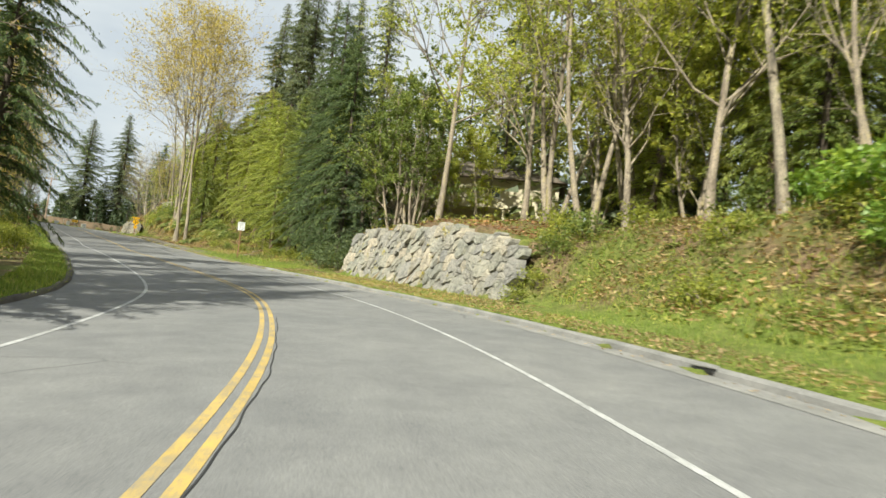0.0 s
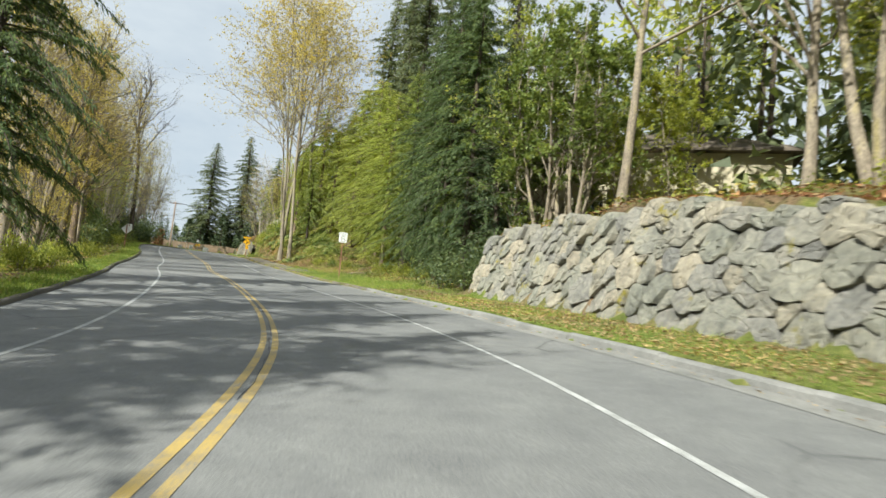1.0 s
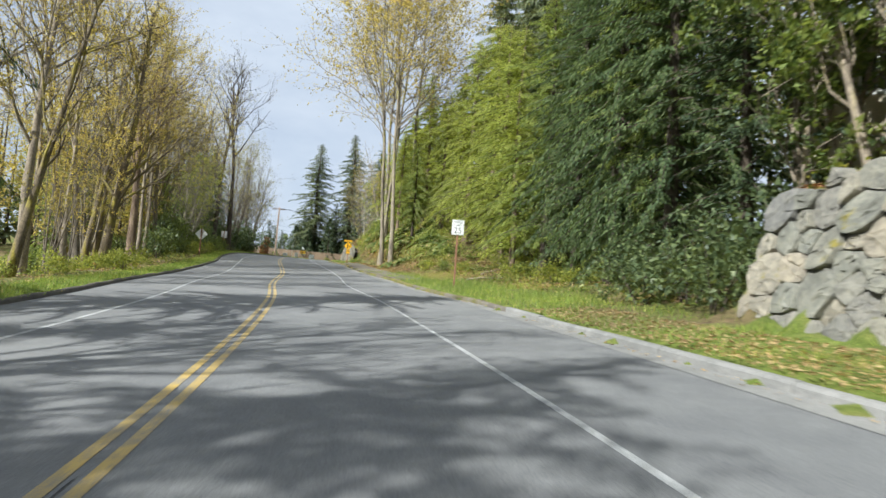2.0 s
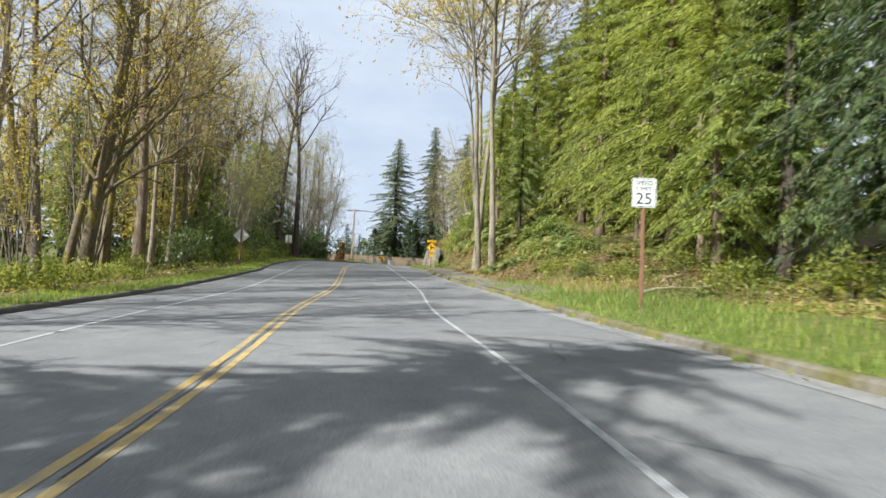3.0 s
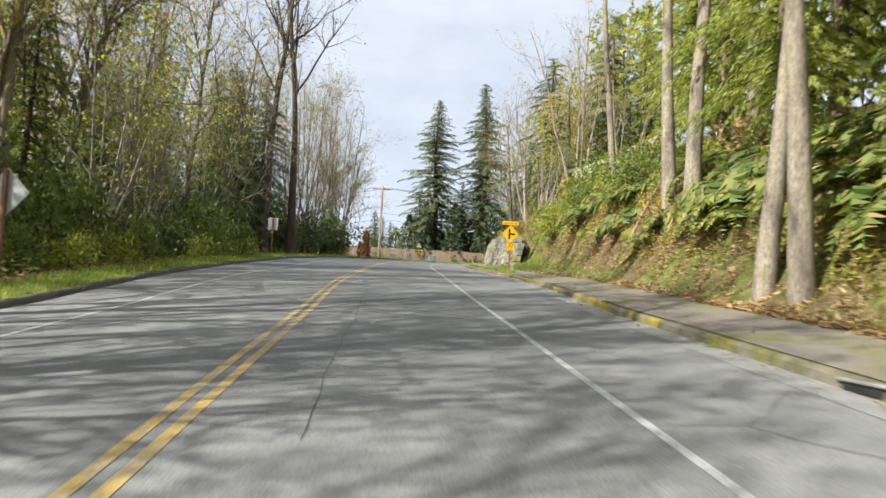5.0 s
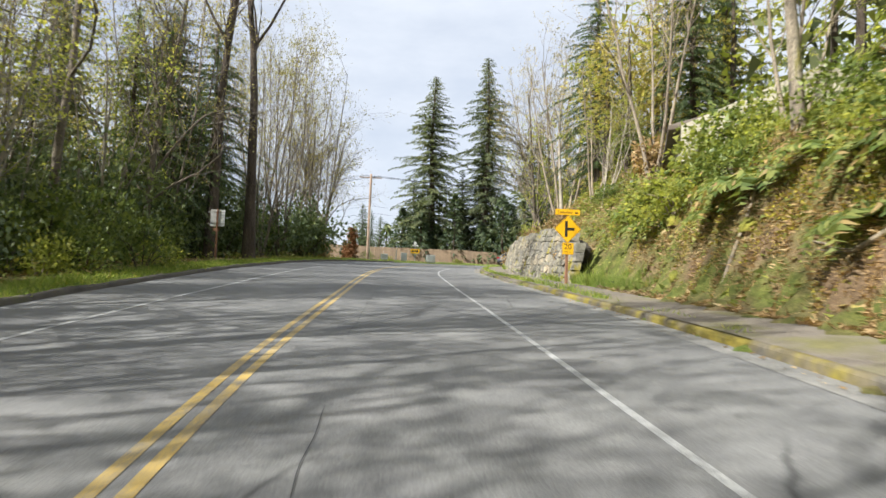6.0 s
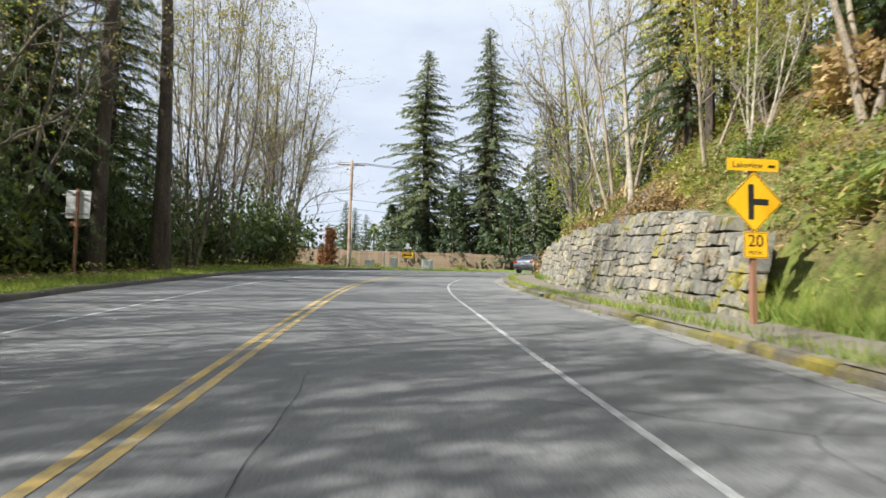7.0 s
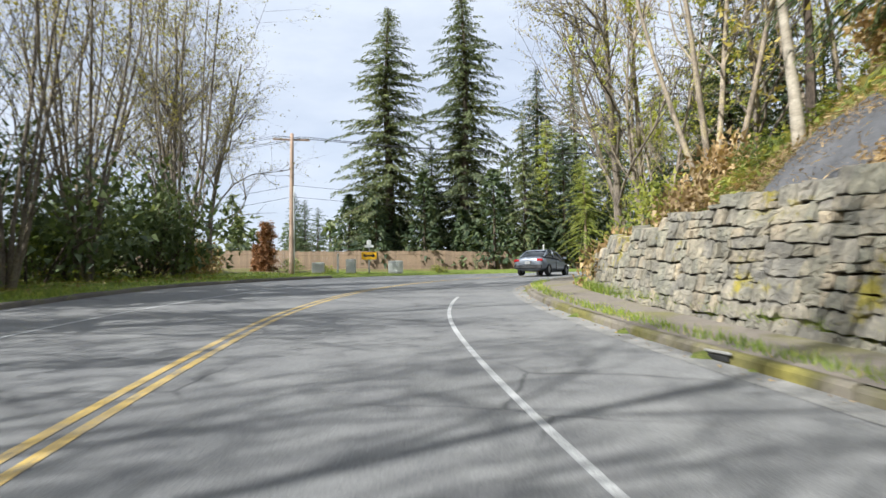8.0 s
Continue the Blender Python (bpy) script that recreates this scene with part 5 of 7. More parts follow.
# trees on the left of the road, from the first on
rnd_left = random.Random(17)
plant("hang", -25.5, 37.5, 1.0, 20)
for kind, x, y, k, a in [
("maple_a", -31.5, 45.0, 0.9, 0), ("maple_b", -34.5, 49.5, 0.95, 80), ("maple_a", -37.5, 52.5, 1.0, 130), ("single", -40.6, 57.0, 0.95, 200), ("old_a", -43.9, 60.6, 1.0, 250), ("old_b", -44.6, 62.9, 1.0, 30),
    ("thick", -47.5, 67.8, 1.05, 40), ("single", -48.0, 68.9, 0.95, 60), ("single", -51.4, 72.7, 1.0, 10), ("single", -52.9, 74.2, 1.05, 140), ("old_a", -52.6, 75.4, 1.0, 300), ("maple_b", -55.6, 77.0, 1.0, 300), ("maple_a", -58.6, 80.2, 1.1, 70),
    ("alder_b", -60.0, 83.0, 1.1, 170), ("maple_c", -63.5, 86.6, 0.95, 220), ("old_a", -65.0, 92.3, 0.9, 30), ("whip", -69.6, 96.4, 1.35, 0), ("alder_b", -71.0, 100.0, 1.1, 110),
    ("alder_a", -74.5, 103.5, 1.0, 140), ("mast", -73.6, 106.2, 1.22, 30), ("mast", -73.2, 108.9, 1.26, 200), ("alder_a", -78.3, 114.6, 0.95, 70), ("alder_a", -80.0, 118.5, 1.0, 0),
]:
    plant(kind, x, y, k, a)
for kind, x, y, k, a in [
    ("alder_a", -81.9, 124.6, 0.98, 220), ("alder_b", -84.5, 126.5, 0.95, 60), ("alder_a", -86.5, 122.5, 1.0, 310),
]:
    plant(kind, x, y, k, a)
for kind, x, y, k, a in [
    ("maple_c", -68.5, 86.5, 0.95, 20), ("alder_b", -70.5, 90.0, 0.95, 250), ("alder_a", -72.5, 93.0, 0.95, 250), ("dark_b", -76.5, 97.0, 0.9, 40),
    ("fir_b", -79.0, 99.5, 0.75, 140), ("dark_a", -76.6, 105.0, 0.95, 10), ("dark_b", -80.5, 107.5, 0.95, 60), ("dark_a", -82.8, 112.0, 0.85, 100), ("dark_b", -85.5, 116.5, 0.75, 200),
    ("dark_b", -86.5, 120.0, 0.55, 20), ("dark_b", -89.0, 124.5, 0.55, 80), ("dark_b", -88.0, 129.0, 0.45, 10),
]:
    plant(kind, x, y, k, a)
for kind, s, u, k, a in [
    ("thicket", 108, -11.1, 0.9, 0), ("thicket", 118, -10.6, 0.9, 160), ("thicket", 128, -11.2, 1.0, 20), ("thicket", 135.5, -12.6, 1.1, 200), ("thicket", 154, -13.0, 1.25, 140),
    ("bare_thicket", 161.5, -9.6, 1.1, 40), ("bare_thicket", 168.5, -10.4, 1.2, 80), ("bare_thicket", 172.5, -11.2, 1.1, 190), ("bare_thicket", 165, -10.0, 1.1, 310),
    ("single", 136, -15.0, 1.1, 260), ("maple_b", 141, -13.5, 1.1, 90), ("maple_b", 150, -14.5, 1.15, 330),
    ("hem_a", 155, -19.0, 0.75, 310), ("hem_b", 157, -13.0, 0.75, 45), ("hem_b", 162, -12.5, 0.75, 200), ("hem_a", 166, -16.0, 0.75, 280), ("hem_b", 170, -13.5, 0.7, 20),
    ("dark_b", 160, -19.0, 0.8, 120), ("dark_b", 174, -17.0, 0.8, 300),
]:
    x, y = place(s, u)
    plant(kind, float(x), float(y), k, a)

for n in range(40):
    s, u = 104 + 1.9 * n + rnd_left.uniform(-0.8, 0.8), -rnd_left.uniform(7.6, 11.0)
    x, y = place(s, u - (4.0 if 141 < s < 153 else 0.0))
    plant("bush_a" if n > 24 and n % 2 else "bush_c", float(x), float(y), rnd_left.uniform(0.5, 0.95), rnd_left.uniform(0, 360), stretch=rnd_left.uniform(1.0, 1.7))
for kind, s, u, k, a in [("alder_a", 149, -15.0, 0.95, 60), ("alder_a", 161, -15.0, 0.95, 140), ("maple_c", 167, -16.5, 0.9, 10)]:
    x, y = place(s, u)
    plant(kind, float(x), float(y), k, a)

for n in range(14):
    x, y = place(150 + 2.0 * n, -rnd_left.uniform(9.5, 12.0))
    plant("bush_a" if n % 3 else "bush_b", float(x), float(y), rnd_left.uniform(0.8, 1.3), rnd_left.uniform(0, 360), stretch=rnd_left.uniform(1.3, 1.8))

# more trees further back on the left, beside and behind the start of the walk: out of view, added to throw shade on the
# road
for kind, x, y, k, a in [
    ("maple_a", -15.0, 9.0, 1.0, 0), ("fir_a", -20.0, 12.5, 0.85, 30), ("maple_b", -17.5, 17.5, 1.05, 80), ("dark_a", -22.5, 20.5, 1.1, 10), ("maple_a", -21.0, 25.5, 1.1, 200),
    ("fir_a", -19.0, -2.0, 0.9, 0), ("dark_a", -24.0, 27.0, 1.0, 150), ("dark_a", -14.5, 9.0, 1.35, 200), ("dark_a", -16.2, 14.5, 1.3, 40), ("dark_a", -18.4, 20.0, 1.3, 300),
]:
    plant(kind, x, y, k, a)

# trees on the right
for kind, x, y, k, a in [
    ("tall", 8.4, 20.6, 0.85, 10), ("leafy_a", 7.9, 24.4, 0.95, 20), ("leafy_a", 6.4, 28.6, 0.9, 130), ("leafy_b", 5.4, 31.2, 0.9, 60), ("leafy_b", 4.4, 34.9, 1.0, 0),
    ("leafy_a", 3.2, 36.6, 1.0, 250), ("broad", -1.4, 43.2, 0.95, 190), ("cedar_b", 10.6, 25.8, 0.85, 0), ("leafy_a", 12.0, 30.0, 1.15, 40),
    ("cedar_a", 9.6, 37.0, 0.9, 0), ("leafy_b", 8.0, 33.5, 1.15, 210), ("maple_a", 11.5, 47.0, 1.0, 10), ("cedar_b", 14.0, 21.0, 0.9, 50),
    ("maple_a", 15.5, 35.0, 1.1, 90), ("fir_a", 13.0, 45.0, 0.9, 30), ("leafy_b", 16.0, 27.0, 1.2, 150), ("maple_a", 4.5, 66.0, 1.2, 180), ("fir_b", 14.5, 58.0, 0.95, 10),
]:
    plant(kind, x, y, k, a)
for kind, x, y, k, a in [
    ("ivied", -3.0, 45.4, 0.85, 130), ("ivied", -4.6, 48.4, 1.0, 30), ("ivied", -5.8, 50.6, 1.05, 100), ("leafy_b", -5.2, 52.0, 0.8, 10), ("ivied", -3.4, 49.6, 1.2, 250), ("hem_a", -10.0, 58.0, 0.95, 70), ("fir_a", -8.0, 60.5, 1.1, 40),
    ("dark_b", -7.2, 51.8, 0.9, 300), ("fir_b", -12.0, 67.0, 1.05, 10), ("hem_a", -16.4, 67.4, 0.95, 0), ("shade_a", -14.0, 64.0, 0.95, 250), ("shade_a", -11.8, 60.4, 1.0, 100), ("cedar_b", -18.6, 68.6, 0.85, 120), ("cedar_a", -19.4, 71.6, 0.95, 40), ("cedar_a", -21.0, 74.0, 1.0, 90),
    ("cedar_a", -22.8, 77.2, 1.05, 200), ("cedar_a", -25.6, 80.2, 1.0, 300), ("fir_a", -17.0, 74.0, 0.9, 130), ("cedar_a", -27.6, 83.2, 0.85, 160), ("fan", -31.6, 79.1, 0.95, 0),
    ("fan_slim", -33.5, 81.3, 1.05, 100), ("fan_slim", -34.2, 82.1, 1.0, 200), ("fan", -36.4, 87.2, 1.0, 220), ("fan_slim", -37.3, 88.7, 1.1, 330), ("fan", -35.2, 90.4, 1.0, 90),
    ("cedar_b", -29.6, 84.6, 1.0, 30), ("cedar_a", -33.0, 88.4, 0.9, 190), ("hem_b", -31.0, 81.6, 0.6, 60), ("cedar_b", -34.0, 85.0, 0.75, 330),
]:
    plant(kind, x, y, k, a)
for kind, x, y, k, a in [
    ("cedar_b", -36.6, 93.4, 0.9, 140), ("cedar_b", -38.0, 96.2, 0.9, 60), ("cedar_b", -31.0, 90.0, 0.95, 60), ("fan_slim", -41.6, 97.2, 0.9, 70),
    ("shade_a", -47.0, 114.0, 0.7, 20), ("fir_a", -46.0, 119.0, 0.65, 90), ("shade_a", -53.0, 117.2, 0.68, 0),
    ("birch", -55.2, 117.6, 1.0, 45), ("maple_c", -57.2, 123.5, 0.75, 30), ("alder_b", -56.0, 126.5, 0.9, 200), ("maple_c", -53.4, 127.0, 0.8, 110), ("maple_a", -50.5, 122.5, 0.75, 60),
    ("leafy_b", -51.6, 112.6, 0.42, 0), ("whip", -50.2, 109.6, 0.7, 60), ("maple_c", -47.6, 108.4, 0.62, 160), ("dark_a", -50.0, 131.0, 0.85, 10), ("fir_a", -47.0, 125.0, 0.6, 60),
]:
    plant(kind, x, y, k, a)

for kind, x, y, k, a in [("bush_c", -45.0, 100.4, 1.25, 20), ("bush_c", -44.0, 100.6, 1.35, 140), ("bush_a", -43.0, 100.9, 1.3, 260), ("bush_c", -41.9, 100.6, 1.4, 80), ("bush_c", -45.9, 101.3, 1.2, 200), ("bush_c", -44.4, 99.8, 0.8, 60), ("bush_c", -42.6, 98.6, 0.9, 220), ("bush_a", -40.6, 97.4, 1.0, 300), ("leafy_b", -41.8, 99.2, 0.45, 30)]:
    plant(kind, x, y, k, a)

# low leafy growth filling the wood above the first bank
for kind, s, u, k, a in [
    ("fresh", 66, 19.5, 1.1, 0), ("hem_b", 70.5, 17.5, 0.75, 120), ("fresh", 73.5, 18.5, 1.2, 40), ("fresh", 77.5, 20.0, 1.2, 200), ("fresh", 80.5, 17.5, 1.0, 310), ("ivied", 84, 19.5, 1.2, 90), ("fresh", 87.5, 19.0, 1.1, 20), ("fresh", 90.5, 18.0, 1.0, 260),
    ("leafy_b", 69, 25.0, 1.0, 60), ("leafy_b", 75, 26.0, 1.0, 130), ("leafy_a", 82, 25.0, 1.0, 210), ("leafy_b", 88, 26.0, 1.1, 330), ("fresh", 63, 17.5, 1.1, 80), ("leafy_b", 92.5, 24.0, 0.9, 10), ("cedar_a", 64, 24.0, 0.9, 150),
]:
    x, y = place(s, u)
    plant(kind, float(x), float(y), k, a)
for kind, x, y, k, a in [("fresh", -0.9, 48.2, 0.62, 30), ("fresh", 1.3, 48.6, 0.7, 200), ("fresh", 9.0, 28.5, 0.9, 0), ("hem_b", 10.8, 23.0, 0.7, 100), ("cedar_b", 8.8, 33.0, 0.65, 220), ("fresh", 11.5, 27.0, 1.1, 10), ("leafy_b", 9.8, 19.0, 0.6, 70), ("cedar_a", 13.5, 33.0, 0.8, 300), ("ivied", 12.5, 20.5, 1.2, 140)]:
    plant(kind, x, y, k, a)

# tall firs standing behind the cedars
for kind, x, y, k, a, tall in [("fir_b", -22.6, 84.6, 1.2, 60, 1.1), ("fir_b", -19.6, 79.6, 1.15, 200, 1.15), ("fir_b", -27.0, 92.0, 1.1, 310, 1.05), ("fir_a", -16.6, 77.5, 1.1, 20, 1.15)]:
    plant(kind, x, y, k, a, stretch=tall)
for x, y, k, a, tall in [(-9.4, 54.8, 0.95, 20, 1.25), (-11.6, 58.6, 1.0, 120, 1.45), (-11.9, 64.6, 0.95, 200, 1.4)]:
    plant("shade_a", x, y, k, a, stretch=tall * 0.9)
for kind, x, y, k, a in [("dark_b", -57.0, 129.0, 0.8, 0), ("leafy_b", -59.4, 126.0, 0.55, 90), ("dark_a", -55.0, 135.0, 0.75, 50), ("leafy_a", -58.0, 133.0, 0.65, 10), ("leafy_b", -57.0, 137.5, 0.65, 200), ("alder_b", -85.0, 129.5, 0.9, 150), ("dark_b", -53.0, 140.0, 0.9, 80)]:
    plant(kind, x, y, k, a)

# beyond the bend
for kind, x, y, k, a in [
    ("dark_a", -84.5, 163.0, 1.05, 50), ("dark_a", -77.0, 166.0, 1.25, 200), ("fir_a", -73.5, 168.0, 0.9, 40), ("dark_a", -70.5, 170.0, 1.2, 110), ("dark_b", -66.0, 172.0, 1.4, 210),
    ("cedar_a", -75.5, 164.5, 0.9, 20), ("dark_b", -61.0, 172.0, 1.4, 10), ("dark_a", -56.5, 170.0, 1.2, 60), ("dark_b", -94.5, 160.0, 0.9, 30), ("dark_b", -88.0, 163.0, 1.0, 130),
    ("dark_b", -101.0, 158.0, 0.55, 30), ("dark_b", -105.0, 161.0, 0.65, 100), ("dark_b", -97.0, 155.0, 0.45, 200), ("dark_b", -110.0, 150.0, 0.6, 20), ("dark_b", -113.0, 143.0, 0.6, 70),
    ("leafy_b", -52.0, 143.0, 0.8, 0), ("dark_a", -48.0, 166.0, 1.05, 200), ("fir_a", -46.0, 142.0, 0.8, 20),
]:
    plant(kind, x, y, k, a)
plant("fir_b", -89.8, 157.3, 1.55, 0, stretch=0.67)
plant("fir_b", -82.9, 160.8, 1.5, 140, stretch=0.77)
for kind, x, y, k, a in [("fir_a", -76.0, 159.0, 0.62, 20), ("dark_a", -73.0, 161.5, 0.85, 90), ("cedar_a", -70.5, 159.5, 0.62, 200), ("dark_a", -68.0, 162.5, 0.85, 300), ("leafy_b", -66.5, 158.0, 0.62, 40), ("dark_b", -64.0, 161.0, 0.95, 10), ("dark_a", -60.5, 163.5, 0.85, 120), ("leafy_a", -58.5, 158.5, 0.7, 300), ("dark_b", -56.0, 160.0, 1.0, 210),
                         ("maple_c", -61.0, 140.5, 0.6, 0), ("maple_c", -60.5, 130.0, 0.85, 60), ("alder_b", -61.0, 127.0, 0.95, 10)]:
    plant(kind, x, y, k, a)

# bushes and ferns
rnd = random.Random(91)
for s, u, kind, k in [(106.5, 10.6, "bush_b", 0.9), (108.5, 11.2, "bush_b", 1.0), (110.5, 11.0, "bush_b", 0.85), (113, 12.6, "bush_b", 0.9), (107, 12.8, "bush_b", 1.1), (116, 13.6, "bush_b", 0.7), (86.5, 12.2, "bush_c", 1.0), (84.5, 11.6, "bush_a", 0.8),
                      (83, 13.0, "bush_c", 1.1), (88.5, 13.8, "bush_c", 1.0), (74.5, 12.6, "laurel", 1.0), (73.0, 11.6, "laurel", 0.85), (77, 14.0, "laurel", 0.9), (79, 13.4, "bush_a", 0.9), (127, 13.6, "bush_a", 0.6), (121, 14.0, "bush_a", 0.7)]:
    x, y = place(s, u)
    plant(kind, float(x), float(y), k, rnd.uniform(0, 360))
for n in range(50):
    s, u = rnd.uniform(118, 204), -rnd.uniform(12.5, 22)
    x, y = place(s, u)
    plant(("bush_b" if rnd.random() < 0.75 else "bush_a") if s > 173 else rnd.choice(("bush_a", "bush_c")), float(x), float(y), rnd.uniform(0.7, 1.2), rnd.uniform(0, 360))
for n in range(20):
    s, u = 172 + 1.7 * n, -rnd.uniform(12.5, 17.5)
    x, y = place(s, u)
    plant("bush_b" if n % 3 == 1 else "bush_a", float(x), float(y), rnd.uniform(1.5, 2.1), rnd.uniform(0, 360), stretch=rnd.uniform(1.0, 1.35))
for n in range(22):
    s, u = rnd.uniform(170, 205), -rnd.uniform(11.5, 16.5)
    x, y = place(s, u)
    plant("bush_b", float(x), float(y), rnd.uniform(1.1, 1.5), rnd.uniform(0, 360), stretch=rnd.uniform(1.1, 1.9))
for x, y, kind, k in [(-59.4, 124.0, "bush_c", 1.2), (-58.6, 127.5, "bush_a", 1.5), (-58.0, 131.5, "bush_c", 1.7), (-57.6, 135.5, "bush_b", 1.8), (-60.0, 121.5, "tan_bush", 0.8), (-56.0, 139.5, "bush_b", 2.0), (-58.2, 121.0, "bush_c", 1.0), (-57.6, 118.6, "tan_bush", 0.7), (-57.0, 122.8, "tan_bush", 1.0)]:
    plant(kind, x, y, k, 70, stretch=1.3)
for n in range(13):
    s = 145 + 1.7 * n
    x, y = place(s, float(kerb_u(s)) + rnd.uniform(5.2, 6.8))
    plant(("bush_c", "bush_a", "tan_bush", "bush_c")[n % 4], float(x), float(y), rnd.uniform(0.65, 0.95), rnd.uniform(0, 360), 0.15)
for n in range(34):
    s = rnd.uniform(134, 174)
    u = float(kerb_u(s)) + rnd.uniform(3.2, 9)
    x, y = place(s, u)
    plant(rnd.choice(("bush_a", "bush_c", "bush_c")), float(x), float(y), rnd.uniform(0.5, 0.95), rnd.uniform(0, 360), 0.15)
for n in range(20):
    s = rnd.choice((rnd.uniform(174, 181), rnd.uniform(191.5, 200)))
    u = float(kerb_u(s)) + rnd.uniform(3.9, 8.5)
    x, y = place(s, u)
    plant(rnd.choice(("bush_a", "bush_c", "bush_a")), float(x), float(y), rnd.uniform(0.45, 0.8), rnd.uniform(0, 360), 0.15)
for n in range(120):
    s = rnd.uniform(138, 174)
    u = float(kerb_u(s)) + rnd.uniform(2.9, 6.8)
    x, y = place(s, u)
    plant(rnd.choice(("fern_a", "fern_b")), float(x), float(y), rnd.uniform(1.1, 2.0), heading(s) - 90 + rnd.uniform(-30, 30), 0.0, tilt=rnd.uniform(22, 42))
for n in range(36):
    s = rnd.uniform(110, 138)
    u = float(kerb_u(s)) + rnd.uniform(4.5, 10)
    x, y = place(s, u)
    plant(rnd.choice(("fern_a", "fern_b", "bush_c")), float(x), float(y), rnd.uniform(0.6, 1.1), rnd.uniform(0, 360), 0.02)
for n in range(18):
    s = rnd.uniform(170.5, 176.0)
    u = float(kerb_u(s)) + rnd.uniform(2.8, 4.6)
    x, y = place(s, u)
    plant(rnd.choice(("fern_a", "fern_b", "bush_c", "tan_bush")), float(x), float(y), rnd.uniform(0.3, 0.55), rnd.uniform(0, 360), 0.05)
for s, u, kind, k in [(84.3, 9.0, "bush_c", 0.6), (84.2, 9.7, "bush_c", 0.7), (84.6, 10.4, "bush_a", 0.6), (83.8, 8.7, "fern_a", 0.8), (85.2, 10.8, "bush_c", 0.6)]:
    x, y = place(s, u)
    plant(kind, float(x), float(y), k, 30 * s)
for n in range(26):
    s = 177.5 + 0.36 * n
    x, y = place(s, 8.95 + rnd.uniform(0.0, 0.9) + (rnd.uniform(0.0, 1.4) if 182 < s < 186.4 else 0.0))
    plant(("bush_c", "tan_bush", "fern_a", "bush_c", "tan_bush")[n % 5], float(x), float(y), rnd.uniform(0.35, 0.6), rnd.uniform(0, 360), 0.1)
for n in range(22):
    s, u = rnd.uniform(175, 199), rnd.uniform(12.6, 17.5)
    x, y = place(s, u)
    plant(rnd.choice(("bush_a", "bush_c", "tan_bush")), float(x), float(y), rnd.uniform(0.7, 1.2), rnd.uniform(0, 360), 0.15)
for n in range(18):
    s, u = rnd.uniform(62, 86), rnd.uniform(10.0, 15.0)
    x, y = place(s, u)
    plant(rnd.choice(("fern_a", "fern_b", "bush_c", "fern_a")), float(x), float(y), rnd.uniform(0.5, 0.9), heading(s) - 90, 0.02, tilt=rnd.uniform(5, 25))
for kind, x, y, k, a in [("shade_a", -75.0, 104.0, 0.85, 10), ("hem_a", -71.8, 99.4, 0.75, 120), ("shade_a", -77.4, 109.0, 0.9, 230)]:
    plant(kind, x, y, k, a)
plant("alder_b", -86.0, 126.8, 1.0, 200)
plant("rusty", -87.6, 137.0, 0.85, 0, stretch=1.25)
plant("rusty", -89.0, 137.6, 0.6, 90)
plant("tan_bush", -84.2, 127.6, 1.0, 0)
plant("tan_bush", -86.2, 129.6, 1.2, 80)
for x, y, kind, k in [(-91.5, 134.5, "bush_c", 1.5), (-90.0, 132.5, "bush_a", 1.2), (-83.6, 138.5, "bush_c", 0.7), (-86.0, 137.8, "bush_a", 0.7), (-76.0, 141.5, "bush_c", 0.6)]:
    plant(kind, x, y, k, 40)


def far_woods(name, rows, material, label, seed, many=1.0, small=1.0):
    """Woods too far back to tell tree from tree: leaves in uneven crowns over thin trunks."""
    rng = np.random.default_rng(seed)
    sets, wood = [], Shape()
    for x, y, h, r, pointed in rows:
        z = ground_at(x, y)
        n = int((330 if pointed else 480) * many)
        f = rng.uniform(0.02, 1, n) ** (1.3 if pointed else 0.8)
        reach = r * ((1 - f) ** 0.75 if pointed else np.sqrt(np.clip(1 - (2 * f - 1) ** 2, 0.02, 1)))
        a = rng.uniform(0, 6.283, n)
        q = reach * np.sqrt(rng.uniform(0.15, 1, n)) * (1 + 0.25 * np.sin(3 * a + x))
        p = np.stack([x + q * np.cos(a), y + q * np.sin(a), z + h * (0.06 if pointed else 0.25) + f * h * (0.94 if pointed else 0.75)], 1)
        w = np.stack([np.cos(a), np.sin(a), np.full(n, -0.5 if pointed else 0.0)], 1) + rng.normal(size=(n, 3)) * 0.6
        l = rng.uniform(0.6, 1.5, n) * (1.0 if pointed else 0.55) * small
        sets.append(leaves(p, w, l, l * 0.5, rng, slim=True))
        wood.tube([(x, y, z - 0.3), (x + 0.1, y, z + h * 0.5), (x, y, z + h * 0.97)], [0.2, 0.13, 0.03], 5, False)
    tagged(part(name, leaf_mesh(name, sets, material)), label, "woods", kind="stuff")
    tagged(part(name + "_trunk", wood.mesh(name + "_trunk", BARK_DARK)), "dark distant trunks among the woods", "woods", kind="stuff")


def far_rows(seed, spans):
    r = random.Random(seed)
    out = []
    for n, s0, s1, u0, u1, h0, h1, pointed in spans:
        for k in range(n):
            x, y = place(r.uniform(s0, s1), r.uniform(u0, u1))
            h = r.uniform(h0, h1)
            out.append((float(x), float(y), h, h * r.uniform(0.17, 0.24) if pointed else h * r.uniform(0.24, 0.34), pointed))
    return out


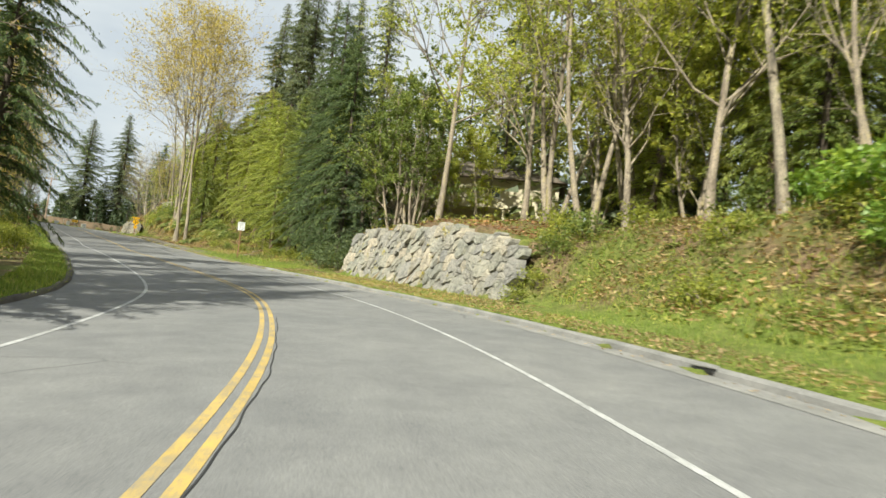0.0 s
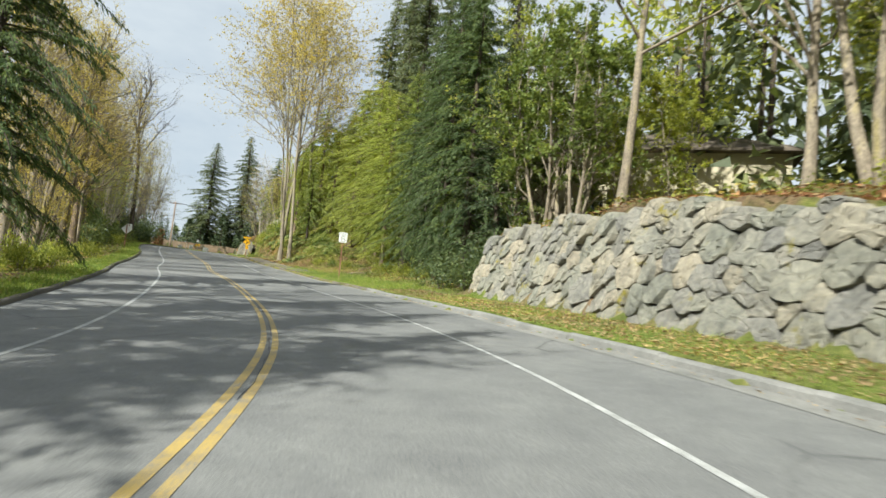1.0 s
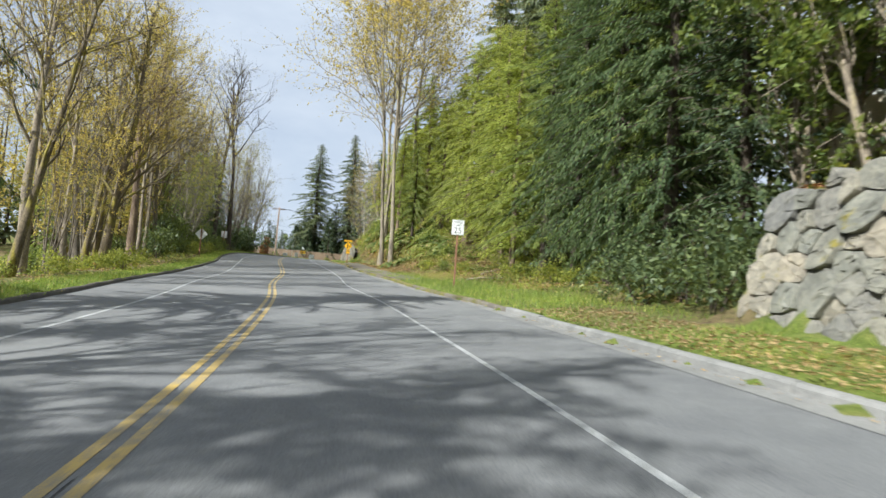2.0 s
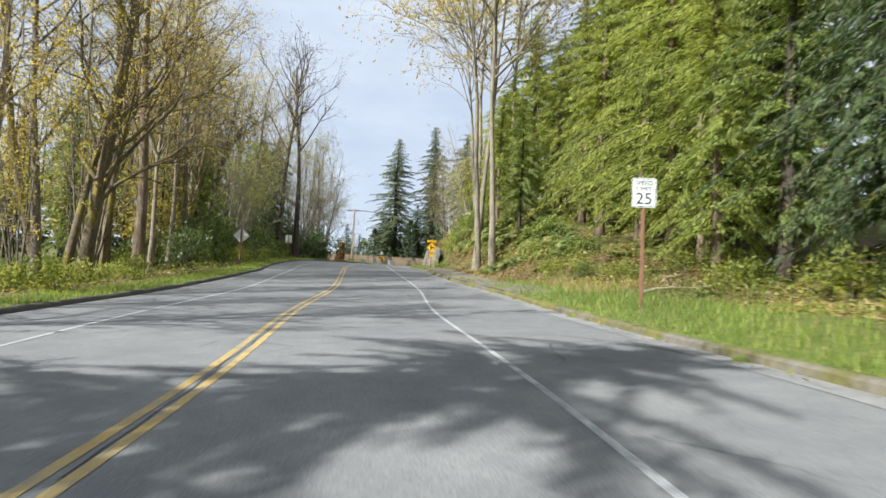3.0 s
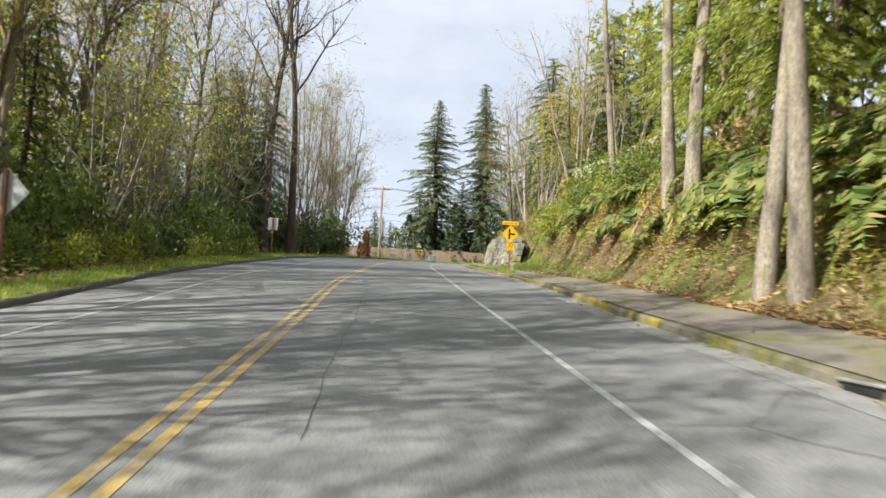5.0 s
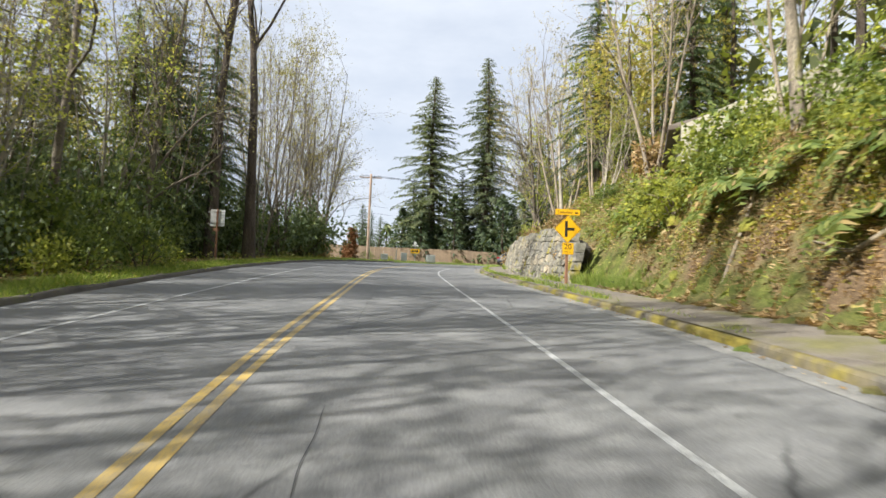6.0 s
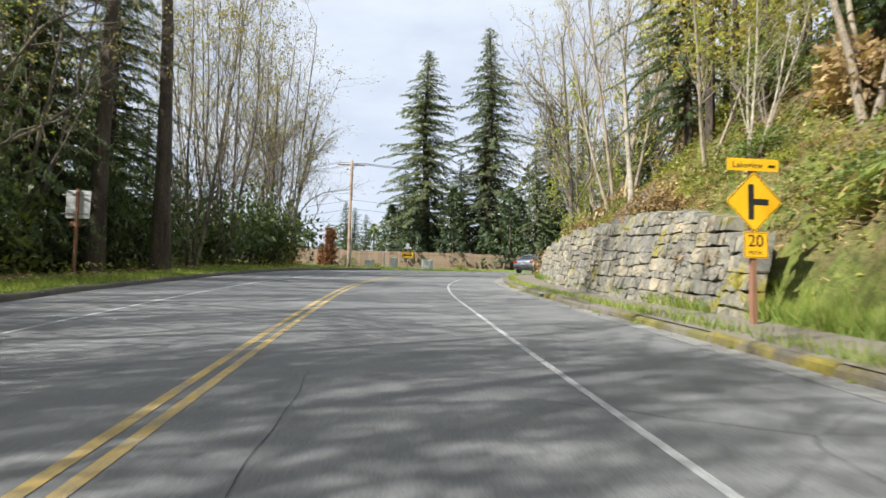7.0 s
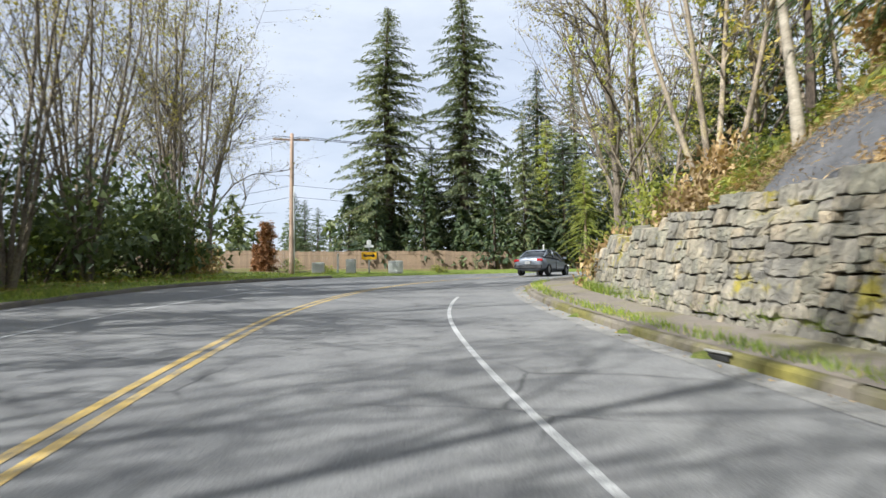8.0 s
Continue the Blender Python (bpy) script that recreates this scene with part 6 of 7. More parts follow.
far_woods("far_conifers", far_rows(3, [(26, 50, 135, 24, 44, 17, 25, True), (22, 52, 100, 20, 30, 8, 14, True), (9, 158, 200, -34, -24, 10, 15, True), (12, 140, 185, 20, 34, 12, 17, True)]) + [(x, 236 + 0.55 * x - 12 + d, h, h * 0.26, True) for x, d, h in [(-128 + 5.2 * k, 9 + 4 * math.sin(k * 2.1), (8 if k < 7 else 13) + 3.5 * math.sin(k * 1.7)) for k in range(16)]], NEEDLE_MID, "distant dark conifer woods behind the roadside trees", 5)
far_woods("far_broadleaves", far_rows(4, [(30, 50, 130, 19, 40, 14, 22, False), (6, 168, 190, -40, -26, 8, 12, False), (10, 135, 190, 17, 30, 9, 14, False)]), BUD_GREEN, "distant woods in fresh spring leaf", 6)

far_woods("far_budding_trees", far_rows(7, [(5, 150, 164, -34, -26, 8, 11, False), (16, 104, 142, -36, -17, 4.5, 8.5, False), (9, 124, 158, -50, -34, 7, 10, False)]), BUD_YELLOW, "hazy yellow-green budding woods behind the maples", 9, 1.6, 0.6)
far_woods("budding_saplings", far_rows(21, [(9, 148, 176, -19, -11.0, 4, 8, False), (12, 183, 204, 12.5, 19, 5, 9, False)]), HAZE_WARM, "hazy straw-green budding saplings among the trunks", 22, 1.7, 0.42)
far_woods("far_garden_conifers", [(-93.5 + 1.75 * k + 0.8 * math.sin(k * 3.3), 155.5 + 0.55 * k + 2.2 * math.sin(k * 2.1), 7.5 + 2.4 * math.sin(k * 1.7), 2.3 + 0.4 * math.sin(k), True) for k in range(14)], NEEDLE_DARK, "dense dark evergreens standing close behind the board fence", 16, 2.6, 0.55)
far_woods("far_skyline_trees", [(-118 + 3.4 * k + 1.5 * math.sin(k * 3.1), 168 + 1.6 * k + 3 * math.sin(k * 1.9), 6.0 + 1.6 * math.sin(k * 2.3), 2.3, k % 3 == 0) for k in range(14)], SHRUB_DARK, "dark garden trees behind the fence", 15, 1.0, 0.8)
far_woods("far_twig_haze", far_rows(8, [(15, 162, 184, -30, -19.5, 12, 17, False), (12, 184, 206, -26, -18, 9, 14, False)]), HAZE, "brownish haze of budding twigs behind the bare trees", 12, 2.2, 0.5)


def fallen_branch(x, y, rz, length, seed):
    rng = np.random.default_rng(seed)
    z = ground_at(x, y)
    ob = thing("fallen_branch", x, y, z + 0.05, rz, "bare fallen branch lying on the bank", "branch", "fallen branches")
    t = np.linspace(0, 1, 6)
    pts = np.stack([t * length - length / 2, 0.12 * np.sin(t * 5 + seed), 0.06 + 0.05 * np.sin(t * 7)], 1)
    for i in range(6):
        gx = x + pts[i, 0] * math.cos(radians(rz)) - pts[i, 1] * math.sin(radians(rz))
        gy = y + pts[i, 0] * math.sin(radians(rz)) + pts[i, 1] * math.cos(radians(rz))
        pts[i, 2] += ground_at(gx, gy) - z
    part("bough", Shape().tube(pts, np.linspace(0.06, 0.02, 6), 6).mesh("bough", BARK_GREY, True), ob)
    for k in range(5):
        i = int(rng.integers(1, 5))
        d = np.array([0.5, rng.choice((-1, 1)) * 0.6, 0.10]) * rng.uniform(0.4, 0.9)
        part("twig", Shape().tube([pts[i], pts[i] + d * 0.6, pts[i] + d], [0.018, 0.012, 0.005], 4).mesh("twig", BARK_GREY, True), ob)


for n, (s, u, rz, ln) in enumerate([(128, 11.6, 30, 2.4), (130, 12.3, 80, 2.0), (133, 10.8, 120, 1.8), (145, 9.6, 60, 2.2), (152, 9.4, 100, 2.4), (157, 9.8, 20, 1.8), (161, 9.3, 130, 2.2), (165, 9.6, 70, 1.6)]):
    x, y = place(s, u)
    fallen_branch(float(x), float(y), rz, ln, n)


def moss_mound(s, u, r, seed):
    """A soft hump of moss over a buried stone."""
    rng = np.random.default_rng(seed)
    x, y = (float(a) for a in place(s, u))
    ob = thing("moss_mound", x, y, ground_at(x, y) - 0.45 * r, rng.uniform(0, 360), "yellow-green moss mound on the ferny bank", "moss mound", "moss mounds")
    rows, cols, v = 9, 16, []
    for i in range(rows):
        f = math.pi * 0.62 * i / (rows - 1)
        for j in range(cols):
            a = 2 * math.pi * j / cols
            q = r * (1 + 0.16 * math.sin(3 * a + seed) * math.sin(f) + 0.14 * math.sin(5 * a + 4 * f + seed * 2) + 0.08 * math.sin(9 * a - 5 * f + seed) + rng.normal() * 0.05)
            v.append((q * math.sin(f) * math.cos(a), q * math.sin(f) * math.sin(a) * 0.85, q * 0.8 * math.cos(f)))
    f = [(i * cols + j, (i + 1) * cols + j, (i + 1) * cols + (j + 1) % cols, i * cols + (j + 1) % cols) for i in range(rows - 1) for j in range(cols)]
    part("moss", mesh_of("moss", v, f, MOSS, True), ob)


rnd_moss = random.Random(33)
for n in range(13):
    s = 149 + 1.7 * n + rnd_moss.uniform(-0.5, 0.5)
    moss_mound(s, float(kerb_u(s)) + rnd_moss.uniform(2.5, 4.3), rnd_moss.choice((0.16, 0.22, 0.28, 0.34)), n + 1)



# ---- signs ----
BOLT = STEEL


def sheet(outline, y0, y1):
    return Shape().prism(outline, y0, y1)


def rounded(w, h, r, n=4):
    pts = []
    for cx, cz, a0 in ((w / 2 - r, h / 2 - r, 0), (-w / 2 + r, h / 2 - r, 90), (-w / 2 + r, -h / 2 + r, 180), (w / 2 - r, -h / 2 + r, 270)):
        pts += [(cx + r * math.cos(radians(a0 + 90 * k / n)), cz + r * math.sin(radians(a0 + 90 * k / n))) for k in range(n + 1)]
    return pts


def turned(pts, degrees):
    c, s = math.cos(radians(degrees)), math.sin(radians(degrees))
    return [(x * c - z * s, x * s + z * c) for x, z in pts]


def shifted(pts, dx, dz):
    return [(x + dx, z + dz) for x, z in pts]


def border(outer, inner, y0, y1):
    """A flat ring between two outlines of the same number of points."""
    n, sh = len(outer), Shape()
    v = [(x, y0, z) for x, z in outer] + [(x, y0, z) for x, z in inner] + [(x, y1, z) for x, z in outer] + [(x, y1, z) for x, z in inner]
    f = []
    for i in range(n):
        j = (i + 1) % n
        f += [(i, j, n + j, n + i), (2 * n + j, 2 * n + i, 3 * n + i, 3 * n + j), (i, 2 * n + i, 2 * n + j, j), (n + i, n + j, 3 * n + j, 3 * n + i)]
    return sh.add(v, f)





def post(parent, w, h, material, label=""):
    return part("post", Shape().box(-w / 2, 0.0, -0.4, w / 2, w, h, bevel=0.008).mesh("post", material), parent, label)


def plate(parent, name, outline, material, label="", back=True):
    p = part(name, sheet(outline, -0.018, -0.0152).mesh(name, material), parent, label)
    if back:
        part("backing", sheet(outline, -0.0150, -0.013).mesh("backing", ALU), p, "bare aluminium back of the plate")
    return p


def bolts(parent, points, y=-0.021):
    for x, z in points:
        ring = [(x + 0.008 * math.cos(a), z + 0.008 * math.sin(a)) for a in np.arange(6) * 1.047]
        part("bolt", sheet(ring, y, y + 0.004).mesh("bolt", BOLT), parent)


def speed_sign():
    x, y = -19.6, 61.95
    z, top = ground_at(x, y), 6.72
    ob = thing("speed_limit_sign", x, y, z, 22, "white speed limit 25 sign on a reddish wooden post", "road sign")
    post(ob, 0.09, top - z, POST_WOOD, "square reddish treated post")
    out = rounded(0.61, 0.76, 0.04)
    p = plate(ob, "plate", shifted(out, 0, top - z - 0.36), SIGN_WHITE)
    c = top - z - 0.36
    part("edge_line", border(shifted(rounded(0.575, 0.725, 0.032), 0, c), shifted(rounded(0.55, 0.70, 0.025), 0, c), -0.0192, -0.0184).mesh("edge_line", SIGN_BLACK), p)
    lettering("SPEED", 0.165, SIGN_BLACK, pose(0, -0.0195, c + 0.245, 90, 0, 0), parent=p)
    lettering("LIMIT", 0.165, SIGN_BLACK, pose(0, -0.0195, c + 0.09, 90, 0, 0), parent=p)
    lettering("25", 0.42, SIGN_BLACK, pose(0, -0.0195, c - 0.165, 90, 0, 0), parent=p)
    bolts(p, [(0, c + 0.34), (0, c - 0.345)])


def side_road_sign():
    x, y = -49.65, 103.4
    z = ground_at(x, y)
    ob = thing("side_road_sign", x, y, z, 38, "yellow side road warning sign with name plate and speed plate", "road sign")
    c = 8.87 - z
    post(ob, 0.10, 9.6 - z, POST_WOOD, "square brown treated post")
    d = turned(rounded(0.762, 0.762, 0.045), 45)
    p = plate(ob, "diamond_plate", shifted(d, 0, c), SIGN_YELLOW)
    part("edge_line", border(shifted(turned(rounded(0.735, 0.735, 0.038), 45), 0, c), shifted(turned(rounded(0.712, 0.712, 0.03), 45), 0, c), -0.0192, -0.0184).mesh("edge_line", SIGN_BLACK), p)
    sym = Shape().prism([(-0.115, c - 0.31), (-0.005, c - 0.31), (-0.005, c - 0.055), (0.27, c - 0.055), (0.27, c + 0.055), (-0.005, c + 0.055), (-0.005, c + 0.31), (-0.115, c + 0.31)], -0.0196, -0.0184)
    part("symbol", sym.mesh("symbol", SIGN_BLACK), p, "black side road symbol")
    bolts(p, [(0, c + 0.42), (0, c - 0.42)])
    n = plate(ob, "name_plate", shifted(rounded(0.98, 0.22, 0.02), -0.02, c + 0.655), SIGN_YELLOW, "long yellow name plate")
    lettering("Lakeview", 0.155, SIGN_BLACK, pose(-0.12, -0.0195, c + 0.645, 90, 0, 0), parent=n)
    part("bar", Shape().box(0.27, -0.0196, c + 0.61, 0.40, -0.0184, c + 0.66).mesh("bar", SIGN_BLACK), n)
    q = plate(ob, "speed_plate", shifted(rounded(0.457, 0.457, 0.03), 0.02, c - 0.755), SIGN_YELLOW, "small yellow speed plate")
    part("edge_line", border(shifted(rounded(0.43, 0.43, 0.025), 0.02, c - 0.755), shifted(rounded(0.412, 0.412, 0.02), 0.02, c - 0.755), -0.0192, -0.0184).mesh("edge_line", SIGN_BLACK), q)
    lettering("20", 0.30, SIGN_BLACK, pose(0.02, -0.0195, c - 0.69, 90, 0, 0), parent=q)
    lettering("M.P.H.", 0.10, SIGN_BLACK, pose(0.02, -0.0195, c - 0.89, 90, 0, 0), parent=q)


def back_of_diamond():
    x, y = -48.3, 75.8
    z = ground_at(x, y)
    ob = thing("warning_sign", x, y, z, 28 + 180, "bare back of a diamond warning sign on a wooden post", "road sign")
    c = 6.98 - z
    post(ob, 0.09, c + 0.5, POST_WOOD, "square brown treated post")
    d = turned(rounded(0.762, 0.762, 0.045), 45)
    part("plate", sheet(shifted(d, 0, c), -0.018, -0.014).mesh("plate", SIGN_YELLOW), ob, "yellow sheeting turned away")
    part("backing", sheet(shifted(d, 0, c), -0.0138, -0.010).mesh("backing", ALU), ob, "bare aluminium back")
    bolts(ob, [(0, c + 0.3), (0, c - 0.3)], 0.095)


def back_of_pair():
    x, y = -68.7, 102.6
    z = ground_at(x, y)
    ob = thing("route_sign", x, y, z, 35 + 180, "bare backs of two upright signs on a rusty post", "road sign")
    c = 9.72 - z
    post(ob, 0.085, c + 0.48, POST_WOOD, "square rust-brown post")
    for dx in (-0.185, 0.185):
        out = shifted(rounded(0.36, 0.88, 0.03), dx, c)
        part("plate", sheet(out, -0.018, -0.014).mesh("plate", SIGN_WHITE), ob, "white sheeting turned away")
        part("backing", sheet(out, -0.0138, -0.010).mesh("backing", ALU), ob, "bare aluminium back")
    for dz in (-0.3, 0.3):
        part("brace", Shape().box(-0.33, -0.010, c + dz - 0.02, 0.5, 0.0, c + dz + 0.02).mesh("brace", STEEL), ob, "flat steel brace")
    part("lower_plate", sheet(shifted(rounded(0.34, 0.16, 0.02), 0.05, c - 0.62), -0.016, -0.012).mesh("lower_plate", POST_WOOD), ob, "small rusty plate")


def arrow_sign():
    x, y = -79.0, 137.2
    z = ground_at(x, y)
    ob = thing("arrow_sign", x, y, z, 30, "yellow double arrow board with a white marker above", "road sign")
    post(ob, 0.09, 11.35 - z, STEEL)
    c = 10.3 - z
    p = plate(ob, "board", shifted(rounded(0.98, 0.48, 0.04), 0, c), SIGN_YELLOW)
    a = [(-0.46, 0), (-0.28, 0.17), (-0.28, 0.065), (0.28, 0.065), (0.28, 0.17), (0.46, 0), (0.28, -0.17), (0.28, -0.065), (-0.28, -0.065), (-0.28, -0.17)]
    part("arrow", Shape().prism([(u * 0.85, v * 0.85 + c) for u, v in a][::-1], -0.0196, -0.0184).mesh("arrow", SIGN_BLACK), p, "black double-headed arrow")
    for dz, w, h in ((0.86, 0.30, 0.30), (0.62, 0.62, 0.16)):
        plate(ob, "marker", shifted(rounded(w, h, 0.05), 0, c + dz), SIGN_WHITE, "white marker plate")


speed_sign(), side_road_sign(), back_of_diamond(), back_of_pair(), arrow_sign()


# ---- beyond the bend: pole, wires, fence, cabinets ----
WIRE = grained("cable", [(0.3, (0.02, 0.02, 0.02)), (0.7, (0.04, 0.04, 0.04))], 4, 30, 0.6, 0.05, 0.001)
CABINET = grained("pale_enamel", [(0.3, (0.42, 0.43, 0.41)), (0.7, (0.58, 0.58, 0.55))], 1.5, 30, 0.5, 0.05, 0.002)


def utility_pole(x, y, top):
    z = ground_at(x, y)
    h = top - z
    ob = thing("utility_pole", x, y, z, 40, "weathered wooden utility pole with a cross-arm", "utility pole")
    zs = np.linspace(-0.5, h, 8)
    part("pole", Shape().tube(np.stack([0.004 * zs, 0 * zs, zs], 1), np.linspace(0.19, 0.12, 8), 12).mesh("pole", GREY_WOOD, True), ob)
    part("crossarm", Shape().box(-1.25, 0.12, h - 0.45, 1.25, 0.22, h - 0.33, bevel=0.01).mesh("crossarm", GREY_WOOD), ob, "wooden cross-arm")
    for dx in (-1.15, -0.65, 0.65, 1.15):
        part("insulator", Shape().tube([(dx, 0.17, h - 0.33), (dx, 0.17, h - 0.27), (dx, 0.17, h - 0.22), (dx, 0.17, h - 0.17)], [0.02, 0.05, 0.035, 0.05], 8).mesh("insulator", CABINET, True), ob, "pale insulator")
    for dx in (-0.5, 0.5):
        part("brace", Shape().tube([(dx, 0.14, h - 0.4), (0.0, 0.13, h - 1.05)], [0.015, 0.015], 4).mesh("brace", STEEL), ob, "steel brace")
    part("conduit", Shape().tube([(0.19, -0.10, 0), (0.17, -0.09, 3.2), (0.15, -0.08, h * 0.62)], [0.04, 0.04, 0.04], 8).mesh("conduit", CABINET, True), ob, "pale riser conduit")
    return ob


def wire(a, b, sag, r=0.012):
    t = np.linspace(0, 1, 22)[:, None]
    pts = np.array(a) * (1 - t) + np.array(b) * t - np.array([0, 0, 1]) * sag * 4 * t * (1 - t)
    ob = part("overhead_wire", Shape().tube(pts, np.full(22, r), 4).mesh("overhead_wire", WIRE))
    tagged(ob, "thin black overhead wire hung from the pole", "wire", "overhead wires")


utility_pole(-84.9, 136.6, 18.95)
for dx, dz, far in ((-1.1, -0.2, 0), (-0.6, -0.2, 0), (0.6, -0.2, 0), (1.1, -0.2, 0), (0.1, -3.6, 1), (0.1, -4.4, 1)):
    ca, sa = math.cos(radians(40)), math.sin(radians(40))
    p = (-84.9 + dx * ca, 136.6 + dx * sa, 18.95 + dz)
    wire(p, (p[0] + 34, p[1] + 26, p[2] + 1.0), 1.2)
    wire(p, (p[0] - 40, p[1] - 14, p[2] - 1.0), 1.4)


def build_fence():
    """A close-board cedar fence behind the verge, board by board."""
    ob = thing("fence", 0, 0, 0, 0, "weathered cedar board fence behind the verge", "fence")
    run = [(-110.0, 141.0), (-98.0, 147.5), (-88.0, 153.0), (-80.0, 157.5), (-71.0, 162.5), (-60.0, 168.0)]
    path = np.array(run)
    seg = np.r_[0, np.cumsum(np.linalg.norm(np.diff(path, axis=0), axis=1))]
    at = lambda q: (float(np.interp(q, seg, path[:, 0])), float(np.interp(q, seg, path[:, 1])))  # noqa: E731
    board = Shape().box(-0.088, -0.012, 0, 0.088, 0.012, 1.72).mesh("board", FENCE_WOOD)
    rail = None
    q, n = 0.1, 0
    tops = []
    while q < seg[-1] - 0.1:
        (x, y), (x2, y2) = at(q), at(q + 0.1)
        ang = math.degrees(math.atan2(y2 - y, x2 - x))
        z = fence_base(x, y) + 0.012 * math.sin(n * 1.9) + 0.01 * math.sin(n * 0.7)
        part("board", board, ob, at=pose(x, y, z, 0, 0, ang))
        tops.append((q, z))
        q += 0.19
        n += 1
    for q in np.arange(0.2, seg[-1], 2.44):
        (x, y), (x2, y2) = at(q), at(q + 0.1)
        ang = math.degrees(math.atan2(y2 - y, x2 - x))
        part("fence_post", Shape().box(-0.045, 0.02, -0.5, 0.045, 0.11, 1.8).mesh("fence_post", FENCE_WOOD), ob, at=pose(x, y, fence_base(x, y), 0, 0, ang))
    qs = np.arange(0.2, seg[-1] - 2.5, 2.44)
    for q in qs:
        for dz in (0.3, 1.4):
            a, b = at(q), at(q + 2.44)
            pa, pb = (a[0], a[1], fence_base(*a) + dz), (b[0], b[1], fence_base(*b) + dz)
            part("rail", Shape().tube([pa, pb], [0.04, 0.04], 4).mesh("rail", FENCE_WOOD), ob)


def fence_base(x, y):
    return min(ground_at(x, y), 10.2) - 0.02


build_fence()


def cabinet(x, y, w, d, h, label, rz=30):
    z = ground_at(x, y) - 0.03
    ob = thing("utility_cabinet", x, y, z, rz, label, "utility cabinet", "utility cabinets on the verge")
    part("body", Shape().box(-w / 2, -d / 2, 0.06, w / 2, d / 2, h, bevel=0.03).mesh("body", CABINET), ob)
    part("plinth", Shape().box(-w / 2 - 0.04, -d / 2 - 0.04, -0.1, w / 2 + 0.04, d / 2 + 0.04, 0.06).mesh("plinth", CONCRETE), ob, "concrete plinth")
    part("door", Shape().box(-w / 2 + 0.05, -d / 2 - 0.012, 0.14, w / 2 - 0.05, -d / 2 - 0.001, h - 0.08, bevel=0.004).mesh("door", CABINET), ob)
    part("handle", Shape().box(w / 2 - 0.12, -d / 2 - 0.03, h * 0.5, w / 2 - 0.09, -d / 2 - 0.012, h * 0.5 + 0.12).mesh("handle", STEEL), ob, "steel handle")


cabinet(-81.7, 135.4, 0.75, 0.5, 0.75, "low pale utility cabinet on the verge")
cabinet(-80.0, 136.6, 0.62, 0.5, 1.0, "upright pale utility cabinet on the verge")
cabinet(-77.6, 138.2, 0.95, 0.6, 0.85, "wide grey utility cabinet on the verge")


def marker_post(x, y, h, label, material):
    z = ground_at(x, y)
    ob = thing("marker_post", x, y, z, 30, label, "marker post", "marker posts")
    part("post", Shape().box(-0.06, -0.02, -0.3, 0.06, 0.02, h, bevel=0.008).mesh("post", material), ob)
    part("cap", Shape().box(-0.065, -0.025, h, 0.065, 0.025, h + 0.05, bevel=0.008).mesh("cap", SIGN_WHITE), ob, "white cap")


marker_post(-80.6, 136.0, 1.25, "white marker post beside the cabinets", CABINET)
marker_post(-71.5, 150.4, 2.0, "tall white marker post by the fence", CABINET)


def drain(s, label):
    k = float(kerb_u(s))
    x, y = place(s, k)
    z = float(np.interp(s, STATION, LINE[:, 2]) + bank(s) * k)
    ob = thing("kerb_drain", float(x), float(y), z, heading(s), label, "drain", "kerb drains")
    # no hole is cut: a solid black block gives the slot's inner shade
    part("opening", Shape().box(-0.010, -0.24, 0.02, 0.03, 0.24, 0.085, bevel=0.008).mesh("opening", SIGN_BLACK), ob, "black block for the shaded inlet slot")
    part("lintel", Shape().box(-0.02, -0.32, 0.10, 0.02, 0.32, 0.14, bevel=0.012).mesh("lintel", CONCRETE), ob)


for s in (72.1, 142.6, 185.3):
    drain(s, "dark rain inlet slot in the concrete kerb")


# ---- houses above the banks ----
STUCCO = grained("cream_stucco", [(0.3, (0.42, 0.37, 0.26)), (0.7, (0.55, 0.49, 0.36))], 0.8, 22, 0.9, 0.3, 0.006)
ROOFING = grained("brown_shingles", [(0.3, (0.09, 0.07, 0.055)), (0.7, (0.17, 0.14, 0.11))], 1.2, 14, 0.92, 0.5, 0.02)
PALE_SIDING = grained("pale_siding", [(0.3, (0.36, 0.33, 0.25)), (0.7, (0.48, 0.44, 0.34))], 0.9, 26, 0.85, 0.2, 0.004)
TRIM_WHITE = grained("white_trim", [(0.3, (0.66, 0.66, 0.63)), (0.7, (0.78, 0.78, 0.75))], 1.5, 30, 0.6, 0.05, 0.002)
GLASS, _t, _b = shader("window_glass", 0.06, 0.0, 0.6)
_b.inputs["Base Color"].default_value = (0.035, 0.045, 0.05, 1)
TINT, _t, _b = shader("car_glass", 0.05, 0.0, 0.7)
_b.inputs["Base Color"].default_value = (0.02, 0.024, 0.028, 1)


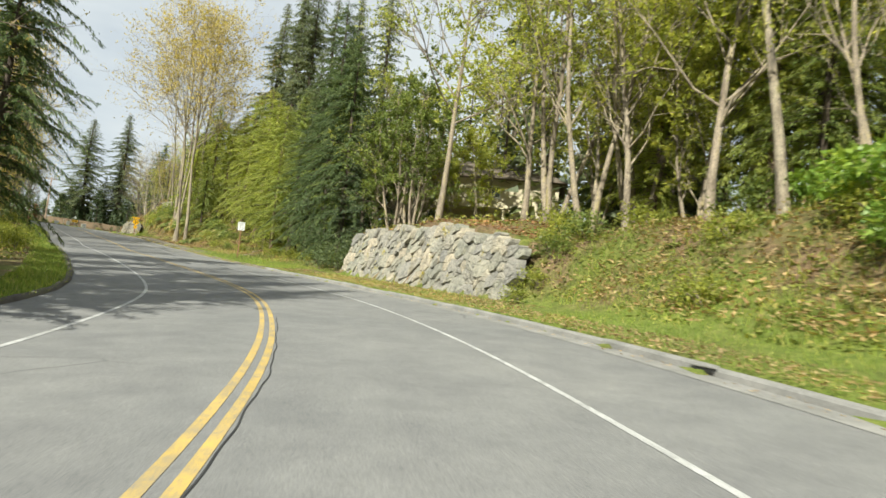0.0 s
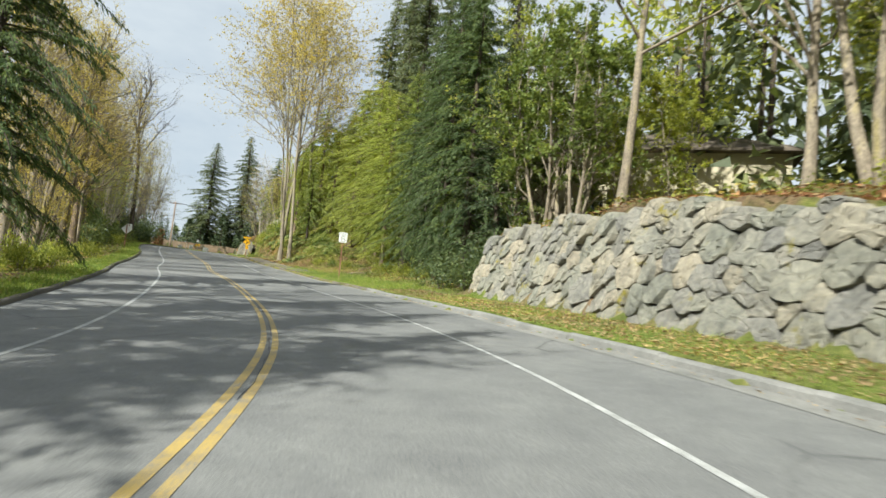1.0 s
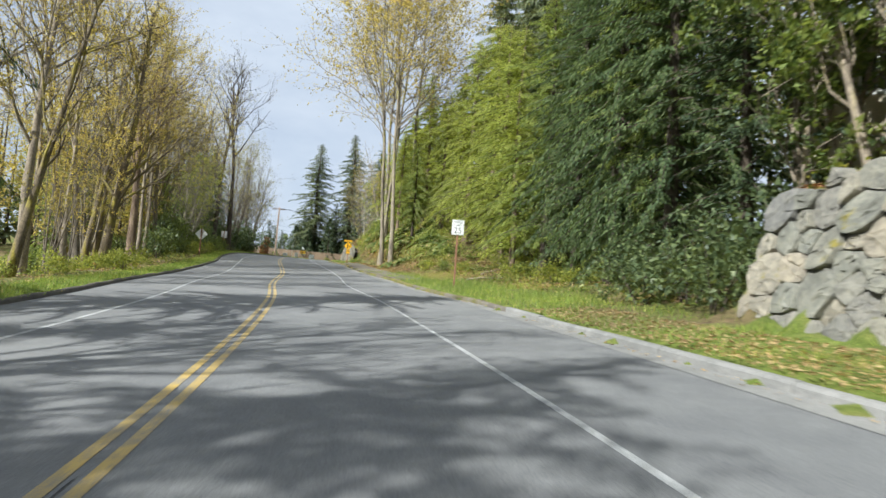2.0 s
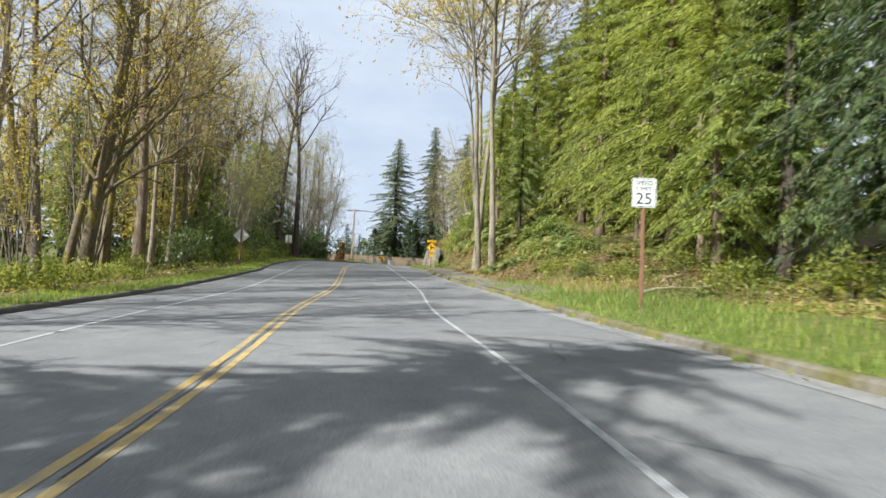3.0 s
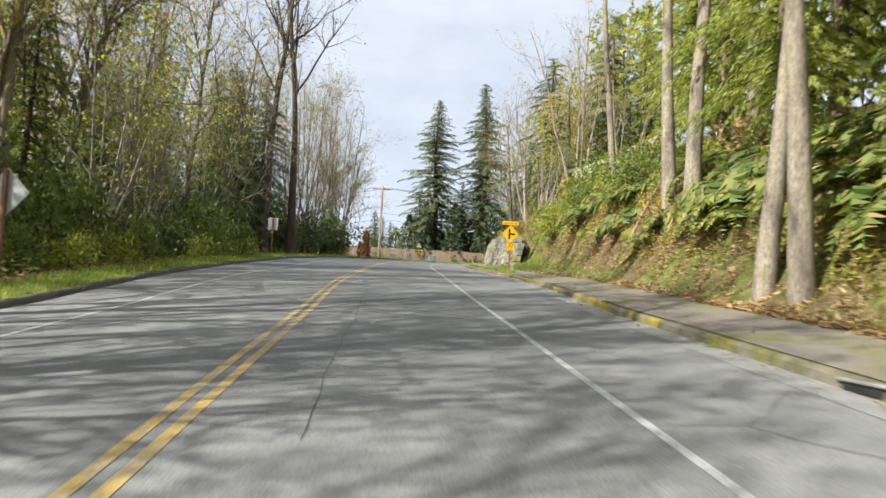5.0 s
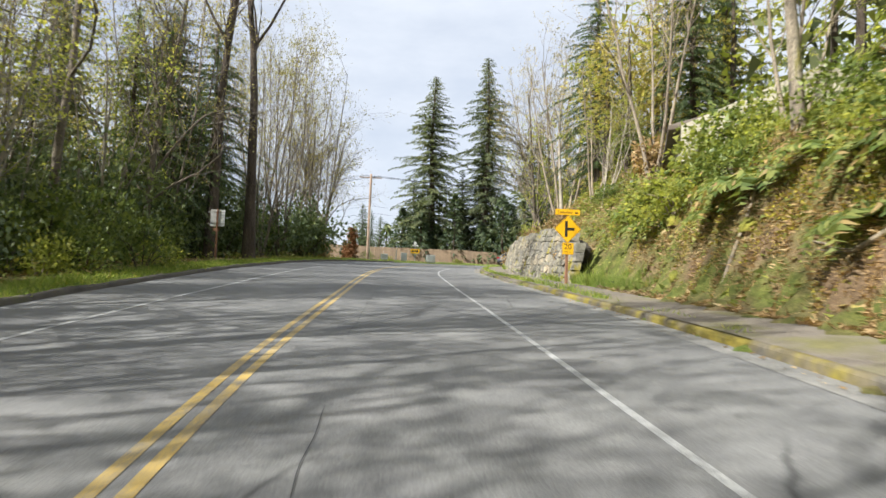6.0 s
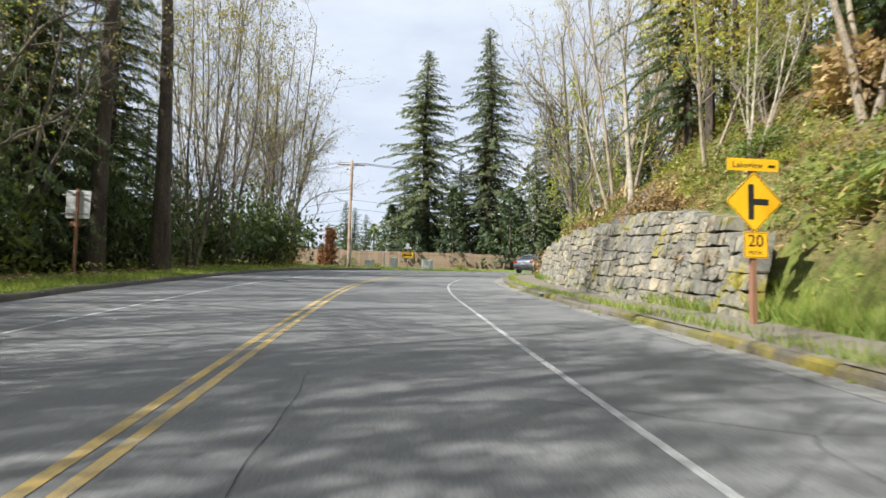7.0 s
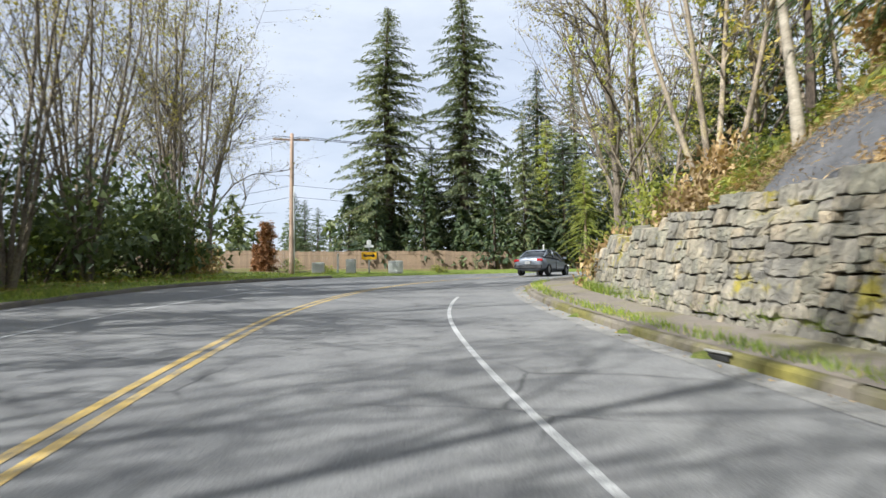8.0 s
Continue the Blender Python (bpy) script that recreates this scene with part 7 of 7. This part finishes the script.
def house(name, x, y, z, rz, w, d, h, rise, wall_mat, label, windows):
    ob = thing(name, x, y, z, rz, label, "house", "houses above the road")
    t = 0.22
    # front wall with real openings, then the other three
    cols = sorted(windows)
    left, pieces = 0.0, []
    for wx, wz, ww, wh in cols:
        pieces += [(left, 0, wx, h), (wx, 0, wx + ww, wz), (wx, wz + wh, wx + ww, h)]
        left = wx + ww
    for x0, z0, x1, z1 in pieces + [(left, 0, w, h)]:
        part("wall", Shape().box(x0, 0, z0, x1, t, z1).mesh("wall", wall_mat), ob)
    for a in ((0, t, t, d), (w - t, t, w, d), (t, d - t, w - t, d)):
        part("wall", Shape().box(a[0], a[1], 0, a[2], a[3], h).mesh("wall", wall_mat), ob)
    part("floor_slab", Shape().box(t, t, 2.6, w - t, d - t, 2.8).mesh("floor_slab", CONCRETE), ob)
    o = 0.6
    r = Shape()
    e = [(-o, -o, h), (w + o, -o, h), (w + o, d + o, h), (-o, d + o, h), (-o, -o, h + 0.16), (w + o, -o, h + 0.16), (w + o, d + o, h + 0.16), (-o, d + o, h + 0.16), (d * 0.45, d / 2, h + rise), (w - d * 0.45, d / 2, h + rise)]
    r.add(e, [(3, 2, 1, 0), (0, 1, 5, 4), (1, 2, 6, 5), (2, 3, 7, 6), (3, 0, 4, 7), (4, 5, 9, 8), (5, 6, 9), (6, 7, 8, 9), (7, 4, 8)])
    roof = part("roof", r.mesh("roof", ROOFING), ob, "brown shingled hip roof")
    part("gutter", Shape().box(-o, -o - 0.1, h - 0.02, w + o, -o - 0.005, h + 0.12, bevel=0.02).mesh("gutter", ROOFING), roof, "brown rain gutter")
    for wx, wz, ww, wh in cols:
        win = part("window", Shape().box(wx - 0.08, -0.04, wz - 0.08, wx + ww + 0.08, -0.003, wz, bevel=0.008).mesh("window", TRIM_WHITE), ob, "white framed window")
        fr = Shape().box(wx, 0.04, wz, wx + 0.06, 0.10, wz + wh).box(wx + ww - 0.06, 0.04, wz, wx + ww, 0.10, wz + wh).box(wx + 0.06, 0.04, wz, wx + ww - 0.06, 0.10, wz + 0.06).box(wx + 0.06, 0.04, wz + wh - 0.06, wx + ww - 0.06, 0.10, wz + wh).box(wx + ww / 2 - 0.025, 0.045, wz + 0.06, wx + ww / 2 + 0.025, 0.095, wz + wh - 0.06)
        part("sash", fr.mesh("sash", TRIM_WHITE), win)
        part("pane", Shape().box(wx + 0.06, 0.065, wz + 0.06, wx + ww - 0.06, 0.075, wz + wh - 0.06).mesh("pane", GLASS), win)
    return ob


h1 = house("house", -5.5, 53.4, 6.3, -8, 13.0, 8.0, 4.9, 2.2, STUCCO, "cream house behind the trees above the wall", [(1.3, 3.2, 0.9, 1.2), (3.1, 0.9, 1.2, 1.3), (7.6, 3.5, 1.0, 0.9)])
part("porch_roof", Shape().prism([(3.9, 2.3), (9.4, 2.3), (9.4, 2.5), (6.6, 4.1), (3.9, 2.5)], -2.4, -0.01).mesh("porch_roof", STUCCO), h1, "low gabled porch roof")
for px in (4.2, 9.1):
    part("porch_post", Shape().box(px - 0.09, -2.3, -0.5, px + 0.09, -2.12, 2.3).mesh("porch_post", STUCCO), h1)
h2 = house("house", -45.2, 102.6, 8.6, 14, 12.0, 8.0, 3.4, 2.4, PALE_SIDING, "pale house with a brown roof close behind the bank", [(4.0, 1.2, 1.4, 1.3), (8.0, 1.2, 1.8, 1.3)])
part("gable", Shape().prism([(-0.2, 2.3), (8.2, 2.3), (8.2, 3.5), (4.0, 5.3), (-0.2, 3.5)], -0.75, 3.0).mesh("gable", PALE_SIDING), h2, "pale boarded gable")


# ---- cars ----
def car_paint(name, colour):
    m, t, b = shader(name, 0.32, 0.35, 0.5)
    n = noise_of(t, 6.0, 4.0)
    t.links.new(ramp(t, n.outputs["Fac"], [(0.3, tuple(c * 0.85 for c in colour)), (0.7, colour)]), b.inputs["Base Color"])
    b.inputs["Coat Weight"].default_value, b.inputs["Coat Roughness"].default_value = 0.6, 0.06
    return m


RUBBER = grained("tyre_rubber", [(0.3, (0.015, 0.015, 0.015)), (0.7, (0.03, 0.03, 0.03))], 5, 40, 0.85, 0.2, 0.003)
BLACK_TRIM = grained("black_plastic", [(0.3, (0.018, 0.018, 0.019)), (0.7, (0.035, 0.035, 0.036))], 5, 40, 0.6, 0.1, 0.002)
TAIL_RED, _t, _b = shader("tail_lamp_red", 0.15, 0.0, 0.6)
_b.inputs["Base Color"].default_value = (0.30, 0.012, 0.012, 1)
HEAD_CLEAR, _t, _b = shader("lamp_clear", 0.08, 0.2, 0.7)
_b.inputs["Base Color"].default_value = (0.6, 0.62, 0.64, 1)


def loft(rows, n=14, power=3.2):
    """A body from rows of y, half width, bottom, top, inset of the top edge."""
    sh, v = Shape(), []
    for y, w, zb, zt, tuck in rows:
        for k in range(n):
            a = 2 * math.pi * k / n
            c, s = math.cos(a), math.sin(a)
            sx, sz = math.copysign(abs(c) ** (2 / power), c), math.copysign(abs(s) ** (2 / power), s)
            zz = (zb + zt) / 2 + sz * (zt - zb) / 2
            ww = w - tuck * max(0, (zz - zb) / (zt - zb)) ** 1.5
            v.append((sx * ww, y, zz))
    f = [(i * n + k, (i + 1) * n + k, (i + 1) * n + (k + 1) % n, i * n + (k + 1) % n) for i in range(len(rows) - 1) for k in range(n)]
    f += [tuple(range(n)), tuple((len(rows) - 1) * n + k for k in range(n - 1, -1, -1))]
    return sh.add(v, f)


def car(s, u, label, paint, tall, turn=0.0):
    x, y = place(s, u)
    z = float(np.interp(s, STATION, LINE[:, 2]) + bank(s) * u)
    ob = thing("car", float(x), float(y), z, heading(s) + turn, label, "car", "cars on the road")
    k = 1.22 if tall else 1.0
    low = [(-2.28, 0.70, 0.40, 0.86, 0.04), (-2.22, 0.84, 0.28, 0.98 * k, 0.06), (-1.7, 0.89, 0.22, 1.03 * k, 0.07), (-0.8, 0.90, 0.20, 1.00 * k, 0.08), (0.5, 0.90, 0.20, 0.96 * k, 0.08), (1.3, 0.89, 0.21, 0.92 * k, 0.10), (1.9, 0.86, 0.24, 0.80 * k, 0.12), (2.2, 0.78, 0.28, 0.68 * k, 0.10), (2.28, 0.64, 0.36, 0.56 * k, 0.04)]
    part("body", loft(low, 18).mesh("body", paint, True), ob)
    rear = -2.0 if tall else -1.75
    top = 1.72 if tall else 1.44
    cab = [(rear, 0.72, 0.92 * k, 1.04 * k, 0.05), (rear + 0.35, 0.76, 0.9 * k, (top + 1.04 * k) / 2 + 0.02, 0.10), (-0.85, 0.77, 0.9 * k, top - 0.03, 0.16), (0.0, 0.77, 0.9 * k, top - 0.02, 0.17), (0.55, 0.76, 0.88 * k, top - 0.12, 0.15), (1.25, 0.70, 0.86 * k, 0.95 * k, 0.05)]
    part("window_glass", loft(cab, 16, 3.6).mesh("window_glass", TINT, True), ob, "dark tinted glass")
    lid = [(rear + 0.62, 0.55, top - 0.10, top - 0.05, 0.0), (-0.85, 0.60, top - 0.06, top + 0.005, 0.0), (0.0, 0.60, top - 0.06, top + 0.012, 0.0), (0.42, 0.57, top - 0.14, top - 0.05, 0.0)]
    part("roof", loft(lid, 14, 3.6).mesh("roof", paint, True), ob)
    for sx in (-1, 1):
        for a, b in (((rear + 0.08, 1.02 * k, 0.70), (rear + 0.75, top - 0.06, 0.60)), ((-0.35, 0.98 * k, 0.755), (-0.35, top - 0.05, 0.61)), ((1.18, 0.95 * k, 0.68), (0.45, top - 0.08, 0.58))):
            part("pillar", Shape().tube([(sx * a[2], a[0], a[1]), (sx * (a[2] + b[2] + 0.04) / 2, (a[0] + b[0]) / 2, (a[1] + b[1]) / 2), (sx * b[2], b[0], b[1])], [0.045, 0.04, 0.035], 6).mesh("pillar", paint, True), ob)
        part("tail_light", Shape().box(sx * 0.66 - 0.17, -2.295, 0.74 * k, sx * 0.66 + 0.17, -2.16, 0.88 * k, bevel=0.03).mesh("tail_light", TAIL_RED), ob, "red tail light")
        part("headlight", Shape().box(sx * 0.60 - 0.16, 2.12, 0.55 * k, sx * 0.60 + 0.16, 2.27, 0.67 * k, bevel=0.03).mesh("headlight", HEAD_CLEAR), ob, "clear headlight")
        part("mirror", Shape().box(sx * 0.97 - 0.09, 0.78, 0.94 * k, sx * 0.97 + 0.09, 0.92, 1.07 * k, bevel=0.03).mesh("mirror", paint), ob)
        # the body has no gap here; a thin black strip draws its shade
        part("door_line", Shape().box(sx * 0.895 - 0.012, -0.36, 0.32, sx * 0.895 + 0.012, -0.345, 0.92 * k).mesh("door_line", BLACK_TRIM), ob, "black strip for the shade in the door gap")
    part("bumper", Shape().box(-0.80, -2.335, 0.34, 0.80, -2.2, 0.56, bevel=0.05).mesh("bumper", BLACK_TRIM), ob, "dark lower bumper")
    part("rear_plate", Shape().box(-0.16, -2.35, 0.60, 0.16, -2.29, 0.76, bevel=0.005).mesh("rear_plate", STEEL), ob, "small pale plate")
    r = 0.36 if tall else 0.32
    a = np.arange(20) * 2 * math.pi / 20
    for wx in (-0.79, 0.79):
        for wy in (-1.38, 1.36):
            tyre, hub = Shape(), Shape()
            ring = [(0.62, -0.10), (0.94, -0.11), (1.0, -0.06), (1.0, 0.06), (0.94, 0.11), (0.62, 0.10)]
            v = [(wx + dx, wy + r * q * math.cos(b), r + r * q * math.sin(b)) for b in a for q, dx in ring]
            tyre.add(v, [(i * 6 + j, i * 6 + (j + 1) % 6, ((i + 1) % 20) * 6 + (j + 1) % 6, ((i + 1) % 20) * 6 + j) for i in range(20) for j in range(6)])
            w = part("wheel", tyre.mesh("wheel", RUBBER, True), ob, "black tyre")
            for sgn in (-1, 1):
                for sp in range(5):
                    b = sp * 1.2566
                    hub.add([(wx + sgn * 0.09, wy + r * q * math.cos(b + e), r + r * q * math.sin(b + e)) for q, e in ((0.1, -0.9), (0.62, -0.22), (0.62, 0.22), (0.1, 0.9))], [(0, 1, 2, 3)])
                hub.add([(wx + sgn * 0.07, wy + r * 0.63 * math.cos(b), r + r * 0.63 * math.sin(b)) for b in a], [tuple(range(20))])
            part("rim", hub.mesh("rim", STEEL), w, "grey alloy rim")
    return ob


car(217.5, 0.7, "dark blue-grey sedan rounding the bend", car_paint("slate_paint", (0.18, 0.20, 0.235)), False, 18.0)
car(243.0, 1.8, "dark compact utility vehicle further round the bend", car_paint("dark_paint", (0.035, 0.037, 0.04)), True)


# ---- the rock walls, stone by stone ----
rock_wall("rock_wall", "retaining wall of big grey fitted boulders with moss", (84.7, 105.0), [(84.5, 8.7), (90, 8.65), (94, 8.95), (97, 9.25), (100, 9.6), (105, 10.0)], WALL_A_TOP, 0.30, (0.78, 0.60), GRANITE, 5, 0.017, 0.11, "rock walls", fitted_cells, 1.35)
rock_wall("rock_wall", "old stacked retaining wall of weathered mossy stone", (176.0, 198.5), [(172, 8.5), (180, 8.2), (190, 7.7), (199, 7.2)], WALL_B_TOP, 0.22, (0.43, 0.275), SANDSTONE, 8, 0.022, 0.06, "rock walls", stacked_cells, 0.8)


def slope_sheet():
    """Dark fabric pegged over the bare slope above the stacked wall."""
    ss, us = np.linspace(186.6, 190.6, 26), np.linspace(9.1, 11.2, 14)
    v = []
    for i, s in enumerate(ss):
        for j, u in enumerate(us):
            edge = u + (0.22 * math.sin(s * 1.9) if j in (0, 13) else 0) + (0.06 * (s - 186) if j == 0 else 0)
            x, y = place(s, edge)
            v.append((float(x), float(y), ground_at(float(x), float(y)) + 0.05 + 0.035 * math.sin(s * 3.1 + u * 2.0) * math.sin(u * 4.3)))
    f = [(i * 14 + j, i * 14 + j + 1, (i + 1) * 14 + j + 1, (i + 1) * 14 + j) for i in range(25) for j in range(13)]
    tagged(part("slope_sheet", mesh_of("slope_sheet", v, f, FABRIC, True)), "dark grey fabric sheet over the slope above the wall", "ground cover sheet")


slope_sheet()
